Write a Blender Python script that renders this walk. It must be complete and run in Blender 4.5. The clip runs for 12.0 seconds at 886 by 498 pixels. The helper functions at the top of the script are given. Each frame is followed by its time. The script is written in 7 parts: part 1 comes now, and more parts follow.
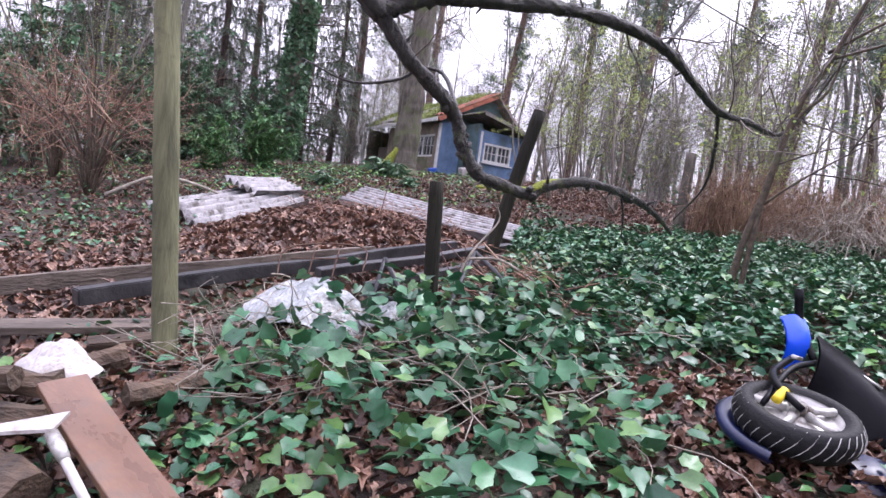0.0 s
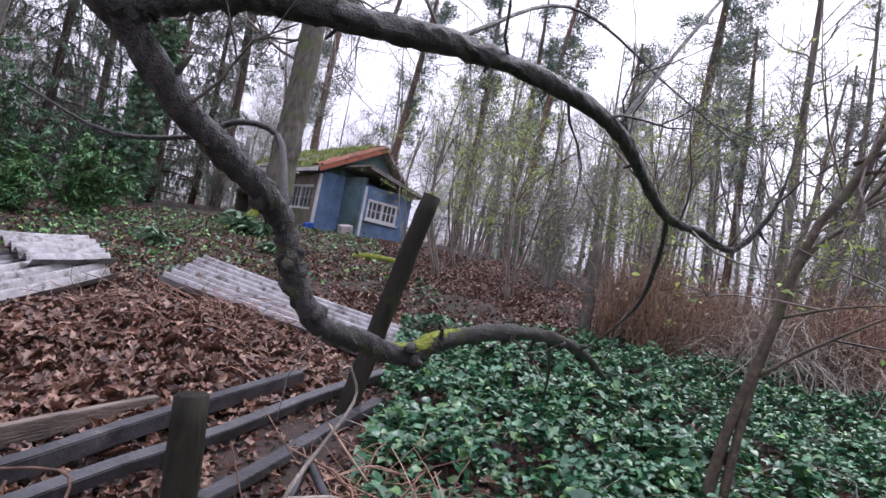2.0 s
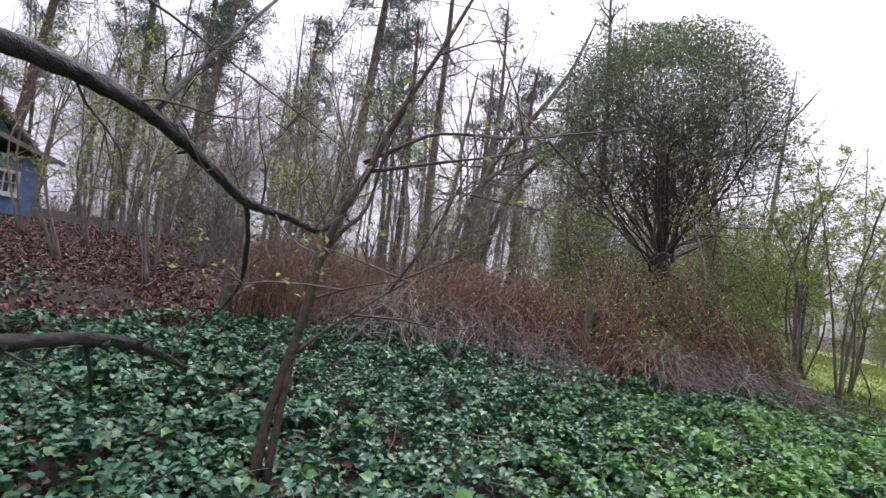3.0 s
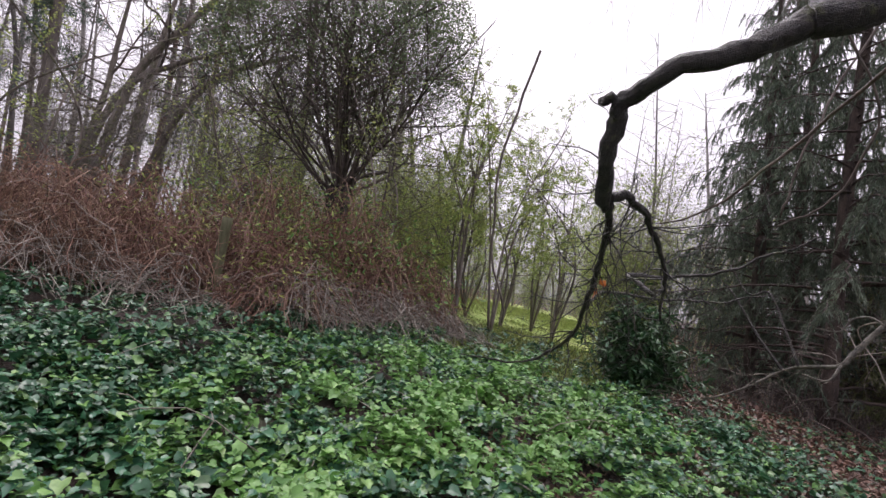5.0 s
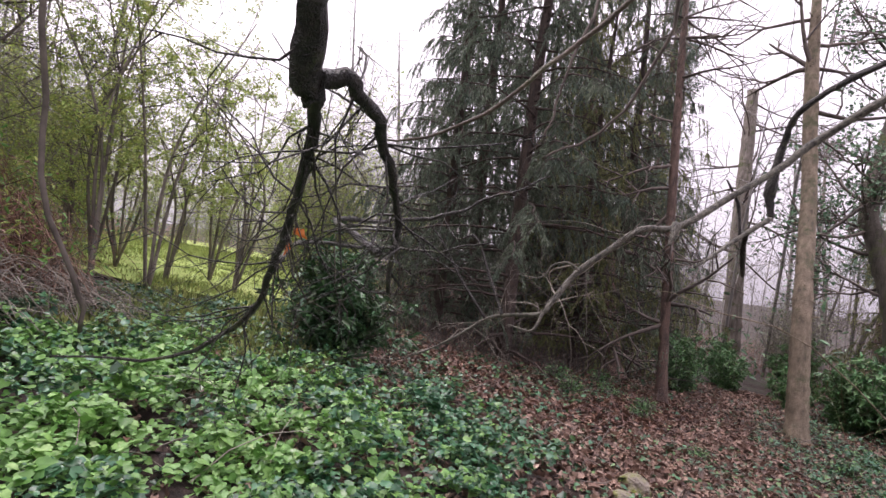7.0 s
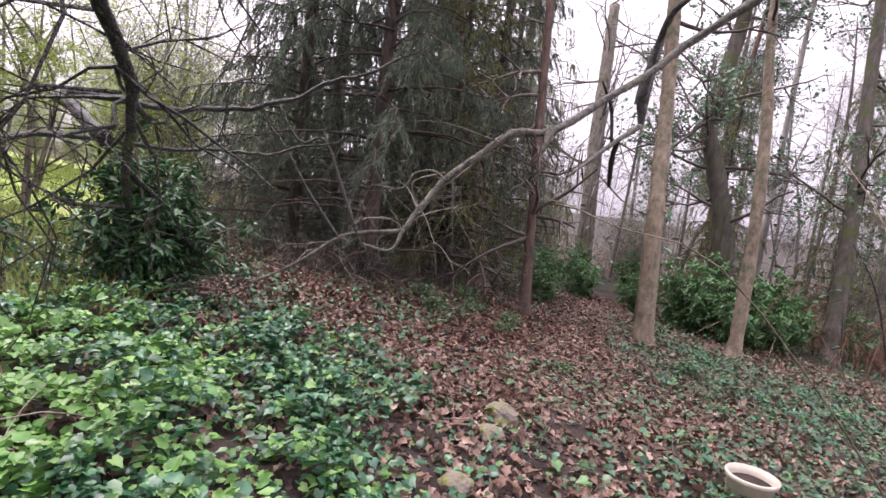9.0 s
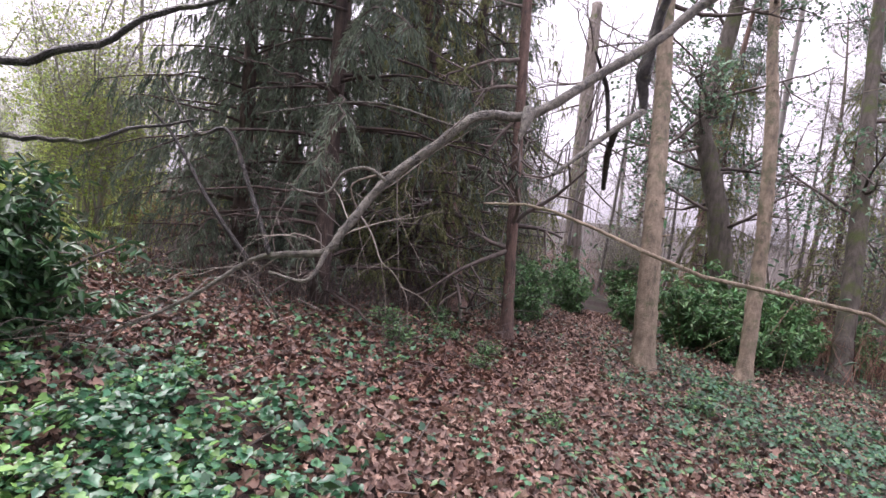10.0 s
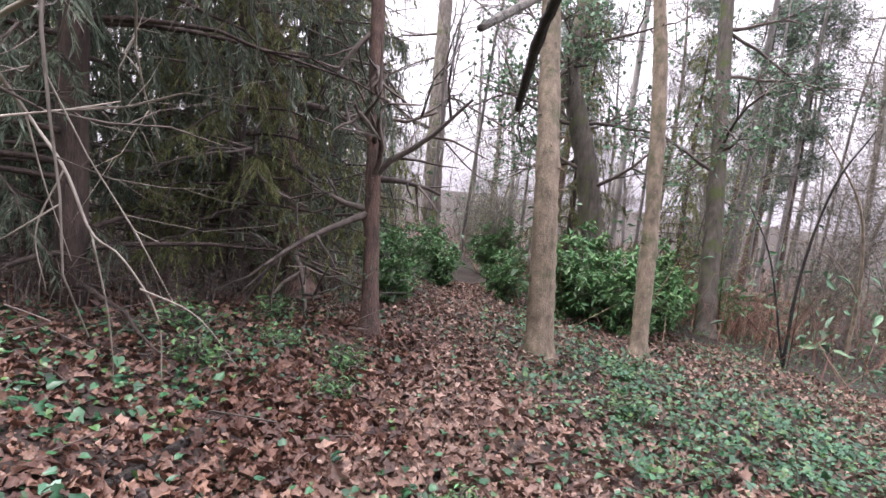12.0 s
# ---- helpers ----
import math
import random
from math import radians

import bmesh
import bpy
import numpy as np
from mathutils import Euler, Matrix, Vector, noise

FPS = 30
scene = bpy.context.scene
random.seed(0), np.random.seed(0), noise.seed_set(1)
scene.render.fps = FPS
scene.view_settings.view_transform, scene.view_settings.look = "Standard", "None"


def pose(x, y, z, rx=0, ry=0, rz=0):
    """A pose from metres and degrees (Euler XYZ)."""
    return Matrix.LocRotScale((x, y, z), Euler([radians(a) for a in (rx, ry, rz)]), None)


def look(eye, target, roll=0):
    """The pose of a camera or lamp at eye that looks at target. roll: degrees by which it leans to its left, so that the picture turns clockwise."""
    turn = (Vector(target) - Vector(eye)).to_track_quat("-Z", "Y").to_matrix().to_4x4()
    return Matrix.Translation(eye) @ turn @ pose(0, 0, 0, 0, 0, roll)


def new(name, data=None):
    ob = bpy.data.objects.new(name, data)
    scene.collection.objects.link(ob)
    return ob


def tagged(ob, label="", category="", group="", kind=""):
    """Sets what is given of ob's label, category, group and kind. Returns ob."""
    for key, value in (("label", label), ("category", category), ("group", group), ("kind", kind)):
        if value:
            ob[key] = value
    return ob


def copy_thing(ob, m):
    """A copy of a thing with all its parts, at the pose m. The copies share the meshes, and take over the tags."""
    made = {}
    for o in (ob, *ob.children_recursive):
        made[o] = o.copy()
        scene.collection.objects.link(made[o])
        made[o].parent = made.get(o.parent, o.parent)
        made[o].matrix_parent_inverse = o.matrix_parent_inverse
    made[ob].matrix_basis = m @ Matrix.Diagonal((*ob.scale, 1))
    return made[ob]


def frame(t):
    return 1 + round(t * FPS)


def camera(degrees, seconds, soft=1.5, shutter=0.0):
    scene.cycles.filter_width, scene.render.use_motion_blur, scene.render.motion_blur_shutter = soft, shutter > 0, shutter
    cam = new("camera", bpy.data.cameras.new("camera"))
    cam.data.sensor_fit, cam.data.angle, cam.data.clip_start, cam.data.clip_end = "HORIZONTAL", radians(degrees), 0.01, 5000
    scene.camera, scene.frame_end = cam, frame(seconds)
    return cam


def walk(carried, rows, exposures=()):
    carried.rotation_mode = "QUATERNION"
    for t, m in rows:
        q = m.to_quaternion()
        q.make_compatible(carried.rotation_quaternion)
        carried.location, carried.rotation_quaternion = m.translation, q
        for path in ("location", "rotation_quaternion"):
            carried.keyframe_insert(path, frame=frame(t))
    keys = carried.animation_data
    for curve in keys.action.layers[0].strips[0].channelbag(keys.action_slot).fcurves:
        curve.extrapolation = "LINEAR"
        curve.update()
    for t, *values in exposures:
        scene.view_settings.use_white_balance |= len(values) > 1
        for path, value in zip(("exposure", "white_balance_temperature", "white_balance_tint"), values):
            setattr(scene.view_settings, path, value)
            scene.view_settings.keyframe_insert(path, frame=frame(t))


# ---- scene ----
cam = camera(78.0, 12.0)
PATH = [
    (0, (-0.013, 0.038, 1.474), (-0.006, 2.031, 1.313), 8.1),
    (0.5, (0.068, 0.611, 1.565), (0.109, 2.606, 1.432), 10.0),
    (1, (0.162, 1.149, 1.67), (0.194, 3.149, 1.675), 10.5),
    (1.5, (0.226, 1.581, 1.762), (0.348, 3.574, 1.885), 10.8),
    (2, (0.192, 1.957, 2.076), (0.579, 3.918, 2.15), 11.0),
    (2.5, (0.3, 1.889, 2.393), (1.16, 3.692, 2.484), 7.7),
    (3, (0.934, 1.537, 2.347), (2.259, 3.029, 2.478), 7.6),
    (3.5, (1.317, 1.822, 2.234), (3.035, 2.829, 2.418), 6.7),
    (3.7, (1.627, 1.844, 2.249), (3.401, 2.752, 2.424), 7.9),
    (5.3, (3.124, 1.749, 2.062), (5.039, 2.316, 2.172), 8.5),
    (5.5, (3.304, 1.778, 2.059), (5.238, 2.279, 2.17), 8.8),
    (6, (3.713, 1.893, 2.024), (5.678, 2.232, 2.172), 8.2),
    (6.5, (4.192, 1.817, 2.114), (6.187, 1.836, 2.248), 7.5),
    (7, (4.408, 1.845, 2.21), (6.354, 1.388, 2.25), 7.7),
    (7.5, (4.432, 1.957, 2.244), (6.228, 1.078, 2.211), 8.4),
    (7.7, (4.399, 1.996, 2.257), (6.146, 1.022, 2.223), 8.5),
    (9.3, (5.471, 1.17, 2.175), (7.234, 0.251, 1.958), 7.6),
    (9.5, (5.726, 0.965, 2.191), (7.501, 0.065, 1.997), 7.1),
    (10, (6.059, 0.673, 2.195), (7.801, -0.295, 2.027), 6.7),
    (10.5, (6.508, 0.404, 2.131), (8.194, -0.66, 1.975), 6.3),
    (11, (6.913, 0.151, 2.066), (8.546, -0.995, 1.932), 5.4),
    (11.5, (7.301, -0.144, 2.068), (8.851, -1.399, 1.914), 5.5),
    (12, (7.738, -0.457, 1.981), (9.151, -1.854, 1.759), 6.3),
]
walk(cam, [(t, look(eye, target, roll)) for t, eye, target, roll in PATH], [(0.0, 1.45, 6000, 21), (1.5, 1.15, 5950, 18), (2.5, 0.9, 5950, 17), (3.0, 0.75, 6100, 17), (3.5, 0.1, 6250, 18), (5.5, 0.76, 6500, 19), (6.0, 0.9, 6500, 20), (6.5, 0.98, 6600, 21), (7.5, 1.0, 6650, 22), (9.5, 1.4, 6500, 23), (10.5, 1.44, 6400, 21), (12.0, 1.7, 6450, 17)])

# ---- world and light ----
world = bpy.data.worlds.new("overcast_sky")
scene.world = world
world.use_nodes = True
wn, wl = world.node_tree.nodes, world.node_tree.links
wn.clear()
sky = wn.new("ShaderNodeTexSky")
sky.sky_type = "NISHITA"
sky.sun_disc = False
sky.sun_elevation, sky.sun_rotation = radians(48), radians(60)
sky.air_density, sky.dust_density, sky.ozone_density = 1.0, 4.0, 1.0
grey = wn.new("ShaderNodeHueSaturation")
grey.inputs["Saturation"].default_value = 0.16
cloud = wn.new("ShaderNodeMixRGB")
cloud.inputs[0].default_value = 0.6
cloud.inputs[2].default_value = (8.5, 8.1, 9.2, 1)
# an overcast dome is brighter overhead than at the horizon
where = wn.new("ShaderNodeTexCoord")
split = wn.new("ShaderNodeSeparateXYZ")
height = wn.new("ShaderNodeMapRange")
height.inputs["From Min"].default_value, height.inputs["From Max"].default_value = 0.02, 0.9
height.inputs["To Min"].default_value, height.inputs["To Max"].default_value = 0.56, 1.45
dome = wn.new("ShaderNodeMixRGB")
dome.blend_type = "MULTIPLY"
dome.inputs[0].default_value = 1.0
bg = wn.new("ShaderNodeBackground")
bg.inputs["Strength"].default_value = 0.12
wl.new(where.outputs["Generated"], split.inputs[0])
wl.new(split.outputs["Z"], height.inputs["Value"])
wl.new(height.outputs[0], dome.inputs[2])
wout = wn.new("ShaderNodeOutputWorld")
wl.new(sky.outputs[0], grey.inputs["Color"])
wl.new(grey.outputs[0], cloud.inputs[1])
wl.new(cloud.outputs[0], dome.inputs[1])
wl.new(dome.outputs[0], bg.inputs["Color"])
wl.new(bg.outputs[0], wout.inputs[0])

sun_data = bpy.data.lights.new("sun", "SUN")
sun_data.energy, sun_data.angle, sun_data.color = 0.8, radians(25), (1.0, 0.97, 0.93)
sun = new("sun", sun_data)
sun.matrix_world = look((0, 0, 30), (-12, -7, 0))


# ---- materials ----
def mat(name, low, high, scale=8.0, rough=0.8, bump=0.3, island=0.0, patch=None, patch_scale=1.5, patch_at=0.55,
        metal=0.0, stretch=(1, 1, 1), thin=0.0, spec=0.5, hue=0.0, fine=6.0, objrand=0.0, tones=None):
    """Two-scale noise colour, optional patches (moss, dirt) of a second colour, relief, and leaf-to-leaf variation."""
    m = bpy.data.materials.new(name)
    m.use_nodes = True
    n, l = m.node_tree.nodes, m.node_tree.links
    n.clear()
    out = n.new("ShaderNodeOutputMaterial")
    b = n.new("ShaderNodeBsdfPrincipled")
    geo_n = n.new("ShaderNodeTexCoord")
    mp = n.new("ShaderNodeMapping")
    mp.inputs["Scale"].default_value = stretch
    l.new(geo_n.outputs["Object"], mp.inputs[0])
    t1 = n.new("ShaderNodeTexNoise")
    t1.inputs["Scale"].default_value, t1.inputs["Detail"].default_value = scale, 5
    t1.inputs["Roughness"].default_value = 0.65
    l.new(mp.outputs[0], t1.inputs["Vector"])
    ramp = n.new("ShaderNodeValToRGB")
    ramp.color_ramp.elements[0].position, ramp.color_ramp.elements[1].position = 0.32, 0.68
    ramp.color_ramp.elements[0].color, ramp.color_ramp.elements[1].color = (*low, 1), (*high, 1)
    l.new(t1.outputs["Fac"], ramp.inputs[0])
    col = ramp.outputs[0]
    if tones:
        # each leaf takes its own tone; low and high then only shade it
        pick = n.new("ShaderNodeNewGeometry")
        tone = n.new("ShaderNodeValToRGB")
        for k in range(len(tones) - 2):
            tone.color_ramp.elements.new(0.5)
        for k, c in enumerate(tones):
            tone.color_ramp.elements[k].position = k / (len(tones) - 1)
            tone.color_ramp.elements[k].color = (*c, 1)
        l.new(pick.outputs["Random Per Island"], tone.inputs[0])
        mul = n.new("ShaderNodeMixRGB")
        mul.blend_type = "MULTIPLY"
        mul.inputs[0].default_value = 1.0
        l.new(tone.outputs[0], mul.inputs[1])
        l.new(col, mul.inputs[2])
        col = mul.outputs[0]
    if island or objrand:
        if island:
            g = n.new("ShaderNodeNewGeometry")
            src, amount = g.outputs["Random Per Island"], island
        else:
            g = n.new("ShaderNodeObjectInfo")
            src, amount = g.outputs["Random"], objrand
        hs = n.new("ShaderNodeHueSaturation")
        mr = n.new("ShaderNodeMapRange")
        mr.inputs["To Min"].default_value, mr.inputs["To Max"].default_value = 1 - amount, 1 + amount
        l.new(src, mr.inputs["Value"])
        l.new(mr.outputs[0], hs.inputs["Value"])
        if hue:
            wnz = n.new("ShaderNodeTexWhiteNoise")
            wnz.noise_dimensions = "1D"
            l.new(src, wnz.inputs["W"])
            mh = n.new("ShaderNodeMapRange")
            mh.inputs["To Min"].default_value, mh.inputs["To Max"].default_value = 0.5 - hue, 0.5 + hue
            l.new(wnz.outputs["Value"], mh.inputs["Value"])
            l.new(mh.outputs[0], hs.inputs["Hue"])
        l.new(col, hs.inputs["Color"])
        col = hs.outputs[0]
    if patch:
        t2 = n.new("ShaderNodeTexNoise")
        t2.inputs["Scale"].default_value, t2.inputs["Detail"].default_value = patch_scale, 6
        t2.inputs["Roughness"].default_value = 0.7
        l.new(geo_n.outputs["Object"], t2.inputs["Vector"])
        r2 = n.new("ShaderNodeValToRGB")
        r2.color_ramp.elements[0].position, r2.color_ramp.elements[1].position = patch_at - 0.06, patch_at + 0.08
        l.new(t2.outputs["Fac"], r2.inputs[0])
        mx = n.new("ShaderNodeMixRGB")
        mx.inputs[2].default_value = (*patch, 1)
        l.new(r2.outputs[0], mx.inputs[0])
        l.new(col, mx.inputs[1])
        col = mx.outputs[0]
    l.new(col, b.inputs["Base Color"])
    b.inputs["Metallic"].default_value = metal
    b.inputs["Specular IOR Level"].default_value = spec
    rr = n.new("ShaderNodeMapRange")
    rr.inputs["To Min"].default_value, rr.inputs["To Max"].default_value = max(rough - 0.1, 0.05), min(rough + 0.12, 1)
    l.new(t1.outputs["Fac"], rr.inputs["Value"])
    l.new(rr.outputs[0], b.inputs["Roughness"])
    if bump:
        t3 = n.new("ShaderNodeTexNoise")
        t3.inputs["Scale"].default_value, t3.inputs["Detail"].default_value = scale * fine, 3
        l.new(mp.outputs[0], t3.inputs["Vector"])
        ad = n.new("ShaderNodeMath")
        l.new(t1.outputs["Fac"], ad.inputs[0])
        l.new(t3.outputs["Fac"], ad.inputs[1])
        bp = n.new("ShaderNodeBump")
        bp.inputs["Strength"].default_value, bp.inputs["Distance"].default_value = bump, 0.02
        l.new(ad.outputs[0], bp.inputs["Height"])
        l.new(bp.outputs[0], b.inputs["Normal"])
    surface = b.outputs[0]
    if thin:
        tr = n.new("ShaderNodeBsdfTranslucent")
        l.new(col, tr.inputs["Color"])
        ms = n.new("ShaderNodeMixShader")
        ms.inputs[0].default_value = thin
        l.new(surface, ms.inputs[1])
        l.new(tr.outputs[0], ms.inputs[2])
        surface = ms.outputs[0]
    l.new(surface, out.inputs["Surface"])
    return m


M = {}
M["earth"] = mat("leaf_earth", (0.009, 0.006, 0.005), (0.05, 0.03, 0.022), 14, 0.9, 0.6, patch=(0.03, 0.04, 0.016), patch_scale=0.7, patch_at=0.58)
M["litter"] = mat("fallen_leaf", (0.55, 0.55, 0.55), (1.25, 1.22, 1.2), 9, 0.5, 0.35, thin=0.08, tones=[(0.05, 0.032, 0.026), (0.15, 0.085, 0.062), (0.1, 0.06, 0.046), (0.27, 0.165, 0.12), (0.4, 0.275, 0.21), (0.2, 0.12, 0.09), (0.5, 0.37, 0.29), (0.13, 0.075, 0.055), (0.34, 0.2, 0.14)])
# wet leaves of the yard; also the shade under the spruces, as colour
M["litter_wet_shaded"] = mat("wet_or_shaded_leaf", (0.55, 0.55, 0.55), (1.25, 1.2, 1.15), 9, 0.36, 0.5, thin=0.05, tones=[(0.035, 0.02, 0.016), (0.125, 0.06, 0.042), (0.065, 0.035, 0.027), (0.21, 0.105, 0.07), (0.1, 0.052, 0.038), (0.3, 0.18, 0.125), (0.15, 0.075, 0.052), (0.4, 0.26, 0.19)])
M["ivy"] = mat("ivy_leaf", (0.7, 0.75, 0.7), (1.2, 1.2, 1.15), 25, 0.3, 0.06, thin=0.06, spec=0.5, tones=[(0.014, 0.05, 0.022), (0.035, 0.12, 0.055), (0.02, 0.075, 0.04), (0.07, 0.2, 0.09), (0.04, 0.13, 0.075), (0.12, 0.23, 0.07), (0.024, 0.07, 0.028), (0.065, 0.19, 0.11)])
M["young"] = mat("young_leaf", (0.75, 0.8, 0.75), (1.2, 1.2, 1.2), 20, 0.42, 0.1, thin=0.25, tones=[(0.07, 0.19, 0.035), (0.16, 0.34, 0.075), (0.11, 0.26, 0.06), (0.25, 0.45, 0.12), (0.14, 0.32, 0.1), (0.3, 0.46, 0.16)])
M["bush_leaf"] = mat("evergreen_leaf", (0.055, 0.13, 0.07), (0.17, 0.29, 0.16), 12, 0.4, 0.1, island=0.55, hue=0.03, thin=0.2)
M["rhodo"] = mat("rhododendron_leaf", (0.05, 0.13, 0.045), (0.15, 0.29, 0.11), 12, 0.3, 0.1, island=0.5, hue=0.03, thin=0.15)
M["dome"] = mat("dome_leaf", (0.09, 0.14, 0.06), (0.24, 0.31, 0.15), 1.2, 0.6, 0.0, island=0.5, hue=0.03, thin=0.3)
M["bud"] = mat("spring_bud", (0.22, 0.3, 0.07), (0.46, 0.54, 0.17), 20, 0.6, 0.0, island=0.4, hue=0.03, thin=0.35)
M["needle"] = mat("conifer_needle", (0.06, 0.095, 0.068), (0.18, 0.22, 0.15), 1.2, 0.6, 0.0, island=0.5, hue=0.03, thin=0.4)
M["needle_olive"] = mat("olive_needle", (0.09, 0.11, 0.04), (0.25, 0.27, 0.11), 1.2, 0.6, 0.0, island=0.45, hue=0.03, thin=0.35)
M["grass"] = mat("meadow_grass", (0.14, 0.19, 0.045), (0.33, 0.38, 0.13), 1.5, 0.7, 0.0, island=0.4, hue=0.03, thin=0.25)
M["turf"] = mat("spring_turf", (0.22, 0.32, 0.08), (0.4, 0.5, 0.17), 3, 0.85, 0.3, patch=(0.36, 0.42, 0.15), patch_scale=0.6, patch_at=0.55, spec=0.05)
# darker copy of the spruce bark: shade inside the conifers put into its colour
M["shade_bark"] = mat("shaded_conifer_bark", (0.028, 0.021, 0.018), (0.11, 0.08, 0.066), 12, 0.9, 0.9, stretch=(1, 1, 0.35), objrand=0.25)
M["bark"] = mat("grey_bark", (0.085, 0.072, 0.06), (0.27, 0.235, 0.2), 9, 0.88, 0.9, stretch=(1, 1, 0.22), patch=(0.08, 0.1, 0.03), patch_scale=2.2, patch_at=0.6, objrand=0.3)
M["bark_dark"] = mat("dark_wet_bark", (0.006, 0.005, 0.005), (0.055, 0.047, 0.041), 26, 0.38, 1.0, patch=(0.085, 0.1, 0.03), patch_scale=6.5, patch_at=0.62, spec=0.45)
M["branch_bark"] = mat("brown_branch_bark", (0.03, 0.022, 0.016), (0.13, 0.095, 0.065), 22, 0.55, 0.6, patch=(0.1, 0.1, 0.05), patch_scale=4, patch_at=0.62)
M["straw"] = mat("dead_stalk", (0.6, 0.6, 0.6), (1.2, 1.2, 1.2), 5, 0.75, 0.0, tones=[(0.09, 0.05, 0.033), (0.22, 0.13, 0.08), (0.38, 0.26, 0.165), (0.15, 0.08, 0.055), (0.3, 0.2, 0.12)])
M["tread"] = mat("dusty_groove", (0.22, 0.21, 0.2), (0.45, 0.44, 0.43), 12, 0.7, 0.0)
M["olive"] = mat("olive_shoot", (0.13, 0.15, 0.07), (0.32, 0.34, 0.17), 6, 0.7, 0.0, island=0.45, hue=0.04, thin=0.3)
M["bark_light"] = mat("pale_brown_bark", (0.11, 0.088, 0.062), (0.33, 0.265, 0.19), 10, 0.85, 0.8, stretch=(1, 1, 0.5), patch=(0.1, 0.105, 0.055), patch_scale=3.5, patch_at=0.57)
M["bark_old"] = mat("mossy_old_bark", (0.04, 0.035, 0.027), (0.14, 0.122, 0.1), 9, 0.9, 1.0, stretch=(1, 1, 0.25), patch=(0.075, 0.095, 0.03), patch_scale=1.8, patch_at=0.56)
M["laurel"] = mat("laurel_leaf", (0.018, 0.06, 0.025), (0.07, 0.16, 0.055), 12, 0.35, 0.1, island=0.5, hue=0.03, thin=0.1)
M["bark_red"] = mat("spruce_bark", (0.05, 0.035, 0.03), (0.2, 0.13, 0.1), 12, 0.9, 0.9, stretch=(1, 1, 0.35), objrand=0.25)
M["twig"] = mat("bare_twig", (0.05, 0.04, 0.034), (0.17, 0.14, 0.12), 12, 0.8, 0.0, island=0.5)
M["twig_pale"] = mat("pale_twig", (0.14, 0.12, 0.095), (0.36, 0.32, 0.27), 12, 0.75, 0.0, island=0.4)
M["cane"] = mat("bramble_cane", (0.6, 0.6, 0.6), (1.2, 1.2, 1.2), 5, 0.7, 0.0, tones=[(0.07, 0.035, 0.026), (0.2, 0.1, 0.065), (0.3, 0.17, 0.11), (0.14, 0.065, 0.05), (0.42, 0.29, 0.2), (0.24, 0.12, 0.09)])
# bark and twigs of the wood's depth, paled: distance haze put into the colour
M["far_bark"] = mat("hazed_grey_bark", (0.12, 0.11, 0.1), (0.34, 0.32, 0.3), 4, 0.9, 0.3, island=0.5, stretch=(1, 1, 0.3))
M["twig_far"] = mat("hazed_grey_twig", (0.1, 0.09, 0.075), (0.27, 0.25, 0.21), 6, 0.85, 0.0, island=0.5)
M["pine"] = mat("pine_needle", (0.06, 0.10, 0.075), (0.15, 0.2, 0.14), 1.0, 0.6, 0.0, island=0.45, hue=0.02, thin=0.2)
M["moss"] = mat("moss", (0.10, 0.14, 0.015), (0.32, 0.34, 0.05), 30, 0.95, 0.8)
M["post"] = mat("weathered_post_wood", (0.06, 0.06, 0.03), (0.21, 0.21, 0.115), 7, 0.85, 0.6, stretch=(1, 1, 0.12), patch=(0.022, 0.02, 0.017), patch_scale=1.4, patch_at=0.56)
M["post_dark"] = mat("dark_post_wood", (0.006, 0.005, 0.004), (0.03, 0.028, 0.019), 8, 0.8, 0.6, stretch=(1, 1, 0.12), patch=(0.04, 0.046, 0.015), patch_scale=3, patch_at=0.62, spec=0.2)
M["sheet"] = mat("fibre_cement", (0.2, 0.193, 0.197), (0.38, 0.365, 0.37), 7, 0.8, 0.5, patch=(0.07, 0.06, 0.052), patch_scale=4.5, patch_at=0.57)
M["beam"] = mat("dark_plastic_lumber", (0.016, 0.016, 0.018), (0.06, 0.058, 0.062), 6, 0.4, 0.3, patch=(0.14, 0.125, 0.12), patch_scale=5, patch_at=0.68)
M["plank"] = mat("grey_plank", (0.05, 0.04, 0.032), (0.17, 0.135, 0.11), 9, 0.75, 0.6, stretch=(0.3, 1, 1), patch=(0.06, 0.05, 0.035), patch_scale=3, patch_at=0.6)
M["board"] = mat("wet_brown_board", (0.095, 0.048, 0.03), (0.2, 0.11, 0.068), 5, 0.28, 0.12, stretch=(0.5, 1, 1), patch=(0.13, 0.09, 0.07), patch_scale=4, patch_at=0.58)
M["log"] = mat("split_log", (0.03, 0.02, 0.015), (0.15, 0.1, 0.065), 8, 0.8, 0.8, stretch=(0.3, 1, 1), patch=(0.06, 0.045, 0.035), patch_scale=5, patch_at=0.55)
M["white"] = mat("dirty_white_plastic", (0.4, 0.37, 0.36), (0.62, 0.59, 0.58), 5, 0.4, 0.25, patch=(0.24, 0.2, 0.17), patch_scale=4, patch_at=0.6)
M["film"] = mat("crumpled_plastic_film", (0.2, 0.22, 0.225), (0.48, 0.5, 0.51), 6, 0.18, 0.6, patch=(0.16, 0.15, 0.13), patch_scale=3.5, patch_at=0.56)
M["blue_wall"] = mat("faded_blue_paint", (0.10, 0.17, 0.30), (0.19, 0.29, 0.46), 2.5, 0.75, 0.2, patch=(0.10, 0.15, 0.2), patch_scale=0.9, patch_at=0.56)
# wall paint with the shade of the annex side and gable in its colour
M["teal_wall"] = mat("weathered_shaded_teal", (0.07, 0.12, 0.13), (0.13, 0.2, 0.22), 2.5, 0.8, 0.2, patch=(0.07, 0.085, 0.06), patch_scale=1.1, patch_at=0.55)
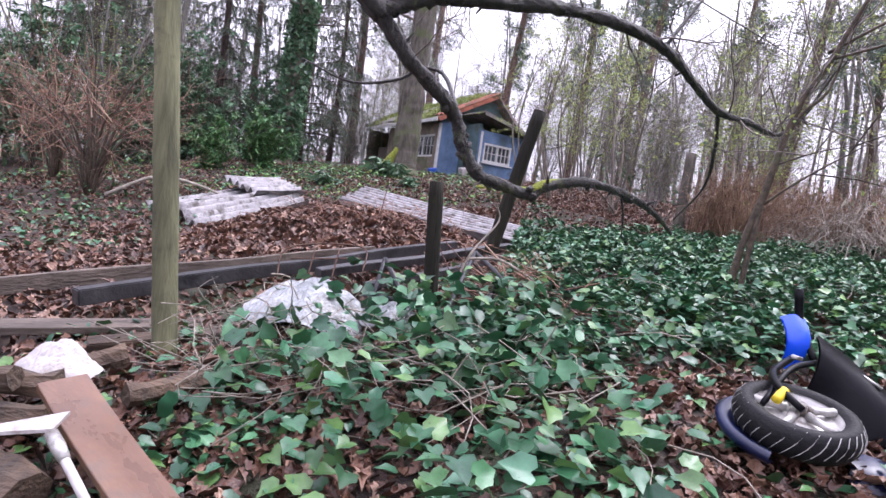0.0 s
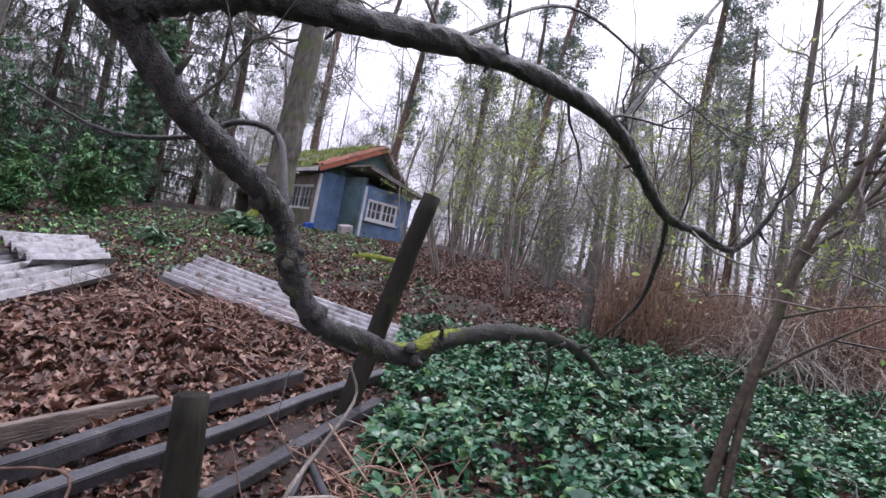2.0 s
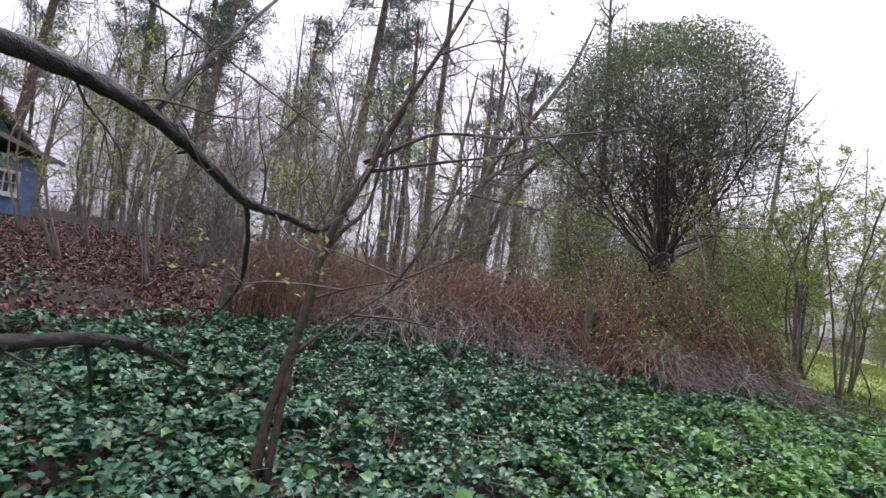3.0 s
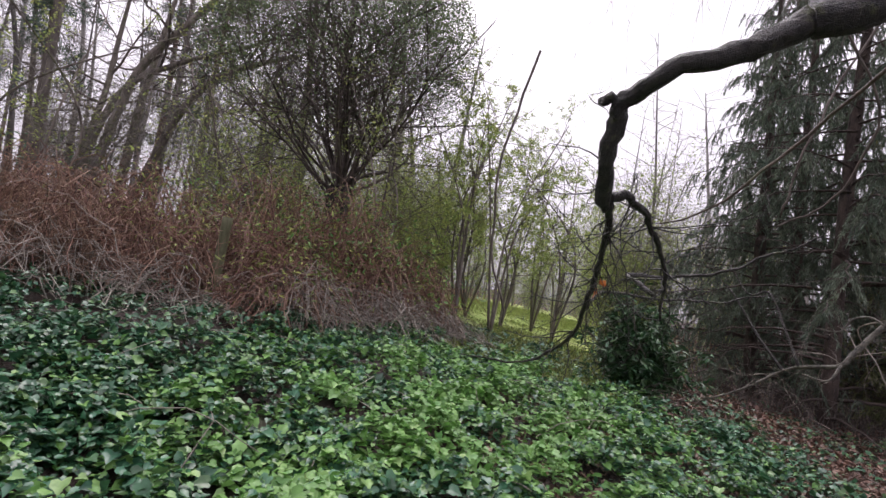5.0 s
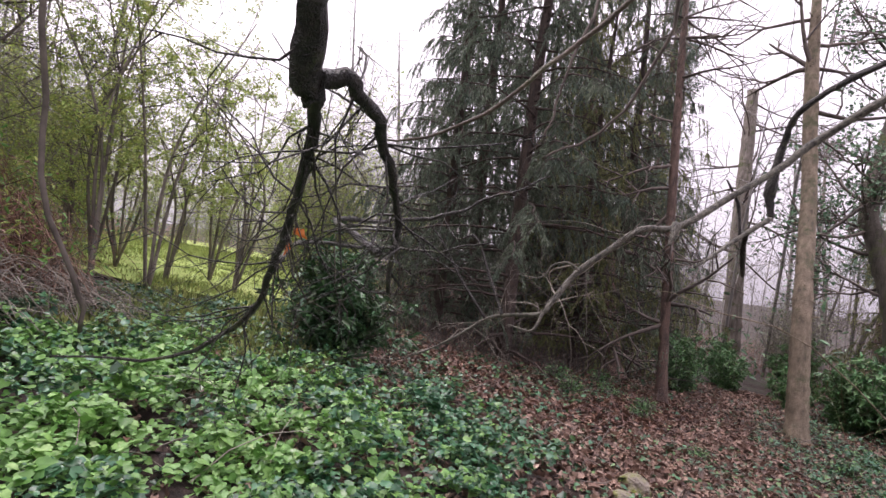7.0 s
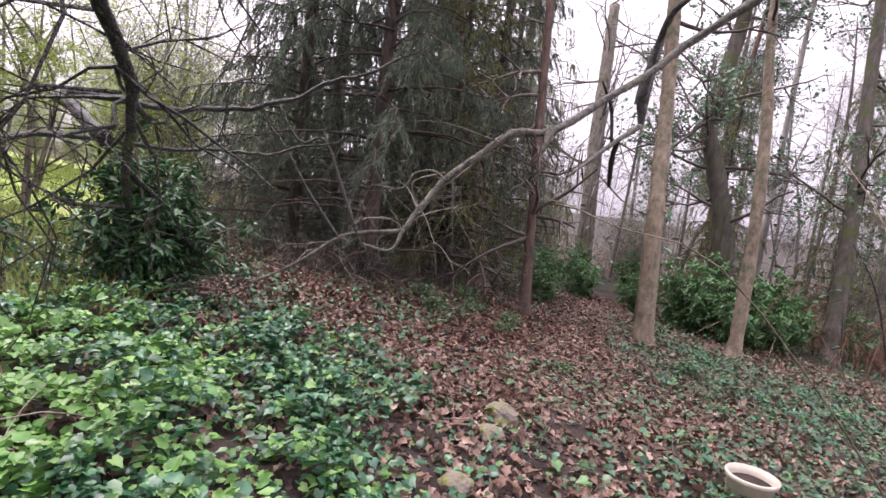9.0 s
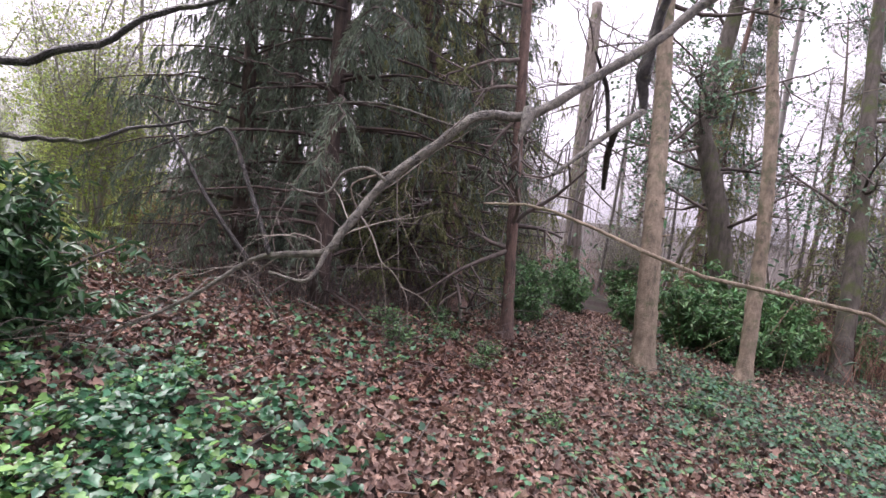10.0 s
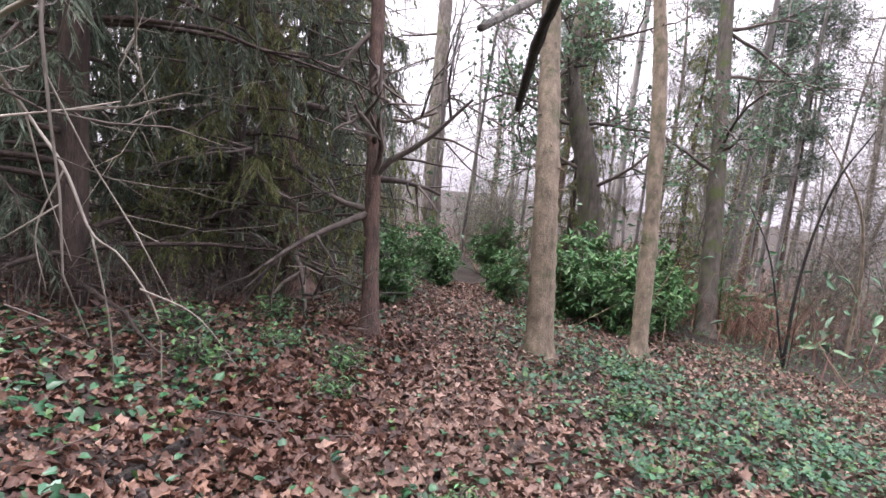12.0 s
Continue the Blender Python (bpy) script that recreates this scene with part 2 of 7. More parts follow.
M["brick"] = mat("grimy_render", (0.15, 0.12, 0.1), (0.3, 0.25, 0.2), 3, 0.9, 0.4, patch=(0.12, 0.13, 0.07), patch_scale=1.2, patch_at=0.55)
M["white_paint"] = mat("peeling_white_paint", (0.55, 0.55, 0.54), (0.78, 0.78, 0.76), 6, 0.6, 0.2, patch=(0.36, 0.34, 0.3), patch_scale=5, patch_at=0.64)
M["tile"] = mat("red_clay_tile", (0.17, 0.055, 0.036), (0.33, 0.115, 0.07), 5, 0.85, 0.3, objrand=0.4, patch=(0.09, 0.085, 0.045), patch_scale=1.6, patch_at=0.57)
M["roof_felt"] = mat("old_roof_felt", (0.12, 0.11, 0.1), (0.3, 0.27, 0.25), 4, 0.9, 0.5, patch=(0.13, 0.15, 0.05), patch_scale=1.6, patch_at=0.55)
# near-black floor tone: the gloom indoors is put into the colour
M["dark_in"] = mat("shaded_interior", (0.012, 0.011, 0.01), (0.03, 0.027, 0.025), 3, 0.9, 0.0)
M["scoot_blue"] = mat("scooter_blue", (0.008, 0.05, 0.5), (0.015, 0.09, 0.75), 3, 0.2, 0.0)
M["scoot_navy"] = mat("scooter_navy", (0.003, 0.005, 0.025), (0.006, 0.012, 0.06), 4, 0.3, 0.0)
M["scoot_black"] = mat("scooter_black", (0.0015, 0.0015, 0.003), (0.004, 0.004, 0.006), 8, 0.32, 0.05, patch=(0.008, 0.008, 0.009), patch_scale=6, patch_at=0.7, spec=0.12)
M["rubber"] = mat("tyre_rubber", (0.004, 0.004, 0.005), (0.013, 0.013, 0.014), 12, 0.6, 0.2, spec=0.25)
M["alloy"] = mat("dusty_alloy", (0.32, 0.31, 0.29), (0.6, 0.59, 0.57), 9, 0.45, 0.2, metal=0.6, patch=(0.16, 0.14, 0.12), patch_scale=7, patch_at=0.58)
M["yellow"] = mat("yellow_plastic", (0.55, 0.4, 0.01), (0.75, 0.58, 0.02), 6, 0.4, 0.0)
M["red"] = mat("red_plastic", (0.5, 0.02, 0.015), (0.7, 0.05, 0.03), 6, 0.4, 0.0)
M["blue_plastic"] = mat("blue_plastic", (0.02, 0.07, 0.35), (0.04, 0.12, 0.5), 6, 0.35, 0.0)
M["steel_dark"] = mat("black_steel_tube", (0.015, 0.016, 0.018), (0.06, 0.06, 0.065), 10, 0.35, 0.1, metal=0.4)
M["rust"] = mat("rusty_wire", (0.05, 0.03, 0.022), (0.16, 0.09, 0.06), 14, 0.7, 0.2, metal=0.3)
M["pot"] = mat("cream_plastic_tub", (0.5, 0.44, 0.36), (0.68, 0.62, 0.52), 5, 0.45, 0.15, patch=(0.3, 0.25, 0.18), patch_scale=6, patch_at=0.6)
M["stone"] = mat("mossy_grey_stone", (0.13, 0.11, 0.09), (0.3, 0.26, 0.21), 10, 0.9, 0.6, patch=(0.16, 0.18, 0.04), patch_scale=6, patch_at=0.5)
M["orange"] = mat("orange_leaf", (0.5, 0.12, 0.02), (0.7, 0.22, 0.05), 10, 0.5, 0.0, thin=0.2)


def glass_mat():
    m = bpy.data.materials.new("old_window_glass")
    m.use_nodes = True
    b = m.node_tree.nodes["Principled BSDF"]
    b.inputs["Base Color"].default_value = (0.5, 0.55, 0.55, 1)
    b.inputs["Roughness"].default_value = 0.08
    b.inputs["Transmission Weight"].default_value = 0.9
    return m


M["glass"] = glass_mat()


# ---- geometry helpers ----
rng = np.random.default_rng(7)


def ground_z(x, y):
    """Height of the hillside."""
    x, y = np.asarray(x, float), np.asarray(y, float)
    u, v = 30 * np.tanh(x / 30), 30 * np.tanh(y / 30)
    z = 0.2534 + 0.0897 * u + 0.1369 * v - 0.0034 * u * u - 0.0025 * u * v - 0.0003 * v * v
    z = z - 0.33 * np.exp(-((x + 2.6) ** 2 + (y - 8.6) ** 2) / 14) - 0.16 * np.exp(-(x ** 2 + y ** 2) / 2.5)
    return z - 0.2 * np.exp(-((x - 2.5) ** 2 + (y - 8.0) ** 2) / 8)


def smooth_path(points, n):
    """A Catmull-Rom curve of n points through the given ones."""
    p = np.array(points, float)
    if len(p) < 3:
        t = np.linspace(0, 1, n)[:, None]
        return p[0] * (1 - t) + p[-1] * t
    q = np.vstack([2 * p[0] - p[1], p, 2 * p[-1] - p[-2]])
    s = np.linspace(0, len(p) - 1 - 1e-6, n)
    i = s.astype(int)
    t = (s - i)[:, None]
    a, b, c, d = q[i], q[i + 1], q[i + 2], q[i + 3]
    return 0.5 * (2 * b + (c - a) * t + (2 * a - 5 * b + 4 * c - d) * t ** 2 + (3 * b - a - 3 * c + d) * t ** 3)


class Geo:
    """Collects triangles and makes one mesh of them."""

    def __init__(self):
        self.v, self.f, self.n = [], [], 0

    def add(self, v, f):
        self.v.append(np.asarray(v, float).reshape(-1, 3))
        self.f.append(np.asarray(f, int).reshape(-1, 3) + self.n)
        self.n += len(self.v[-1])
        return self

    def tube(self, pts, radii, sides=6, rough=0.0, cap=True):
        p = np.asarray(pts, float)
        n = len(p)
        r = np.interp(np.linspace(0, 1, n), np.linspace(0, 1, len(np.atleast_1d(radii))), np.atleast_1d(radii))
        t = np.gradient(p, axis=0)
        t /= np.linalg.norm(t, axis=1, keepdims=True) + 1e-9
        ref = np.array([0.31, 0.17, 1.0]) if abs(t[:, 2]).mean() < 0.85 else np.array([1.0, 0.23, 0.1])
        a = np.cross(t, ref)
        a /= np.linalg.norm(a, axis=1, keepdims=True) + 1e-9
        b = np.cross(t, a)
        th = np.arange(sides) * 2 * np.pi / sides
        rr = r[:, None] * (1 + (rough * rng.normal(size=(n, sides)) if rough else 0))
        v = p[:, None] + rr[..., None] * (np.cos(th)[None, :, None] * a[:, None] + np.sin(th)[None, :, None] * b[:, None])
        i, j = np.meshgrid(np.arange(n - 1), np.arange(sides), indexing="ij")
        k = (j + 1) % sides
        q0, q1, q2, q3 = i * sides + j, i * sides + k, (i + 1) * sides + k, (i + 1) * sides + j
        f = np.concatenate([np.stack([q0, q1, q2], -1).reshape(-1, 3), np.stack([q0, q2, q3], -1).reshape(-1, 3)])
        v = v.reshape(-1, 3)
        if cap:
            v = np.vstack([v, p[0], p[-1]])
            e = np.arange(sides)
            g = (e + 1) % sides
            last = (n - 1) * sides
            f = np.vstack([f, np.stack([g, e, np.full(sides, n * sides)], -1), np.stack([last + e, last + g, np.full(sides, n * sides + 1)], -1)])
        return self.add(v, f)

    def box(self, size, m=None, bevel=0.0):
        bm = bmesh.new()
        bmesh.ops.create_cube(bm, size=1)
        bmesh.ops.scale(bm, vec=size, verts=bm.verts)
        if bevel:
            bmesh.ops.bevel(bm, geom=bm.edges[:], offset=bevel, segments=2, affect="EDGES", profile=0.6)
        bmesh.ops.triangulate(bm, faces=bm.faces[:])
        if m is not None:
            bmesh.ops.transform(bm, matrix=m, verts=bm.verts)
        bm.verts.index_update()
        self.add([v.co[:] for v in bm.verts], [[v.index for v in q.verts] for q in bm.faces])
        bm.free()
        return self

    def scatter(self, tv, tf, pos, mats):
        """Copies of a small template at the given places."""
        v = np.einsum("nij,kj->nki", mats, tv) + pos[:, None]
        f = tf[None] + (np.arange(len(pos)) * len(tv))[:, None, None]
        return self.add(v.reshape(-1, 3), f.reshape(-1, 3))

    def data(self, name, material, smooth=True):
        me = bpy.data.meshes.new(name)
        v, f = np.vstack(self.v), np.vstack(self.f)
        me.vertices.add(len(v))
        me.vertices.foreach_set("co", v.ravel().astype(np.float32))
        me.loops.add(f.size)
        me.loops.foreach_set("vertex_index", f.ravel().astype(np.int32))
        me.polygons.add(len(f))
        me.polygons.foreach_set("loop_start", np.arange(0, f.size, 3, dtype=np.int32))
        me.update(calc_edges=True)
        me.polygons.foreach_set("use_smooth", np.full(len(f), smooth))
        me.materials.append(material)
        return me


FINE = {"crown", "twig_growth", "foliage", "needle_foliage", "stem_growth", "cane_tangle", "bud_growth", "roof_growth", "dead_creeper"}


def part(name, g, material, parent=None, label="", smooth=True):
    ob = new(name, g.data(name, material, smooth))
    if parent is not None:
        ob.parent = parent
    return tagged(ob, label, kind="stuff" if name in FINE else "")


def thing(name, at, label, category, group="", kind=""):
    """An Empty at a thing's base, which parents its parts; parts are given in its own space."""
    ob = new(name)
    ob.empty_display_size = 0.1
    ob.matrix_world = at if isinstance(at, Matrix) else Matrix.Translation(at)
    return tagged(ob, label, category, group, kind)


def turns(n, tilt=0.5, scale=(0.8, 1.2), up=None):
    """n random turns with a size each: spin about z, then a lean of up to tilt."""
    yaw, lean, way = rng.uniform(0, 2 * np.pi, n), np.abs(rng.normal(0, tilt, n)), rng.uniform(0, 2 * np.pi, n)
    c, s, z, o = np.cos(yaw), np.sin(yaw), np.zeros(n), np.ones(n)
    spin = np.stack([np.stack([c, -s, z], -1), np.stack([s, c, z], -1), np.stack([z, z, o], -1)], -2)
    ax = np.stack([np.cos(way), np.sin(way), z], -1)
    k = np.stack([np.stack([z, z, ax[:, 1]], -1), np.stack([z, z, -ax[:, 0]], -1), np.stack([-ax[:, 1], ax[:, 0], z], -1)], -2)
    r = np.eye(3) + np.sin(lean)[:, None, None] * k + (1 - np.cos(lean))[:, None, None] * (k @ k)
    return (r @ spin) * rng.uniform(*scale, n)[:, None, None]


def fan(outline, lift):
    """A leaf: a fan of triangles from its stalk through an outline, folded along the middle."""
    o = np.array(outline, float)
    v = np.vstack([[0, 0, 0], np.c_[o, lift * np.abs(o[:, 0]) - 0.25 * lift * o[:, 1] ** 2 * 4]])
    k = len(o)
    return v, np.array([[0, i, i + 1] for i in range(1, k)])


IVY = fan([(0.2, -0.18), (0.46, -0.04), (0.44, 0.2), (0.46, 0.45), (0.24, 0.62), (0, 0.95), (-0.24, 0.62), (-0.46, 0.45), (-0.44, 0.2), (-0.46, -0.04), (-0.2, -0.18)], 0.28)
OVAL = fan([(0.14, 0.2), (0.2, 0.5), (0.12, 0.8), (0, 1.0), (-0.12, 0.8), (-0.2, 0.5), (-0.14, 0.2)], 0.4)
DRY = fan([(0.2, 0.02), (0.4, 0.22), (0.27, 0.42), (0.42, 0.66), (0.14, 0.74), (0.02, 1.05), (-0.16, 0.74), (-0.4, 0.7), (-0.24, 0.4), (-0.38, 0.16), (-0.16, 0.03)], 0.7)
TINY = fan([(0.25, 0.45), (0, 1.0), (-0.25, 0.45)], 0.3)
BLADE = (np.array([(-0.05, 0, 0), (0.05, 0, 0), (0.02, 0.12, 0.6), (0, 0.4, 1.0)]), np.array([(0, 1, 2), (0, 2, 3)]))
TWIGLET = (np.array([(-0.0045, 0, 0), (0.0045, 0, 0), (0.05, 0.03, 0.55), (0.043, 0.027, 0.55), (0.02, 0.11, 1.0)]), np.array([(0, 1, 2), (0, 2, 3), (3, 2, 4)]))
NEEDLE = (np.array([(-0.09, 0, 0), (0.09, 0, 0), (0, 0, 1.0)]), np.array([(0, 1, 2)]))


def aim(dirs, scale):
    """Turns that carry the z axis to the given directions."""
    d = dirs / (np.linalg.norm(dirs, axis=1, keepdims=True) + 1e-9)
    h = rng.normal(size=d.shape)
    a = np.cross(d, h)
    a /= np.linalg.norm(a, axis=1, keepdims=True) + 1e-9
    return np.stack([a, np.cross(d, a), d], -1) * np.asarray(scale).reshape(-1, 1, 1)


def noise2(x, y, s=1.0):
    """Cheap smooth variation over the plan, about -1 to 1."""
    return (np.sin(1.7 * x * s + 1.3 * np.sin(0.9 * y * s)) + np.sin(2.3 * y * s + 1.1 * np.sin(1.3 * x * s + 2))) * 0.5


def branch_out(g, tips, start, way, length, radius, level, opts):
    """A bough with side shoots, down to twigs."""
    seg = 5 if level < 1 else 3 if level < 2 else 2
    pts, d, p = [np.array(start)], np.array(way, float), np.array(start, float)
    for _ in range(seg):
        d = d + rng.normal(0, opts["wander"], 3) + np.array([0, 0, opts["rise"]])
        d /= np.linalg.norm(d)
        p = p + d * length / seg
        pts.append(p)
    pts = np.array(pts)
    g.tube(pts, [radius, radius * 0.35], 4 if level < 1 else 3, cap=False)
    if level >= opts["levels"]:
        tips.append(pts[-1])
        tips.append(pts[-2])
        return
    for _ in range(opts["shoots"][min(level, len(opts["shoots"]) - 1)]):
        k = rng.uniform(0.25, 1.0) * seg
        i = min(int(k), seg - 1)
        q = pts[i] + (pts[i + 1] - pts[i]) * (k - i)
        side = rng.normal(size=3)
        side -= d * (side @ d)
        side /= np.linalg.norm(side)
        w = d * rng.uniform(0.4, 0.9) + side * rng.uniform(0.5, 1.0)
        branch_out(g, tips, q, w / np.linalg.norm(w), length * rng.uniform(0.4, 0.65), radius * 0.5, level + 1, opts)


# ---- ground ----
def make_ground():
    """One sheet, fine near the walk and coarse towards the horizon."""
    near = np.arange(-12, 24.01, 0.2)
    far = np.array([30, 38, 50, 70, 100, 160, 260, 420, 700])
    xs = np.concatenate([(-far - 6)[::-1] + 6 - 12 + 12, near, far])
    ys = np.concatenate([(-far)[::-1], np.arange(-24, 26.01, 0.2), far])
    xs = np.unique(np.round(xs, 3))
    x, y = np.meshgrid(xs, ys, indexing="ij")
    z = ground_z(x, y) + 0.035 * noise2(x, y, 1.6) + 0.02 * noise2(y, x, 4.1)
    n, k = x.shape
    i, j = np.meshgrid(np.arange(n - 1), np.arange(k - 1), indexing="ij")
    a, b, c, d = i * k + j, (i + 1) * k + j, (i + 1) * k + j + 1, i * k + j + 1
    g = Geo().add(np.stack([x, y, z], -1).reshape(-1, 3),
                  np.concatenate([np.stack([a, b, c], -1).reshape(-1, 3), np.stack([a, c, d], -1).reshape(-1, 3)]))
    ob = part("ground", g, M["earth"])
    tagged(ob, "hillside soil under brown leaf litter and moss", "ground", kind="structure")


make_ground()

BRAMBLE_LINE = np.array([(1.4, 13.0), (2.4, 10.6), (3.6, 8.9), (5.2, 8.0), (6.9, 6.6), (8.3, 5.0), (9.7, 4.2), (11.0, 3.8)])
STRAW_LINE = np.array([(3.9, 9.0), (4.5, 8.5), (5.6, 7.8), (6.9, 6.6)])
LITTER_LINE = np.array([(-2, -1.5), (3.0, -0.6), (5.5, 0.3), (7.3, 0.6), (8.0, -0.1), (8.7, -0.5), (9.6, -0.3), (10.1, 0.7), (10.5, 1.7), (12.5, 3.0)])


def ivy_cover(x, y, clumps=True):
    """How thick the ivy grows at a place, 0 to 1."""
    top = np.interp(x, BRAMBLE_LINE[:, 0], BRAMBLE_LINE[:, 1], left=13.0, right=3.8)
    low = np.interp(x, LITTER_LINE[:, 0], LITTER_LINE[:, 1])
    inside = (y < top + 0.3) & (y > low) & (x < 12)
    edge = 0.25 + 0.17 * (y - 3.2)
    yard = (x < edge) & (y > 2.6)
    c = np.where(inside & ~yard, 1.0, 0.0)
    c = np.where((x < 0.2) & (y > 1.0) & (y < 2.9) & (x > -1.0), 0.55, c)
    c = np.where((x <= -1.0) & (y < 3.2), 0.12, c)
    # scattered sprigs over the leaf floor, thicker on the slope beyond the trees
    sprig = (y <= low) & (x > 4.5)
    c = np.where(sprig, 0.22 + 0.2 * (noise2(x, y, 1.1) > 0.1), c)
    path = np.abs((y + 1.0) + 0.98 * (x - 8.6)) < 1.2 + 0.0 * x
    c = np.where(sprig & path & (x > 9.8), 0.05, c)
    c = np.where(sprig & (y < -7.5) & (x < 13), 0.75, c)
    c = np.where(sprig & ((y + 1.0) + 0.98 * (x - 8.6) < -2.0), 0.45 + 0.3 * (noise2(x, y, 0.9) > -0.2), c)
    c = np.where((x < 1.5) & (y > 10.5) & (y < 20), 0.55, c)
    c = np.where((x < -3.2) & (y > 5) & (y < 16), 0.6, c)
    c = np.where((y < 3.0) & (x > -1.0) & (x < 2.6) & (c > 0.3), np.where(y < 2.2, 0.3, 0.44) + 0.2 * noise2(x, y, 3.0), c)
    c = np.where((x > 1.0) & (x < 2.7) & (y > 1.7) & (y < 3.0), 0.1, c)
    if not clumps:
        return c
    return c * np.clip(0.6 + 0.3 * noise2(x, y, 2.2) + 0.42 * noise2(y + 3, x, 5.3), 0.05, 1)


def ivy_height(x, y):
    """The ivy carpet rises in low cushions."""
    return 0.07 + 0.07 * noise2(x + 1, y, 2.2) + 0.06 * noise2(y, x + 2, 5.3) + 0.05 * noise2(x, y, 9.1)


def make_ivy():
    n = 230000
    x = np.concatenate([rng.uniform(-2, 6, n // 2), rng.uniform(4, 14, n // 2), rng.uniform(-9, -2, 13000), rng.uniform(6, 14, 16000), rng.uniform(-5, 2, 11000), rng.uniform(7, 13, 12000), rng.uniform(4.2, 9.5, 48000)])
    y = np.concatenate([rng.uniform(0.8, 9, n // 2), rng.uniform(-7, 8, n // 2), rng.uniform(3, 16, 13000), rng.uniform(-16, -6, 16000), rng.uniform(10, 20, 11000), rng.uniform(-8, -1.5, 12000), rng.uniform(0.3, 5, 48000)])
    keep = rng.uniform(0, 1, len(x)) < ivy_cover(x, y)
    x, y = x[keep], y[keep]
    dense = ivy_cover(x, y) > 0.5
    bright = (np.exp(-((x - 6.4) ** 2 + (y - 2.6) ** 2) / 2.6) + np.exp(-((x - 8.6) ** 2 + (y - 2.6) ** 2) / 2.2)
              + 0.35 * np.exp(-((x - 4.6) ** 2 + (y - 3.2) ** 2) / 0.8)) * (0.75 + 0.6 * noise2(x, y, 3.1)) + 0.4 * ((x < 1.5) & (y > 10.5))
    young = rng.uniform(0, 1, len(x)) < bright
    z = ground_z(x, y) + np.where(dense, np.clip(ivy_height(x, y), 0, 1) + rng.uniform(0.0, 0.11, len(x)), rng.uniform(0.01, 0.09, len(x)))
    size = np.where(rng.uniform(0, 1, len(x)) < 0.25, 1.4, 0.9) * np.where(y < -1.5, 0.85, 1) * np.where(x < 3.5, 1.3, 1)
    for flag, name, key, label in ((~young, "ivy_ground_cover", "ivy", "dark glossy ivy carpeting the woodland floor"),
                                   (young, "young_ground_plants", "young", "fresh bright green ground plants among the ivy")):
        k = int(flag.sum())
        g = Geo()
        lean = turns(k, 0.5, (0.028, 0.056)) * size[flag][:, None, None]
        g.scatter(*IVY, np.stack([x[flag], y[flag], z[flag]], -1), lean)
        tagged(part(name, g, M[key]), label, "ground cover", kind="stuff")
    # stems creeping under the leaves
    g = Geo()
    for _ in range(380):
        a = rng.uniform(-1.2, 9) if _ % 2 else rng.uniform(-1.2, 2.4), rng.uniform(1.2, 6) if _ % 2 else rng.uniform(1.3, 3.4)
        if ivy_cover(np.array(a[0]), np.array(a[1])) < 0.3:
            continue
        w = rng.uniform(0, 6.28)
        s = np.linspace(0, rng.uniform(0.3, 0.9), 6)
        px_, py_ = a[0] + s * np.cos(w) + 0.08 * np.sin(7 * s), a[1] + s * np.sin(w) + 0.08 * np.cos(6 * s)
        g.tube(np.stack([px_, py_, ground_z(px_, py_) + 0.05 + 0.2 * rng.uniform() * np.sin(s * 3.4)], -1), [0.0035, 0.002], 4, cap=False)
    tagged(part("ivy_stems", g, M["twig_pale"]), "thin woody ivy stems creeping under the leaves", "stems", kind="stuff")


def make_litter():
    n = 90000
    x = np.concatenate([rng.uniform(-4.5, 4, 26000), rng.uniform(4, 16, n - 26000), rng.uniform(-8, 6, 24000), rng.normal(9.2, 1.0, 11000), rng.uniform(-7, 4.4, 30000), rng.uniform(8, 14.5, 17000), rng.uniform(-4, 4, 16000), rng.uniform(-8.5, -3.5, 10000), rng.uniform(-2, 2.6, 8000)])
    y = np.concatenate([rng.uniform(0.6, 9.5, 26000), rng.uniform(-11, 3, n - 26000), rng.uniform(9, 20, 24000), rng.normal(-2.0, 1.1, 11000), rng.uniform(-7, 1.0, 30000), rng.uniform(-4.5, 1.6, 17000), rng.uniform(8, 14.5, 16000), rng.uniform(2, 12, 10000), rng.uniform(0.7, 2.9, 8000)])
    keep = (rng.uniform(0, 1, len(x)) > 0.64 * np.sqrt(ivy_cover(x, y, False)))
    x, y = x[keep], y[keep]
    z = ground_z(x, y) + rng.uniform(0.01, 0.05, len(x))
    # yard leaves are wet; the circle paints the spruces' shade in darker leaves
    wet_or_shaded = (x < 4) | ((x - 12.6) ** 2 + (y + 0.9) ** 2 < (3.0 + 0.5 * noise2(x, y, 2.0)) ** 2)
    for flag, key, label in ((wet_or_shaded, "litter_wet_shaded", "dark brown matted leaves, wet in the yard, shade-darkened under the spruces"), (~wet_or_shaded, "litter", "reddish brown dead leaves covering the ground")):
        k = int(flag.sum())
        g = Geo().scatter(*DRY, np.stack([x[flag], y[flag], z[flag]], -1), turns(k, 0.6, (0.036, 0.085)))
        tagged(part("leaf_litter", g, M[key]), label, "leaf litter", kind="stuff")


make_ivy()
make_litter()


# ---- trees ----
def limb_curve(pts, radii, n, sides=10, rough=0.05):
    return Geo().tube(smooth_path(pts, n), radii, sides, rough)


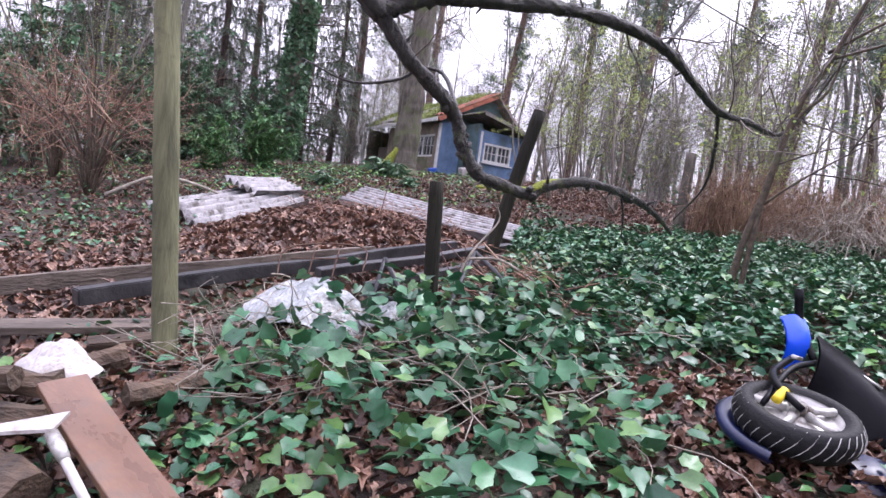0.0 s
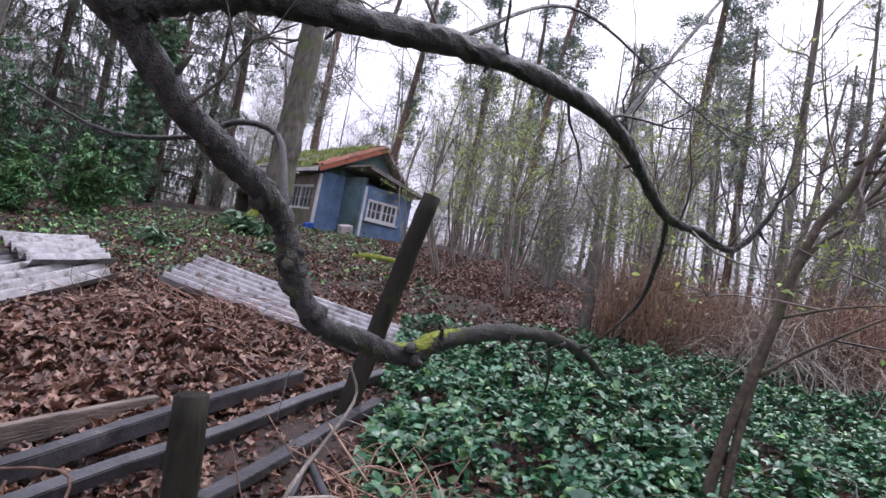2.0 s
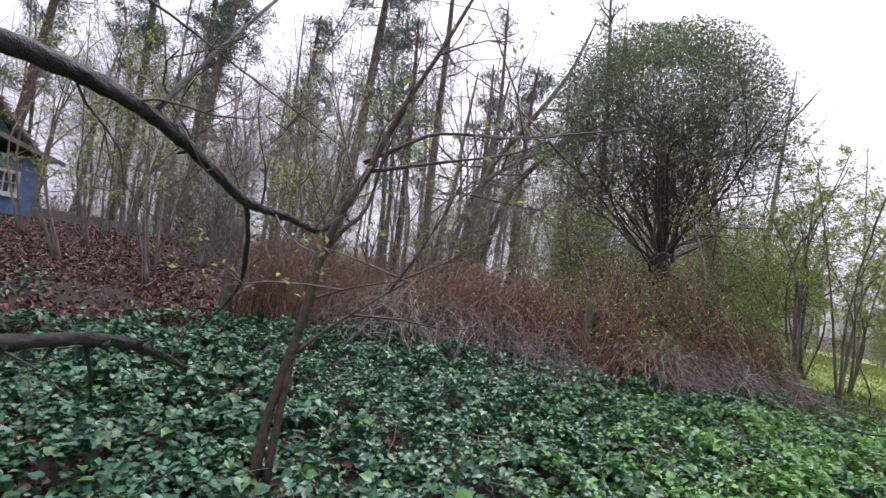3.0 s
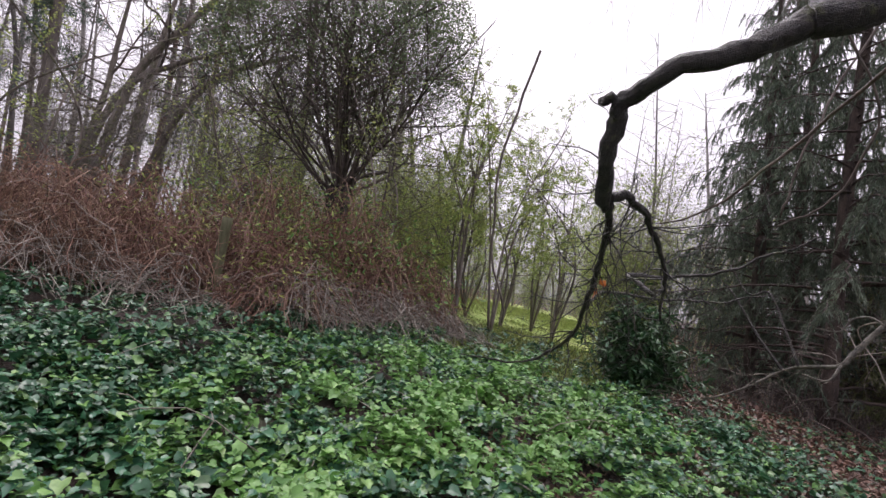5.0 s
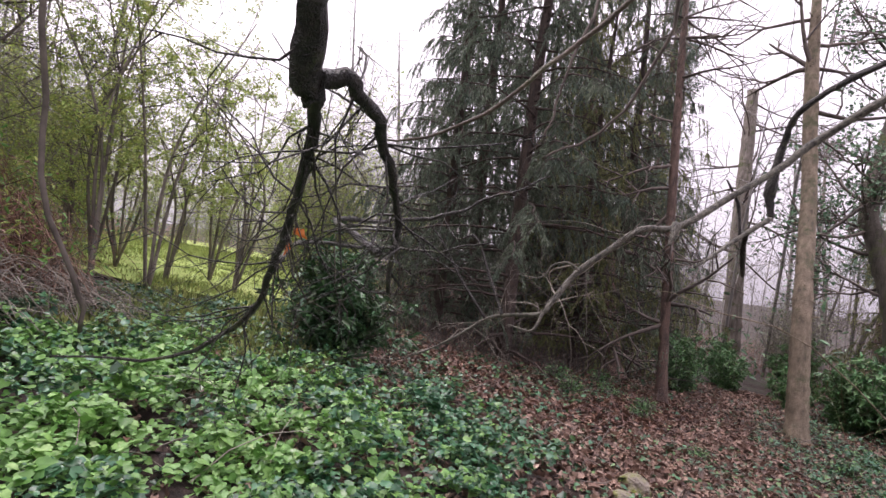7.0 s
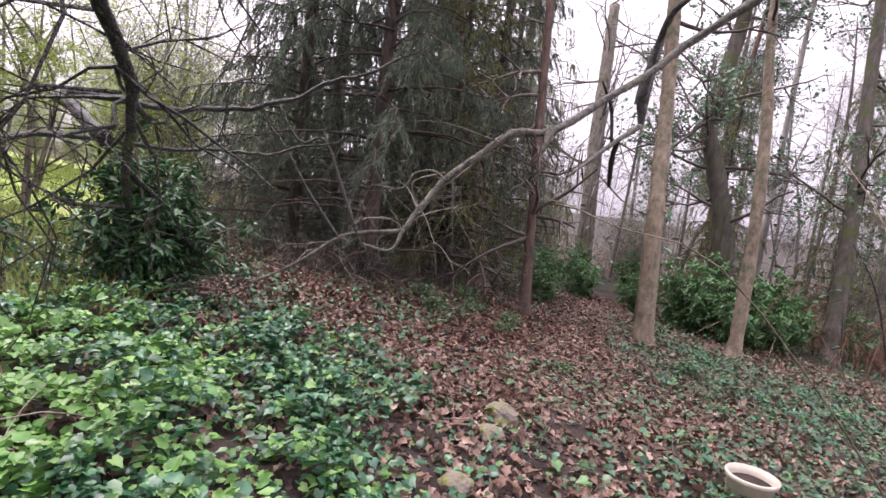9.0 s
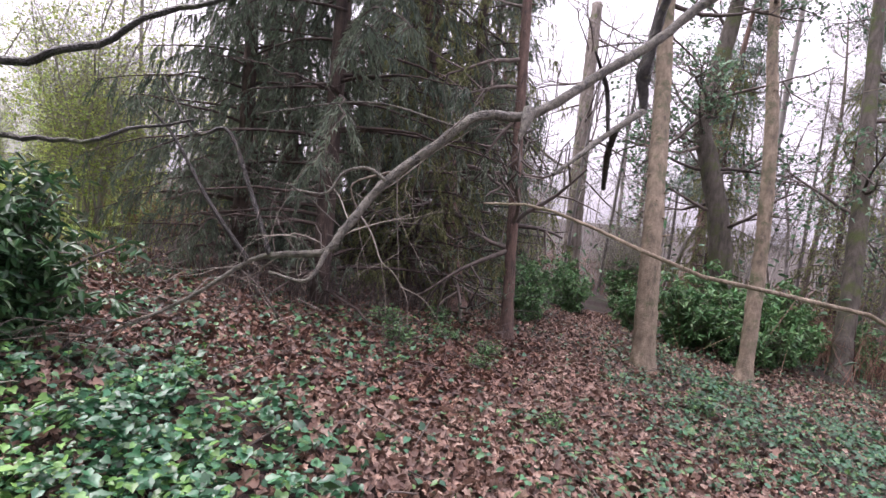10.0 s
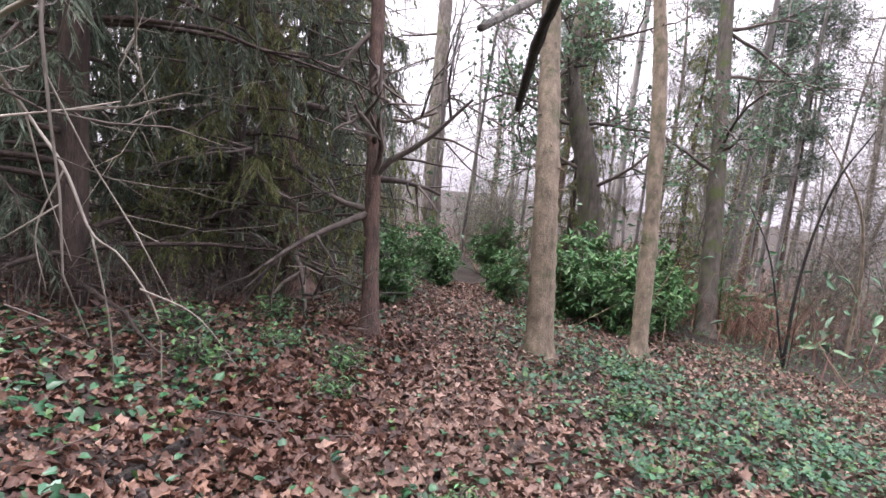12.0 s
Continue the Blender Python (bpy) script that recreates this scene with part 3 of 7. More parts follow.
def line_tree(name, pts, radii, material, label, opts=None, boughs=0, bough_from=0.4, bough_len=2.0, crown=None, crown_n=0, stubs=0):
    """A tree whose trunk follows the given line, with boughs and twigs; crown: material and template of leaves at the twigs."""
    base = np.array(pts[0], float)
    base[2] = float(ground_z(base[0], base[1])) - 0.05
    t = thing(name, tuple(base), label, "tree")
    p = smooth_path(np.vstack([base, np.array(pts[1:], float)]) - base, 26)
    g = Geo()
    k = np.linspace(0, 1, 90) ** 1.6 * 25
    fine = np.stack([np.interp(k, np.arange(26), p[:, c]) for c in range(3)], -1)
    r = np.interp(k / 25, np.linspace(0, 1, len(radii)), radii) * (1 + 0.55 * np.exp(-np.linalg.norm(fine, axis=1) / 0.16))
    g.tube(fine, r * (1 + 0.03 * np.convolve(rng.normal(0, 1, 94), np.ones(5) / 2.2, "valid")), 14, 0.035)
    for _ in range(stubs):
        k = rng.integers(4, 24)
        w = rng.normal(size=3) * (1, 1, 0.3)
        w /= np.linalg.norm(w)
        r = np.interp(k / 25, np.linspace(0, 1, len(radii)), radii)
        g.tube(np.array([p[k] + w * r * 0.8, p[k] + w * (r + rng.uniform(0.02, 0.12))]), [0.014, 0.009], 5)
    part("trunk", g, material, t)
    if boughs:
        o = dict(levels=2, shoots=[5, 4], wander=0.16, rise=0.02)
        o.update(opts or {})
        gb, tips = Geo(), []
        for _ in range(boughs):
            k = rng.uniform(bough_from, 0.98) * 25
            i = int(k)
            w = rng.normal(size=3) * (1, 1, 0.35) + (0, 0, o.get("up", 0.3))
            w /= np.linalg.norm(w)
            r = np.interp(k / 25, np.linspace(0, 1, len(radii)), radii)
            branch_out(gb, tips, p[i], w, bough_len * rng.uniform(0.6, 1.2), min(r * 0.5, 0.05), 0, o)
        part("crown", gb, M["twig"], t)
        if crown and tips:
            tips = np.array(tips)
            pick = tips[rng.integers(0, len(tips), crown_n)] + rng.normal(0, 0.12, (crown_n, 3))
            part("foliage", Geo().scatter(*crown[1], pick, turns(crown_n, 1.2, crown[2])), crown[0], t)
    return t


def wood_tree(seed_h, r, lean, density, tall, light=False):
    """A bare woodland tree, built once for copying: trunk and twiggy crown."""
    t = thing("woodland_tree", (0, 0, -50), "bare grey woodland tree with fine upright twigs", "tree", "trees of the wood")
    s = np.linspace(0, 1, 14)
    wob = np.stack([lean[0] * s ** 1.5 + 0.15 * np.sin(5 * s + seed_h), lean[1] * s ** 1.5 + 0.15 * np.cos(4 * s + seed_h), tall * s], -1)
    wob[0, :2] = 0
    g = Geo().tube(wob, [r * 1.3, r, r * 0.8, r * 0.55, r * 0.2], 8, 0.04, cap=False)
    g.tube(np.array([[0, 0, -0.4], [0, 0, 0.3]]), [r * 1.7, r * 1.2], 8, 0.05, cap=False)
    part("trunk", g, M["bark"], t)
    gb, tips = Geo(), []
    o = dict(levels=2, shoots=[5, 4], wander=0.2, rise=0.05)
    for _ in range(density):
        k = rng.uniform(0.3, 0.97)
        p = np.array([np.interp(k, s, wob[:, i]) for i in range(3)])
        w = rng.normal(size=3) * (1, 1, 0.3) + (0, 0, 0.55)
        branch_out(gb, tips, p, w / np.linalg.norm(w), rng.uniform(0.14, 0.26) * tall * (1.15 - k), r * 0.28, 0, o)
    n = 2600
    tips = np.array(tips)
    q = tips[rng.integers(0, len(tips), n)] + rng.normal(0, 0.25, (n, 3))
    gb.scatter(*TWIGLET, q, aim(rng.normal(size=(n, 3)) + (0, 0, 0.5), rng.uniform(0.4, 1.1, n)))
    part("crown", gb, M["twig_far"], t)
    return t


def hazel(tall, spread, stems, leaf_n, leaf):
    """An understorey bush of many thin stems with a haze of twigs and first leaves."""
    t = thing("hazel", (0, 0, -50), "many-stemmed grey understorey bush with first olive leaves", "bush", "understorey of the wood")
    pos = []
    for i in range(stems):
        a, out = rng.uniform(0, 6.28), spread * rng.uniform(0.2, 1.0)
        h = tall * rng.uniform(0.55, 1.0)
        p = smooth_path([(0.1 * math.cos(a), 0.1 * math.sin(a), -0.1), (0.35 * out * math.cos(a), 0.35 * out * math.sin(a), h * 0.45), (out * math.cos(a + 0.3), out * math.sin(a + 0.3), h)], 9)
        p[1:] += rng.normal(0, 0.05, (8, 3))
        part("stem", Geo().tube(p, [rng.uniform(0.018, 0.035), 0.006], 5, 0.04, cap=False), M["far_bark"], t)
        k = rng.uniform(0.25, 1.0, 60) * 8
        j = np.minimum(k.astype(int), 7)
        pos.append(p[j] + (p[j + 1] - p[j]) * (k - j)[:, None])
    pos = np.vstack(pos)
    n = 2600
    q = pos[rng.integers(0, len(pos), n)] + rng.normal(0, 0.28, (n, 3))
    q[:, 2] = np.maximum(q[:, 2], 0.1)
    part("twig_growth", Geo().scatter(*TWIGLET, q, aim(rng.normal(size=(n, 3)) * (1, 1, 0.6) + (0, 0, 0.7), rng.uniform(0.3, 0.9, n))), M["twig_far"], t)
    q = pos[rng.integers(0, len(pos), leaf_n)] + rng.normal(0, 0.35, (leaf_n, 3))
    q[:, 2] = np.maximum(q[:, 2], 0.1)
    part("foliage", Geo().scatter(*TINY, q, turns(leaf_n, 1.2, (0.03, 0.075))), leaf, t)
    return t


def spruce(tall, spread, first=0.05, dense=1.0, r=0.11, foliage="needle", label="dark green spruce with drooping needle sprays and dead lower twigs"):
    """A conifer whose boughs carry curtains of hanging sprays; bare dead boughs below."""
    t = thing("spruce", (0, 0, -50), label, "conifer", "conifers by the path")
    s = np.linspace(0, 1, 16)
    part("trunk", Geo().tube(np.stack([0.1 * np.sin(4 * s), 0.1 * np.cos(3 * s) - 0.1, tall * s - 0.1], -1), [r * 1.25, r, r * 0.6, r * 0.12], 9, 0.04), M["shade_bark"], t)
    gb, pos, way = Geo(), [], []
    n = int(70 * dense)
    for i in range(-15, n):
        live = i >= 0
        h = first + (0.97 - first) * (i / n) if live else rng.uniform(0.02, first + 0.1)
        ln = spread * (1.03 - h) ** 0.7 * rng.uniform(0.6, 1.15) * (1.0 if live else 0.75)
        a = i * 2.4 + rng.normal(0, 0.35)
        u = np.linspace(0, 1, 7)
        d = np.array([np.cos(a), np.sin(a)])
        droop = rng.uniform(0.15, 0.42) if live else rng.uniform(0.1, 0.35)
        p = np.stack([d[0] * ln * u, d[1] * ln * u, tall * h + ln * (0.16 * u - droop * u ** 2)], -1) + rng.normal(0, 0.03, (7, 3)) * u[:, None]
        p[:, 2] = np.maximum(p[:, 2], 0.15)
        gb.tube(p, [0.022 * (1.2 - h) + 0.005, 0.004], 4, cap=False)
        for k in range(int(ln * (15 if live else 9))):
            v = rng.uniform(0.12, 1)
            q = np.array([np.interp(v, u, p[:, c]) for c in range(3)])
            sd = rng.choice([-1, 1]) * np.array([-d[1], d[0], 0]) + np.array([d[0], d[1], 0]) * rng.uniform(0.2, 0.9)
            tl = rng.uniform(0.22, 0.75) * (1.15 - 0.5 * v)
            e = q + sd * tl * (0.42 if live else 0.7) + np.array([0, 0, -tl * (rng.uniform(0.6, 1.15) if live else rng.uniform(-0.2, 0.6))])
            e[2] = max(e[2], 0.05)
            m_ = (q + e) / 2 + sd * 0.06 * tl + (0, 0, 0.05)
            gb.tube(np.array([q, m_, e]), [0.0045, 0.002], 3, cap=False)
            if live and rng.uniform() < 0.9:
                m = int(38 * tl / 0.35)
                w = rng.uniform(0, 1, m)[:, None]
                pos.append(q * (1 - w) ** 2 + 2 * m_ * w * (1 - w) + e * w * w)
                way.append((e - q) / tl + rng.normal(0, 0.5, (m, 3)) + (0, 0, -0.3))
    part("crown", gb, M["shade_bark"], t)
    pos, way = np.vstack(pos), np.vstack(way)
    g = Geo().scatter(*NEEDLE, pos, aim(way, rng.uniform(0.05, 0.12, len(pos))))
    part("needle_foliage", g, M[foliage], t)
    return t


def leafy_shrub(name, label, w, h, n, leaf, material, size, stems=14, category="shrub"):
    """Stems from one root with whorls of leaves at many tips."""
    t = thing(name, (0, 0, -50), label, category)
    g, pos = Geo(), []
    for _ in range(stems):
        a, u = rng.uniform(0, 6.28), np.linspace(0, 1, 6)
        out = rng.uniform(0.15, 1.0) * w
        top = h * rng.uniform(0.45, 1.0) * (1.05 - 0.4 * (out / w) ** 2)
        p = np.stack([np.cos(a) * out * u ** 1.4, np.sin(a) * out * u ** 1.4, top * u ** 0.8 - 0.05], -1) + rng.normal(0, 0.02, (6, 3)) * u[:, None]
        g.tube(p, [0.018, 0.006], 4, cap=False)
        for _ in range(9):
            k = rng.uniform(0.3, 1)
            q = np.array([np.interp(k, u, p[:, c]) for c in range(3)])
            e = q + rng.normal(0, 0.16, 3) * (w, w, 0.7 * h)
            e[2] = max(e[2], 0.08)
            g.tube(np.array([q, (q + e) / 2 + rng.normal(0, 0.02, 3), e]), [0.006, 0.003], 3, cap=False)
            pos.append(e)
    part("stem_growth", g, M["twig"], t)
    pos = np.array(pos)
    c = pos[rng.integers(0, len(pos), n)] + rng.normal(0, 0.05, (n, 3)) * (1, 1, 0.8)
    c[:, 2] = np.maximum(c[:, 2], 0.03)
    part("foliage", Geo().scatter(*leaf, c, turns(n, 0.9, size)), material, t)
    return t


def put(proto, x, y, turn=0.0, size=1.0, sink=0.0, tilt=(0, 0)):
    """A copy of a prototype standing on the ground."""
    m = pose(x, y, float(ground_z(x, y)) - sink, tilt[0], tilt[1], turn)
    c = copy_thing(proto, m)
    c.scale = (size, size, size)
    return c


def drop(proto):
    """Prototypes leave the scene once copied."""
    for o in (*proto.children_recursive, proto):
        bpy.data.objects.remove(o)


# trees of the clearing and the path
line_tree("path_tree", [(12.01, -3.78, 0.37), (12.30, -3.82, 2.44), (12.78, -3.98, 4.97), (13.34, -4.23, 7.54), (13.7, -4.4, 10)], [0.085, 0.075, 0.07, 0.055, 0.02],
          M["bark_red"], "slim reddish brown young spruce trunk with dead side twigs", dict(levels=1, shoots=[5], wander=0.12, rise=-0.03, up=0.0), 34, 0.15, 1.1, stubs=16)
line_tree("path_tree", [(11.17, -5.55, 0.24), (11.45, -5.67, 2.14), (12.04, -6.15, 4.12), (12.48, -6.36, 6.41), (12.8, -6.5, 9.5)], [0.155, 0.135, 0.125, 0.11, 0.05],
          M["bark_light"], "pale brown bare trunk with small knots beside the path", dict(levels=2, shoots=[3, 3], up=0.4), 8, 0.6, 1.6, stubs=30)
line_tree("path_tree", [(10.98, -7.63, 0.09), (11.29, -8.02, 2.33), (11.6, -8.25, 4.2), (11.97, -8.43, 6.04), (12.3, -8.6, 9.5)], [0.12, 0.105, 0.1, 0.085, 0.03],
          M["bark_light"], "slender pale leaning trunk above the ivy", dict(levels=2, shoots=[3, 3], up=0.4), 8, 0.6, 1.6, stubs=22)
line_tree("ivy_clad_tree", [(11.72, -12.20, -0.36), (12.27, -13.09, 2.61), (13.14, -14.26, 7.22), (13.6, -14.8, 11)], [0.2, 0.17, 0.15, 0.1],
          M["bark_old"], "tall dark trunk partly wrapped in ivy", dict(levels=2, shoots=[4, 4], up=0.2), 16, 0.35, 2.2, (M["bush_leaf"], IVY, (0.05, 0.1)), 2500)
line_tree("big_spruce_trunk", [(13.54, -3.83, 0.57), (14.76, -4.08, 2.69), (15.77, -3.86, 5.70), (16.4, -3.8, 9.5)], [0.2, 0.17, 0.15, 0.08],
          M["bark_red"], "thick brown spruce trunk in deep shade", dict(levels=2, shoots=[5, 4], rise=-0.06, up=-0.1), 40, 0.12, 2.0, (M["needle"], NEEDLE, (0.06, 0.12)), 16000)
line_tree("mossy_oak", [(14.10, -11.71, 0.0), (14.44, -11.49, 2.30), (14.9, -11.3, 4.0), (15.18, -11.28, 4.99), (15.32, -12.05, 7.92), (15.6, -12.6, 11)], [0.27, 0.24, 0.22, 0.2, 0.1],
          M["bark_old"], "crooked mossy trunk hung with ivy and twigs", dict(levels=2, shoots=[5, 4], up=0.1), 30, 0.2, 2.0, (M["bush_leaf"], IVY, (0.05, 0.1)), 5000)
line_tree("woodland_oak", [(22.84, -14.66, -0.6), (23.32, -14.75, 5.18), (24.51, -15.64, 11.27)], [0.36, 0.3, 0.22], M["bark"], "dark woodland trunk at the end of the path",
          dict(levels=2, shoots=[5, 4]), 16, 0.4, 3.5)
line_tree("yard_tree", [(-1.5, 16.53, 1.90), (-1.5, 16.98, 4.96), (-1.5, 17.38, 7.45), (-1.6, 17.81, 10.33), (-1.7, 18, 14)], [0.4, 0.35, 0.33, 0.3, 0.18],
          M["bark_old"], "thick old trunk standing before the cottage", dict(levels=2, shoots=[6, 5], up=0.3), 14, 0.45, 4.0)


for pts, radii in (([(14.25, 15.3, 2.3), (14.21, 15.14, 4.05), (14.17, 14.94, 5.69), (14.16, 14.69, 7.04), (14.1, 14.1, 9.5)], [0.15, 0.13, 0.11, 0.09, 0.03]),
                   ([(14.25, 15.0, 2.3), (14.38, 14.54, 3.85), (14.48, 13.74, 5.73), (14.66, 12.81, 6.75), (14.91, 11.74, 7.21), (15.2, 10.6, 7.6)], [0.12, 0.11, 0.1, 0.08, 0.03]),
                   ([(13.9, 16.6, 2.3), (13.88, 16.32, 4.44), (13.89, 15.96, 5.96), (13.85, 15.76, 7.59), (13.8, 15.4, 10)], [0.1, 0.09, 0.08, 0.06, 0.03]),
                   ([(11.1, 12.6, 2.2), (11.34, 11.97, 5.28), (11.69, 11.11, 6.69), (12.09, 10.18, 8.11), (12.3, 9.6, 9.6)], [0.1, 0.09, 0.07, 0.05, 0.02]),
                   ([(10.9, 12.8, 2.2), (11.2, 12.2, 4.8), (11.68, 11.31, 5.77), (12.25, 10.21, 6.38), (12.82, 9.12, 7.1)], [0.08, 0.07, 0.055, 0.04, 0.015])):
    line_tree("leaning_oak", pts, radii, M["bark"], "crooked leaning oak with spreading bare boughs", dict(levels=2, shoots=[3, 3], up=0.3), 7, 0.4, 2.2)


def round_tree():
    """The broad dome-shaped tree behind the brambles: many stems from one bole and a dense rounded crown."""
    x, y = 12.1, 7.1
    z = float(ground_z(x, y))
    t = thing("dome_tree", (x, y, z), "dome-shaped tree with dense dark twigs and fresh green outer leaves", "tree")
    g = Geo().tube(smooth_path([(0, 0, -0.1), (0.02, 0, 1.0), (-0.05, 0.05, 2.0)], 8), [0.24, 0.2, 0.22], 10, 0.05)
    part("trunk", g, M["bark_dark"], t)
    gb, tips = Geo(), []
    c, rad = np.array([-0.2, 0.25, 4.35]), np.array([2.62, 2.62, 2.75])
    o = dict(levels=2, shoots=[7, 5], wander=0.13, rise=0.05)
    for i in range(32):
        w = rng.normal(size=3)
        w[2] = abs(w[2]) * 1.3 + 0.62
        w /= np.linalg.norm(w)
        branch_out(gb, tips, np.array([0, 0, 1.9]) + rng.normal(0, 0.1, 3), w, rng.uniform(2.2, 3.4), 0.034, 0, o)
    d = rng.normal(size=(9000, 3))
    d /= np.linalg.norm(d, axis=1, keepdims=True)
    d[:, 2] = np.abs(d[:, 2] + 0.25) - 0.25
    q = c + d * rad * (rng.uniform(0.1, 0.9, (9000, 1)) ** 0.45)
    gb.scatter(*TWIGLET, q, aim(q - (0, 0, 1.6) + rng.normal(0, 0.9, q.shape), rng.uniform(0.25, 0.7, 9000)))
    part("crown", gb, M["twig"], t)
    tips = np.array(tips)
    # leaf shell, thick on the upper outside and open below
    n = 150000
    d = rng.normal(size=(n, 3))
    d /= np.linalg.norm(d, axis=1, keepdims=True)
    rr = rng.uniform(0.45, 1.02, n) ** 0.5
    q = c + d * rad * rr[:, None] * (1 + 0.06 * np.sin(5 * d[:, :1]) + 0.05 * np.sin(9 * d[:, 1:2]))
    keep = (d[:, 2] > -0.3) & (rng.uniform(0, 1, n) < 0.24 + 0.72 * np.clip(d[:, 2] + 0.25, 0, 1))
    q = q[keep]
    near = tips[rng.integers(0, len(tips), 6000)] + rng.normal(0, 0.1, (6000, 3))
    q = np.vstack([q, near])
    part("foliage", Geo().scatter(*TINY, q, turns(len(q), 1.3, (0.032, 0.066))), M["dome"], t, "small dull green leaves")
    return t


round_tree()

# prototypes and the wood around
protos = [wood_tree(1, 0.10, (0.8, 0.3), 16, 12), wood_tree(2, 0.07, (-0.6, 0.5), 15, 10), wood_tree(3, 0.13, (0.3, -0.9), 18, 14),
          wood_tree(4, 0.045, (0.9, 0.7), 14, 7), wood_tree(5, 0.17, (-0.4, -0.3), 18, 16)]
OPEN = [(-2.5, 8, 5.5), (0, 14, 4.0), (-2, 22, 5.5), (2.5, 23.5, 5), (4, 2, 5.5), (8, 3, 5.5), (12.1, 7.1, 3.2), (11, -4, 5.0), (9, -9, 4), (15, -7.5, 2.5), (18, -10.5, 2.0), (10.5, 6.0, 2.8), (8.5, 5, 3.2), (19, 5, 5.5), (25, 6, 6), (33, 7, 6), (14, -11.5, 2), (0, 0, 5), (14, 2.5, 3)]
count, tries = 0, 0
spots = []
while count < 58 and tries < 6000:
    tries += 1
    a, d = rng.uniform(radians(-50), radians(185)), 9 + 40 * rng.uniform() ** 0.75
    x, y = 3.5 + d * math.sin(a), 2 + d * math.cos(a)
    if any((x - u) ** 2 + (y - v) ** 2 < r * r for u, v, r in OPEN) or any((x - u) ** 2 + (y - v) ** 2 < 1.2 for u, v in spots):
        continue
    if 10 < x < 45 and abs(y - (3.2 + 0.12 * (x - 11))) < 2.6 and rng.uniform() < 0.92:
        continue
    spots.append((x, y))
    kind, turn, size, tilt = rng.integers(0, 5), rng.uniform(0, 360), rng.uniform(0.8, 1.25), (rng.normal(0, 3), rng.normal(0, 3))
    if (x + 5.5) ** 2 + (y - 13) ** 2 > 24:
        put(protos[kind], x, y, turn, size, 0.1, tilt)
    count += 1
for p_ in protos:
    drop(p_)

sp = [spruce(11, 2.7, 0.05, 1.25), spruce(13, 3.0, 0.07, 1.15, 0.13), spruce(10, 2.3, 0.06, 1.05, 0.1, "needle_olive", "yellow green conifer with long weeping sprays"),
      spruce(12, 2.9, 0.15, 1.15, 0.1, "needle", "tall spruce whose weeping boughs overhang the leaf floor")]
for k, x, y, s, a in [(3, 12.9, -1.4, 1.0, 40), (0, 14.6, -0.6, 0.85, 170), (2, 13.9, -3.2, 0.8, 80), (1, 16.0, -1.6, 0.9, 140), (1, 15.8, -5.0, 0.85, 220), (0, 17.6, -3.4, 0.95, 300), (2, 15.4, -3.4, 0.9, 260),
                      (2, 16.2, -13.8, 0.8, 20), (0, 20.5, -6.0, 0.95, 100), (2, 18.6, -7.4, 1.1, 130), (2, 14.8, -18, 0.9, 60), (1, 19.5, -1.6, 0.9, 10), (0, 23, -9.2, 1.0, 30),
                      (1, -9.0, 20.5, 0.95, 40), (1, -6.6, 23.5, 1.05, 75), (0, -11.2, 18.5, 1.15, 160), (0, -10.2, 15.5, 0.9, 200), (0, -12.5, 12, 1.0, 90), (1, -6.4, 28.5, 1.0, 10)]:
    put(sp[k], x, y, a, s, 0.05)
for p_ in sp:
    drop(p_)

# shrubs
rh = leafy_shrub("rhododendron", "evergreen rhododendron with long glossy leaves under the trees", 0.95, 1.7, 3400, OVAL, M["rhodo"], (0.09, 0.18))
for x, y, s, a in [(11.9, -8.9, 0.8, 0), (12.6, -9.9, 0.8, 90), (12.2, -10.8, 0.75, 200), (12.9, -8.6, 0.75, 140), (13.6, -5.3, 0.5, 30), (14.6, -6.0, 0.6, 70), (15.4, -8.0, 0.55, 140), (14.2, -8.6, 0.55, 20),
                   (16.5, -8.7, 0.7, 50), (17.5, -12.2, 0.9, 10), (12.5, -11.8, 0.7, 10), (12.0, -13.6, 0.7, 80), (-5.2, 15.2, 0.9, 0), (-6.3, 14.4, 0.8, 100), (-9, 17.5, 1.2, 200), (13.1, -9.5, 0.95, 30), (12.0, -9.9, 0.9, 10), (15.1, -6.4, 0.6, 300)]:
    put(rh, x, y, a, s)
drop(rh)
fir = leafy_shrub("dwarf_evergreen", "small dense dark evergreen bush at the edge of the ivy", 0.62, 1.15, 5600, OVAL, M["laurel"], (0.05, 0.1), 26)
put(fir, 10.35, 1.5, 30, 1.15)
drop(fir)


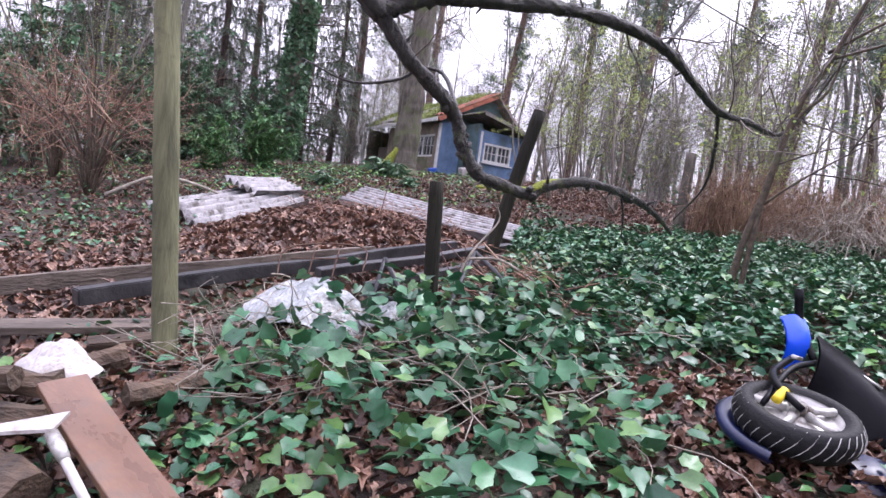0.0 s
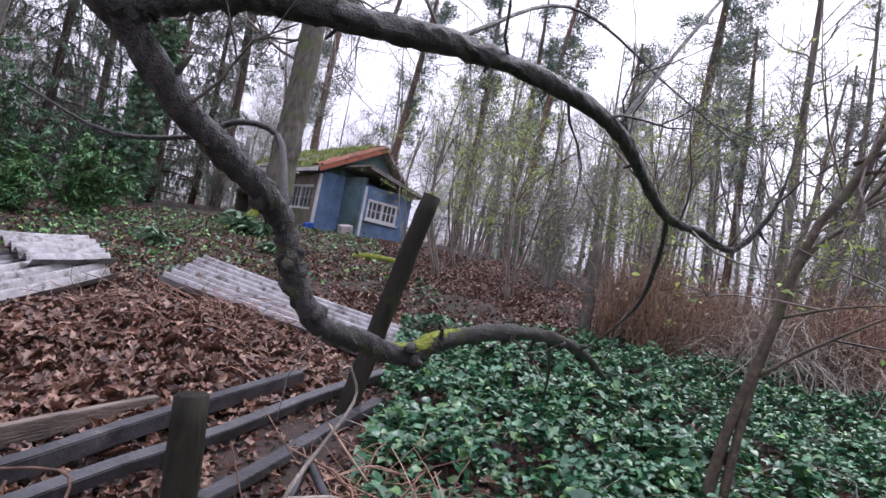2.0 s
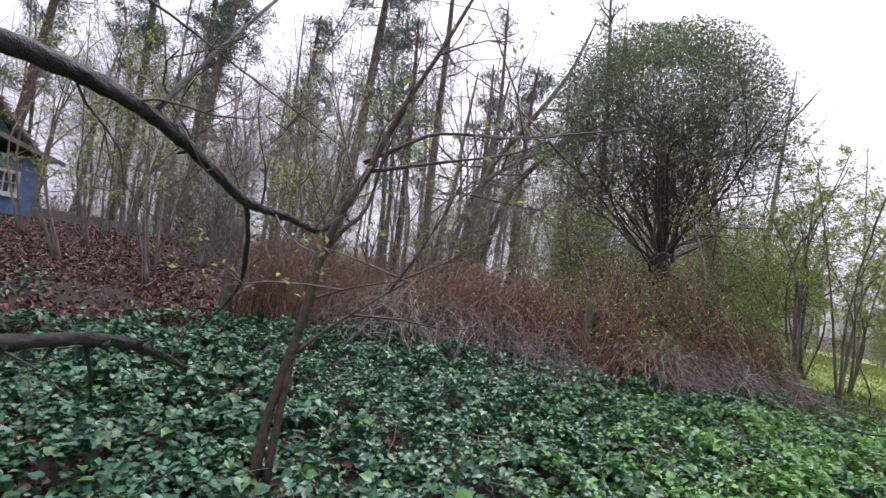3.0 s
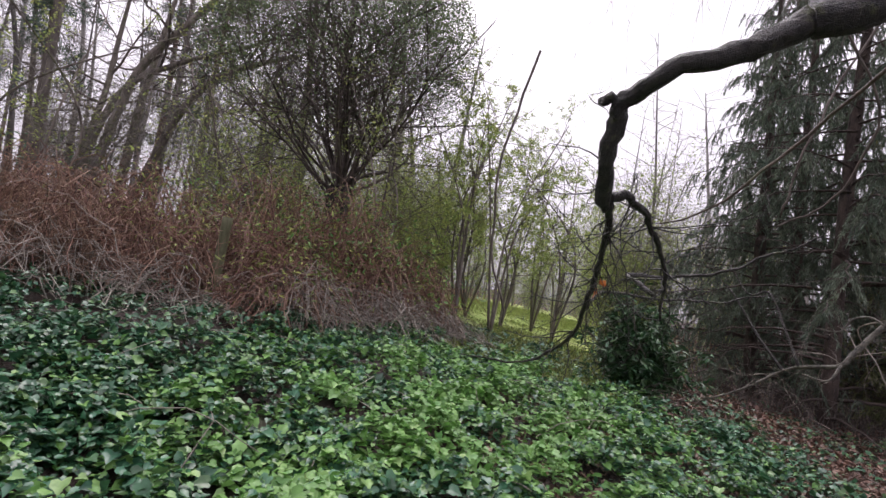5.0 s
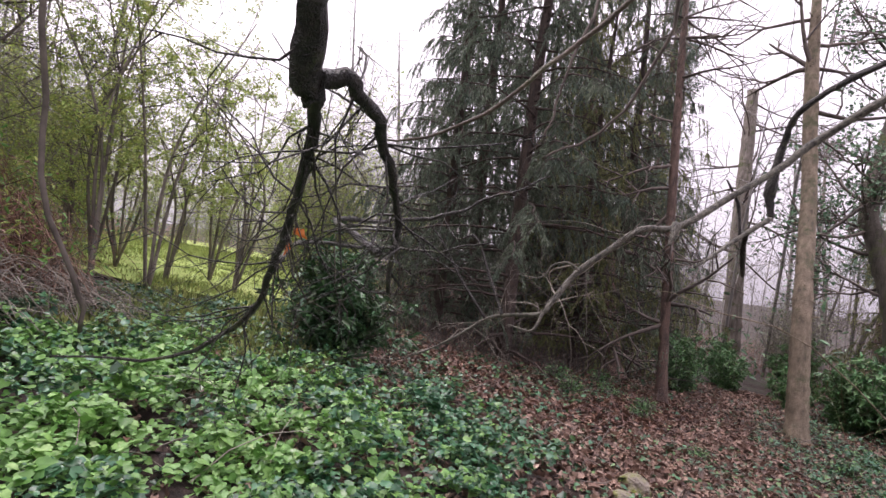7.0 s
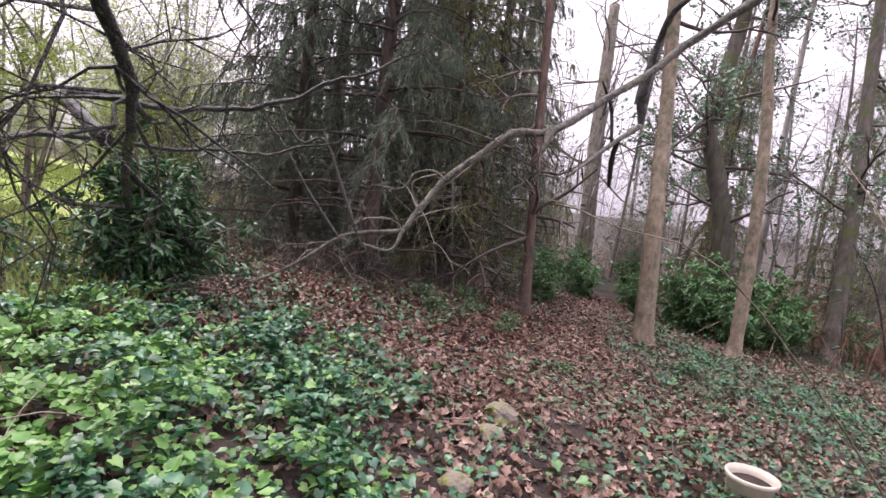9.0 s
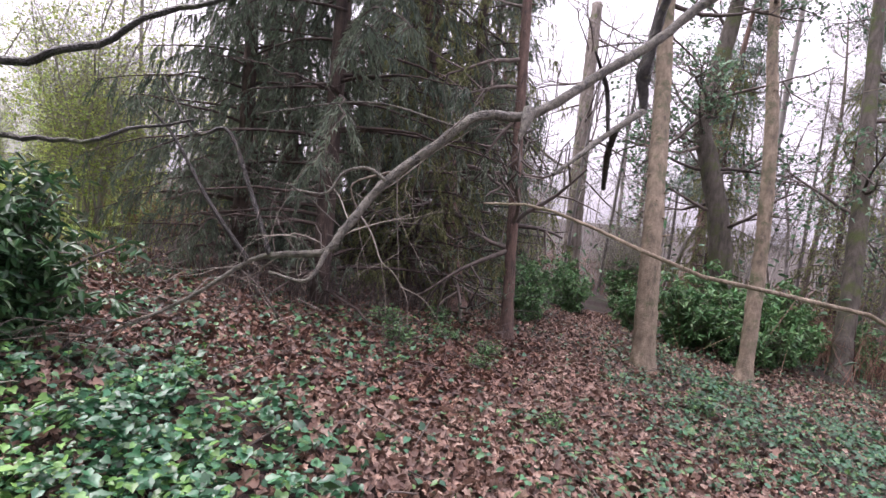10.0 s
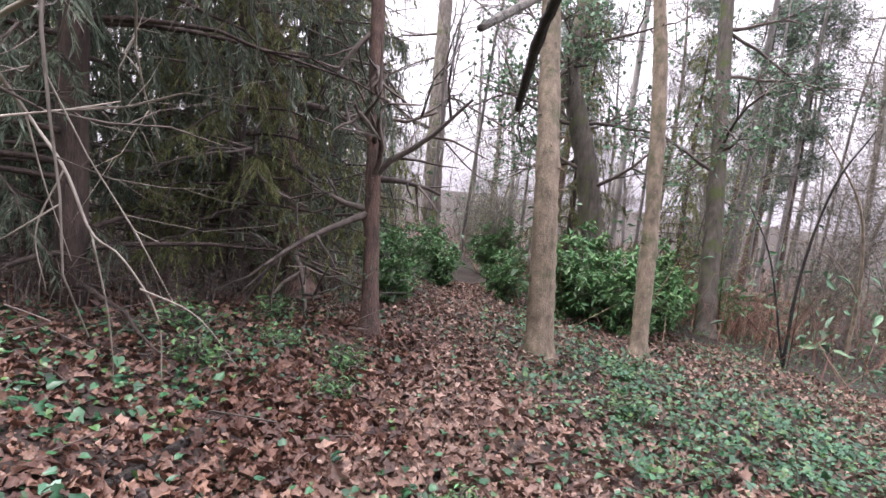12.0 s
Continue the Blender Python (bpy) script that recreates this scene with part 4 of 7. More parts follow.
def scrub(name, label, x0, line, n, h, material, depth, leaves=None, stiff=1.0):
    """A thicket of arching canes behind a line on the ground."""
    g, tops = Geo(), []
    for _ in range(n):
        k = rng.uniform(0, len(line) - 1.001)
        i = int(k)
        b = line[i] + (line[i + 1] - line[i]) * (k - i)
        nrm = np.array([line[i + 1][1] - line[i][1], -(line[i + 1][0] - line[i][0])])
        nrm = -nrm / np.linalg.norm(nrm)
        o = b + nrm * depth * rng.uniform(0, 1) ** 1.4
        hh = h * rng.uniform(0.4, 1.05) * (1 + 0.25 * float(noise2(o[0], o[1], 1.3)))
        w = rng.uniform(0, 6.28)
        bend = stiff * rng.uniform(0.2, 1.5) * hh * (1 if rng.uniform() < 0.65 else 0.3)
        u = np.linspace(0, 1, 6)
        p = np.stack([o[0] + np.cos(w) * bend * u ** 2, o[1] + np.sin(w) * bend * u ** 2,
                      ground_z(*o) + hh * (u * 1.3 - (0.3 + 0.7 * stiff) * rng.uniform(0.1, 1.1) * u ** 3)], -1) + rng.normal(0, 0.05, (6, 3)) * u[:, None]
        g.tube(p, [rng.uniform(0.004, 0.008), 0.002], 3, cap=False)
        tops.append(p[rng.integers(2, 6)])
    t = thing(name, (float(line[0][0]), float(line[0][1]), float(ground_z(*line[0]))), label, "thicket", kind="stuff")
    part("cane_tangle", Geo().add(np.vstack(g.v) - np.array(t.location), np.vstack(g.f)), material, t)
    if leaves:
        m, cnt, size, share = leaves
        q = np.array(tops)
        q = q[q[:, 0] > share]
        q = q[rng.integers(0, len(q), cnt)] + rng.normal(0, 0.12, (cnt, 3)) - np.array(t.location)
        part("foliage", Geo().scatter(*OVAL, q, turns(cnt, 0.9, size)), m, t)


def bramble_mound(name, label, spots, n, material, leaves=()):
    """Long canes that arch up and over and root again, heaped into a mound; spots: x, y, radius, height."""
    x, y = spots[0][:2]
    t = thing(name, (x, y, float(ground_z(x, y))), label, "thicket", kind="stuff")
    o = np.array(t.location)
    g, top = Geo(), []
    u = np.linspace(0, 1, 9)
    for _ in range(n):
        sx, sy, sr, sh = spots[rng.integers(0, len(spots))]
        a, q, w = rng.uniform(0, 6.28), math.sqrt(rng.uniform()), rng.uniform(0, 6.28)
        c = np.array([sx + sr * q * math.cos(a), sy + sr * q * math.sin(a)])
        ln = rng.uniform(0.5, 1.5)
        apex = sh * (1.05 - 0.55 * q * q) * rng.uniform(0.45, 1.1) * (1 + 0.2 * float(noise2(c[0], c[1], 2.0)))
        px_, py_ = c[0] + math.cos(w) * ln * (u - 0.4), c[1] + math.sin(w) * ln * (u - 0.4)
        p = np.stack([px_, py_, ground_z(px_, py_) + apex * np.sin(np.pi * np.minimum(u * rng.uniform(0.7, 1.02) + 0.02, 1.0)) ** 0.7], -1) + rng.normal(0, 0.035, (9, 3))
        if abs((c[0] - 7.8) - (c[1] - 6.0)) < 0.4 and c[1] < 6.1:
            p[:, 2] = ground_z(px_, py_) + 0.35 * (p[:, 2] - ground_z(px_, py_))
        g.tube(p - o, [rng.uniform(0.003, 0.008), 0.002], 3, cap=False)
        top.append(p[3:7] - o)
    part("cane_tangle", g, material, t)
    top = np.vstack(top)
    for m, cnt, size, x0 in leaves:
        q = top[top[:, 0] + o[0] > x0]
        q = q[rng.integers(0, len(q), cnt)] + rng.normal(0, 0.09, (cnt, 3)) + (0, 0, 0.05)
        part("foliage", Geo().scatter(*OVAL, q, turns(cnt, 0.9, size)), m, t)


MOUND = [(8.0, 6.9, 1.0, 1.25), (8.9, 6.0, 0.95, 1.5), (9.6, 5.3, 0.8, 1.55), (10.2, 4.8, 0.7, 1.2), (8.4, 5.6, 0.7, 0.9), (7.2, 7.6, 1.1, 1.2), (9.8, 6.6, 1.3, 1.5), (10.6, 5.6, 1.0, 1.2)]
scrub("dead_stalk_thicket", "stand of upright tan dead stalks at the wood's edge", 0, STRAW_LINE, 3000, 1.05, M["straw"], 3.0, (M["litter"], 2500, (0.03, 0.06), 0.0), 0.35)
scrub("reed_litter", "broken brown stalks lying among the upright ones", 0, STRAW_LINE, 900, 0.7, M["cane"], 2.5)
bramble_mound("bramble_thicket", "heaped tangle of arching reddish bramble canes with new leaves", MOUND, 3600, M["cane"], ((M["young"], 3200, (0.045, 0.085), 8.3), (M["bud"], 4200, (0.04, 0.08), 7.4), (M["litter"], 3600, (0.03, 0.065), 0)))
bramble_mound("bramble_edge", "pale dead bramble stems spilling over the ivy", [(5.6, 7.7, 0.8, 0.8), (6.6, 6.9, 0.7, 0.8), (7.5, 6.1, 0.6, 0.6), (8.3, 5.1, 0.5, 0.7), (9.2, 4.5, 0.5, 0.6), (10.2, 4.1, 0.5, 0.5)], 850, M["twig_pale"])
scrub("dead_undergrowth", "brown dead stalks under the trees", 0, np.array([(12.5, -0.2), (12.9, -2.2), (13.4, -3.6), (14.4, -5.0)]), 1100, 0.6, M["twig"], 2.5)
scrub("brown_scrub", "pale brown scrub beyond the ivy slope", 0, np.array([(10.5, -15), (13, -15.5), (16, -16)]), 900, 1.5, M["cane"], 3.0)


# understorey behind the thickets, round the meadow and behind the cottage
hz = [hazel(4.6, 1.7, 10, 1500, M["olive"]), hazel(6.2, 2.0, 12, 2600, M["bud"]), hazel(3.4, 1.6, 11, 1200, M["olive"]), hazel(4.8, 1.9, 8, 8000, M["bud"])]
for k, (x, y) in enumerate([(4.8, 13.2), (7.6, 13.4), (9.2, 10.2), (13.2, 10.2), (14.8, 9.4), (16.2, 11), (17.8, 9.8), (20, 10.5),
                            (4.2, 17.5), (6.4, 17.2), (8.6, 16), (13.5, 16), (16.5, 14.5), (19, 14), (22.5, 12), (25, 11), (28, 12.5), (31, 11.5), (35, 13), (14.6, 6.6), (16.4, 7.4), (18.6, 7.2), (21.5, 8.6),
                            (18.5, 1.6), (20.5, 2.2), (22.5, 1.0), (24.5, 2.4), (27.5, 2.0), (30.5, 3.2), (34, 2.5), (38, 4.0), (39, 7), (40, 9.5), (37, 11), (42, 6), (44, 8.5), (23, -1.5), (26, -2),
                            (-4.6, 24.5), (-3.5, 28), (0.5, 29), (4.5, 27), (7, 24.5), (6.6, 21), (9.5, 20), (-10, 24), (-14, 17), (-14.5, 13), (-9.5, 15), (-7, 20.5), (-11.5, 12.5), (-9.5, 18.5), (18, -12.5), (20.5, -10.5), (17, -15.5), (13.2, -16.5), (11, -18), (20, -15), (23.5, -12), (9, -16.5), (15, -20), (24, -18)]):
    put(hz[3 if x > 12 and -3 < y < 13 else (k * 7 + k // 3) % 3], x, y, rng.uniform(0, 360), rng.uniform(0.75, 1.2), 0.05)
for p_ in hz:
    drop(p_)


# ---- the yard ----
def post(name, label, a, b, r, material, cap=None):
    base = np.array(b, float)
    t = thing(name, tuple(base), label, "post")
    v = np.array(a, float) - base
    u = np.linspace(-0.12, 1, 14)[:, None]
    part("shaft", Geo().tube(v * u, [r * 1.05, r], 14, 0.03), material, t, smooth=True)
    if cap:
        part("cap", Geo().tube(np.array([v * 0.985, v * 1.012]), [r * 1.04, r * 1.02], 14), cap, t, "faded blue plastic cap")
    return t


post("wooden_post", "tall round mossy green fence post", (-1.67, 3.02, 2.75), (-1.33, 2.78, 0.4), 0.06, M["post"])
post("wooden_post", "short weathered round post in the ivy", (-0.10, 3.56, 1.61), (-0.03, 3.52, 0.72), 0.047, M["post_dark"])
post("wooden_post", "dark leaning round post with a sawn top", (0.83, 6.01, 2.60), (0.50, 5.92, 0.95), 0.07, M["post_dark"])
post("bramble_post", "old slanting post among the brambles", (7.79, 5.94, 2.43), (7.80, 6.0, 1.42), 0.055, M["post"])
post("grey_post", "grey round post at the edge of the thicket", (3.95, 9.4, 2.9), (3.85, 9.2, 1.45), 0.085, M["bark_old"])


def arching_tree():
    """The old fruit tree whose limbs arch low over the yard."""
    base = np.array([-2.7, 0.7, float(ground_z(-2.7, 0.7))])
    t = thing("arching_tree", tuple(base), "old crooked fruit tree with low arching dark limbs", "tree")

    def L(name, pts, radii, n, sides=10, rough=0.07, material=None):
        r = np.interp(np.linspace(0, 1, n), np.linspace(0, 1, len(radii)), radii)
        lump = np.convolve(rng.normal(0, 1, n + 2), np.ones(3) / 3, "valid")
        r = 0.8 * r * (1 + 0.09 * lump)
        return part(name, Geo().tube(smooth_path(np.array(pts) - base, n), r, sides, rough), material or M["bark_dark"], t)

    L("trunk", [(-2.7, 0.7, base[2] - 0.1), (-2.66, 0.9, 1.6), (-2.3, 1.7, 2.9), (-1.6, 3.0, 3.35), (-0.92, 3.85, 2.95), (-0.65, 3.99, 2.72)], [0.2, 0.16, 0.12, 0.095], 30, 12)
    low = [(-0.65, 3.99, 2.72), (-0.44, 4.09, 2.48), (-0.20, 4.23, 2.30), (-0.04, 4.38, 2.15), (0.05, 4.39, 1.93), (0.20, 4.39, 1.74), (0.41, 4.44, 1.69), (0.62, 4.48, 1.65), (0.77, 4.51, 1.74),
           (1.11, 4.64, 1.82), (1.62, 5.11, 1.79), (1.98, 5.39, 1.68), (2.31, 5.69, 1.51)]
    limb = L("lower_limb", low, [0.075, 0.068, 0.066, 0.062, 0.06, 0.055, 0.05, 0.04, 0.022], 130, 14, 0.11)
    up = [(-0.65, 3.99, 2.72), (-0.53, 4.02, 2.83), (-0.26, 4.10, 2.95), (0.11, 4.22, 3.01), (0.58, 4.44, 3.11), (1.12, 4.65, 3.14), (1.65, 4.88, 3.06), (2.13, 5.31, 2.92), (2.52, 5.59, 2.77),
          (2.92, 5.72, 2.73), (3.33, 5.85, 2.69), (3.59, 5.81, 3.06), (3.8, 5.9, 3.6)]
    L("upper_limb", up, [0.085, 0.08, 0.072, 0.06, 0.05, 0.04, 0.028, 0.01], 130, 14, 0.11)
    L("hanging_branch", [(2.52, 5.59, 2.77), (2.70, 5.90, 2.46), (2.84, 6.32, 2.07), (2.70, 6.65, 1.68)], [0.03, 0.024, 0.01], 22, 7)
    L("shoot", [(1.65, 4.88, 3.08), (1.99, 5.07, 3.61), (2.48, 5.30, 4.33)], [0.022, 0.012], 14, 6)
    L("shoot", [(-0.04, 4.38, 2.20), (-0.20, 4.97, 2.60), (-0.42, 4.98, 2.63), (-0.61, 5.00, 2.51), (-1.03, 5.03, 2.44), (-1.5, 5.1, 2.6)], [0.026, 0.012], 20, 6)
    L("shoot", [(1.55, 5.07, 1.78), (1.61, 5.12, 1.60), (1.66, 5.23, 1.41)], [0.018, 0.009], 8, 6)
    L("shoot", [(0.5, 4.4, 3.1), (1.3, 5.0, 3.75), (2.4, 5.6, 3.7), (3.6, 6.0, 3.45)], [0.018, 0.005], 20, 5)
    # gnarls and moss on the lower limb
    p = smooth_path(np.array(low) - base, 70)
    for k, s in ((21, 0.10), (23, 0.085), (28, 0.075), (14, 0.08), (9, 0.07), (41, 0.07), (52, 0.06), (58, 0.055)):
        g = Geo()
        for _ in range(5):
            q = p[k] + rng.normal(0, 0.022, 3)
            w = rng.normal(size=3)
            w /= np.linalg.norm(w)
            g.tube(np.array([q - w * s * 0.6, q, q + w * s * 0.6]), [s * 0.2, s * 0.46, s * 0.16], 7, 0.15)
        part("gnarl", g, M["bark_dark"], limb)
    g = Geo()
    g.tube(p[36:50] + np.array([0, 0, 0.018]), [0.016, 0.04, 0.045, 0.04, 0.016], 8, 0.1)
    part("moss", g, M["moss"], limb, "yellow green moss")
    # snapped side spurs
    for k in (4, 11, 17, 25, 32, 38, 46, 55, 61):
        for line in (p, smooth_path(np.array(up) - base, 70)):
            w = rng.normal(size=3)
            w /= np.linalg.norm(w)
            e = line[k] + w * rng.uniform(0.07, 0.16)
            part("spur", Geo().tube(np.array([line[k], (line[k] + e) / 2 + rng.normal(0, 0.008, 3), e]), [0.022, 0.013, 0.007], 6, 0.1), M["bark_dark"], t)
    # fine twigs
    gb, tips = Geo(), []
    o = dict(levels=2, shoots=[3, 3], wander=0.22, rise=0.06)
    pu = smooth_path(np.array(up) - base, 70)
    for k in (8, 13, 16, 19, 22, 26, 30, 33, 36, 39, 41, 44, 46, 48, 50, 52, 54, 56, 58, 60, 62, 64, 66, 68, 69):
        w = rng.normal(size=3) + (0, 0, 0.9)
        branch_out(gb, tips, pu[k], w / np.linalg.norm(w), rng.uniform(0.5, 1.1), 0.01, 0, o)
    for k in (6, 30, 52, 60, 66):
        w = rng.normal(size=3) + (0.2, 0, -0.2)
        branch_out(gb, tips, p[k], w / np.linalg.norm(w), rng.uniform(0.3, 0.6), 0.008, 1, o)
    part("twig_growth", gb, M["twig"], t)


arching_tree()


def sapling(name, label, x, y, stems, opts, buds=0, bark="bark_dark"):
    z = float(ground_z(x, y))
    t = thing(name, (x, y, z), label, "sapling")
    gb, tips = Geo(), []
    for pts, r in stems:
        p = smooth_path(np.array(pts) - (x, y, z), 16)
        part("stem", Geo().tube(p, [r, r * 0.3], 7, 0.08), M[bark], t)
        for _ in range(opts["n"]):
            k = rng.integers(5, 16)
            w = rng.normal(size=3) * (1, 1, 0.5) + (0, 0, 0.35)
            branch_out(gb, tips, p[k], w / np.linalg.norm(w), rng.uniform(0.4, 1.1), 0.008, 1, dict(levels=2, shoots=[3, 4], wander=0.15, rise=0.03))
    if tips:
        part("twig_growth", gb, M["twig"], t)
    if buds:
        tips = np.array(tips)
        q = tips[rng.integers(0, len(tips), buds)] + rng.normal(0, 0.03, (buds, 3))
        part("bud_growth", Geo().scatter(*TINY, q, turns(buds, 1.0, (0.025, 0.055))), M["bud"], t)


sapling("sapling", "crooked brown sapling with long slanting shoots in the ivy", 2.44, 4.65,
        [([(2.44, 4.65, 0.93), (2.46, 4.59, 1.5), (2.52, 4.49, 1.99), (2.57, 4.39, 2.57), (2.68, 4.26, 2.93), (2.76, 4.16, 3.28), (2.88, 4.02, 3.65), (3.05, 3.85, 4.2)], 0.034),
         ([(2.5, 4.6, 0.93), (2.51, 4.53, 1.72), (2.55, 4.46, 2.27), (2.61, 4.38, 2.55), (2.74, 4.3, 2.75), (2.82, 4.3, 3.2)], 0.024),
         ([(2.66, 4.28, 3.0), (2.83, 4.11, 3.14), (2.97, 3.98, 3.23), (3.27, 3.72, 3.26), (3.51, 3.49, 3.32), (3.82, 3.21, 3.41)], 0.014),
         ([(2.68, 4.26, 2.95), (2.99, 3.98, 3.06), (3.28, 3.71, 3.16), (3.44, 3.56, 3.27)], 0.012),
         ([(2.52, 4.5, 1.84), (2.68, 4.34, 2.05), (2.95, 4.08, 2.34)], 0.013), ([(2.53, 4.48, 2.15), (2.71, 4.3, 2.26), (2.9, 4.13, 2.33)], 0.009)], dict(n=3), 220, "branch_bark")
for x, y in ((2.2, 12.5), (2.8, 14), (1.9, 15.5), (3.4, 16), (3.2, 11.0), (12.3, 3.9), (13.0, 5.2), (14.2, 4.9), (15.0, 3.6), (16.5, 5.6), (17.0, 3.4), (15.5, 6.6), (13.8, 3.0), (4.6, 9.4), (6.5, 9.0), (9.2, 7.0), (5.5, 11), (3.4, 11.5), (8, 9.5), (10.5, 5.6), (12.6, 4.7), (13.6, 4.0), (11.8, 4.4)):
    h = rng.uniform(2.6, 4.2)
    z = float(ground_z(x, y))
    sapling("sapling", "slim sapling with early spring buds", x, y, [([(x + i * 0.05, y, z), (x + rng.normal(0, 0.2), y + rng.normal(0, 0.2), z + h * 0.5), (x + rng.normal(0, 0.6), y + rng.normal(0, 0.6), z + h)], 0.026)
                                                               for i in range(3)], dict(n=9), 1500 if x < 11 else 5600, "bark")


def corrugated(name, label, corners, waves, amp, group):
    """A wavy sheet between four corners (a to b along the waves, a to d across them)."""
    a, b, c, d = (np.array(q, float) for q in corners)
    base = (a + c) / 2
    nu, nv = 9, waves * 8 + 1
    u, v = np.meshgrid(np.linspace(0, 1, nu), np.linspace(0, 1, nv), indexing="ij")
    p = (a * (1 - u[..., None]) * (1 - v[..., None]) + b * u[..., None] * (1 - v[..., None]) + c * u[..., None] * v[..., None] + d * (1 - u[..., None]) * v[..., None])
    nrm = np.cross(b - a, d - a)
    nrm /= np.linalg.norm(nrm)
    nrm *= np.sign(nrm[2])
    edge = 0.02 * noise2(u * 9, v * 7, 1.0)
    p = p + nrm * (amp * np.cos(v[..., None] * waves * 2 * np.pi)) + (b - a) * ((edge * (u > 0.99)) - edge * (u < 0.01))[..., None] - np.array([0, 0, 0.05]) * (np.sin(u * np.pi))[..., None] * 0.3
    top, low = p - base, p - nrm * 0.008 - base
    k = nu * nv
    i, j = np.meshgrid(np.arange(nu - 1), np.arange(nv - 1), indexing="ij")
    q = [i * nv + j, (i + 1) * nv + j, (i + 1) * nv + j + 1, i * nv + j + 1]
    f = np.concatenate([np.stack([q[0], q[1], q[2]], -1).reshape(-1, 3), np.stack([q[0], q[2], q[3]], -1).reshape(-1, 3)])
    g = Geo().add(np.vstack([top.reshape(-1, 3), low.reshape(-1, 3)]), np.vstack([f, f[:, ::-1] + k]))
    rim = np.concatenate([np.arange(nv), np.arange(nv - 1, k, nv)[1:], np.arange(k - 1, k - nv - 1, -1)[1:], np.arange(k - nv, -1, -nv)[1:]])
    for m_, n_ in zip(rim[:-1], rim[1:]):
        g.f.append(np.array([[m_, n_, n_ + k], [m_, n_ + k, m_ + k]]))
    ob = part(name, g, M["sheet"])
    ob.location = base
    tagged(ob, label, "roofing sheet", group)
    return ob


corrugated("roofing_sheet", "grey fibre cement corrugated sheet lying on the leaf heap", [(-3.22, 7.25, 0.7), (-2.46, 9.89, 1.17), (-3.05, 10.3, 1.34), (-3.9, 7.9, 0.87)], 4, 0.06, "loose roofing sheets")
corrugated("roofing_sheet", "grey fibre cement corrugated sheet slid behind another", [(-3.2, 9.3, 1.22), (-2.6, 10.1, 1.34), (-3.5, 11.4, 1.5), (-4.3, 10.5, 1.39)], 5, 0.055, "loose roofing sheets")
corrugated("roofing_sheet", "mossy corrugated sheet under the heap of sheets", [(-3.95, 7.9, 0.78), (-3.3, 9.9, 1.1), (-4.0, 10.6, 1.2), (-4.7, 8.6, 0.82)], 4, 0.055, "loose roofing sheets")
corrugated("roofing_sheet", "long pale grey corrugated sheet sloping to the ground", [(-1.84, 9.38, 1.28), (0.92, 7.25, 1.08), (1.3, 8.35, 1.25), (-1.67, 10.74, 1.56)], 7, 0.06, "loose roofing sheets")


def heap(name, label, x, y, rx, ry, h, n, material, leaf, size):
    """A low mound of loose leaves."""
    a, r = rng.uniform(0, 6.28, n), np.sqrt(rng.uniform(0, 1, n))
    px_, py_ = x + rx * r * np.cos(a), y + ry * r * np.sin(a)
    z = ground_z(px_, py_) + h * np.clip(1 - r ** 2, 0, 1) * (0.75 + 0.4 * noise2(px_, py_, 3.0)) + rng.uniform(0, 0.04, n)
    g = Geo().scatter(*leaf, np.stack([px_, py_, z], -1), turns(n, 0.6, size))
    k = 24
    rr, aa = np.meshgrid(np.linspace(0, 1, 10), np.linspace(0, 2 * np.pi, k, endpoint=False), indexing="ij")
    hx, hy = x + rx * rr * np.cos(aa), y + ry * rr * np.sin(aa)
    hz = ground_z(hx, hy) + h * (1 - rr ** 2) * (0.75 + 0.4 * noise2(hx, hy, 3.0)) - 0.03
    i, j = np.meshgrid(np.arange(9), np.arange(k), indexing="ij")
    q = [i * k + j, (i + 1) * k + j, (i + 1) * k + (j + 1) % k, i * k + (j + 1) % k]
    g.add(np.stack([hx, hy, hz], -1).reshape(-1, 3), np.concatenate([np.stack([q[0], q[1], q[2]], -1).reshape(-1, 3), np.stack([q[0], q[2], q[3]], -1).reshape(-1, 3)]))
    tagged(part(name, g, material), label, "heap", kind="stuff")


heap("leaf_heap", "broad heap of wet brown leaves and roots", -1.45, 7.3, 1.9, 2.0, 0.36, 9000, M["litter_wet_shaded"], DRY, (0.05, 0.11))


def plank(name, label, a, b, w, h, material, group="", twist=0.0, category="beam"):
    """A squared timber from a to b with softened, slightly uneven edges."""
    a, b = np.array(a, float), np.array(b, float)
    c, d = (a + b) / 2, b - a
    ln = np.linalg.norm(d)
    q = Vector(d).to_track_quat("X", "Z")
    bm = bmesh.new()
    bmesh.ops.create_cube(bm, size=1)
    bmesh.ops.scale(bm, vec=(ln, w, h), verts=bm.verts)
    bmesh.ops.subdivide_edges(bm, edges=[e for e in bm.edges if abs(e.verts[0].co.x - e.verts[1].co.x) > ln / 2], cuts=9)
    for v in bm.verts:
        v.co.y += 0.006 * math.sin(v.co.x * 5 + c[0])
        v.co.z += 0.008 * math.sin(v.co.x * 3 + c[1])
    bmesh.ops.bevel(bm, geom=[e for e in bm.edges if e.is_manifold and e.calc_face_angle(0) > 0.8], offset=min(w, h) * 0.08, segments=2, affect="EDGES")
    me = bpy.data.meshes.new(name)
    bm.to_mesh(me)
    bm.free()
    me.materials.append(material)
    ob = new(name, me)
    ob.matrix_world = Matrix.Translation(c) @ q.to_matrix().to_4x4() @ pose(0, 0, 0, twist, 0, 0)
    return tagged(ob, label, category, group)


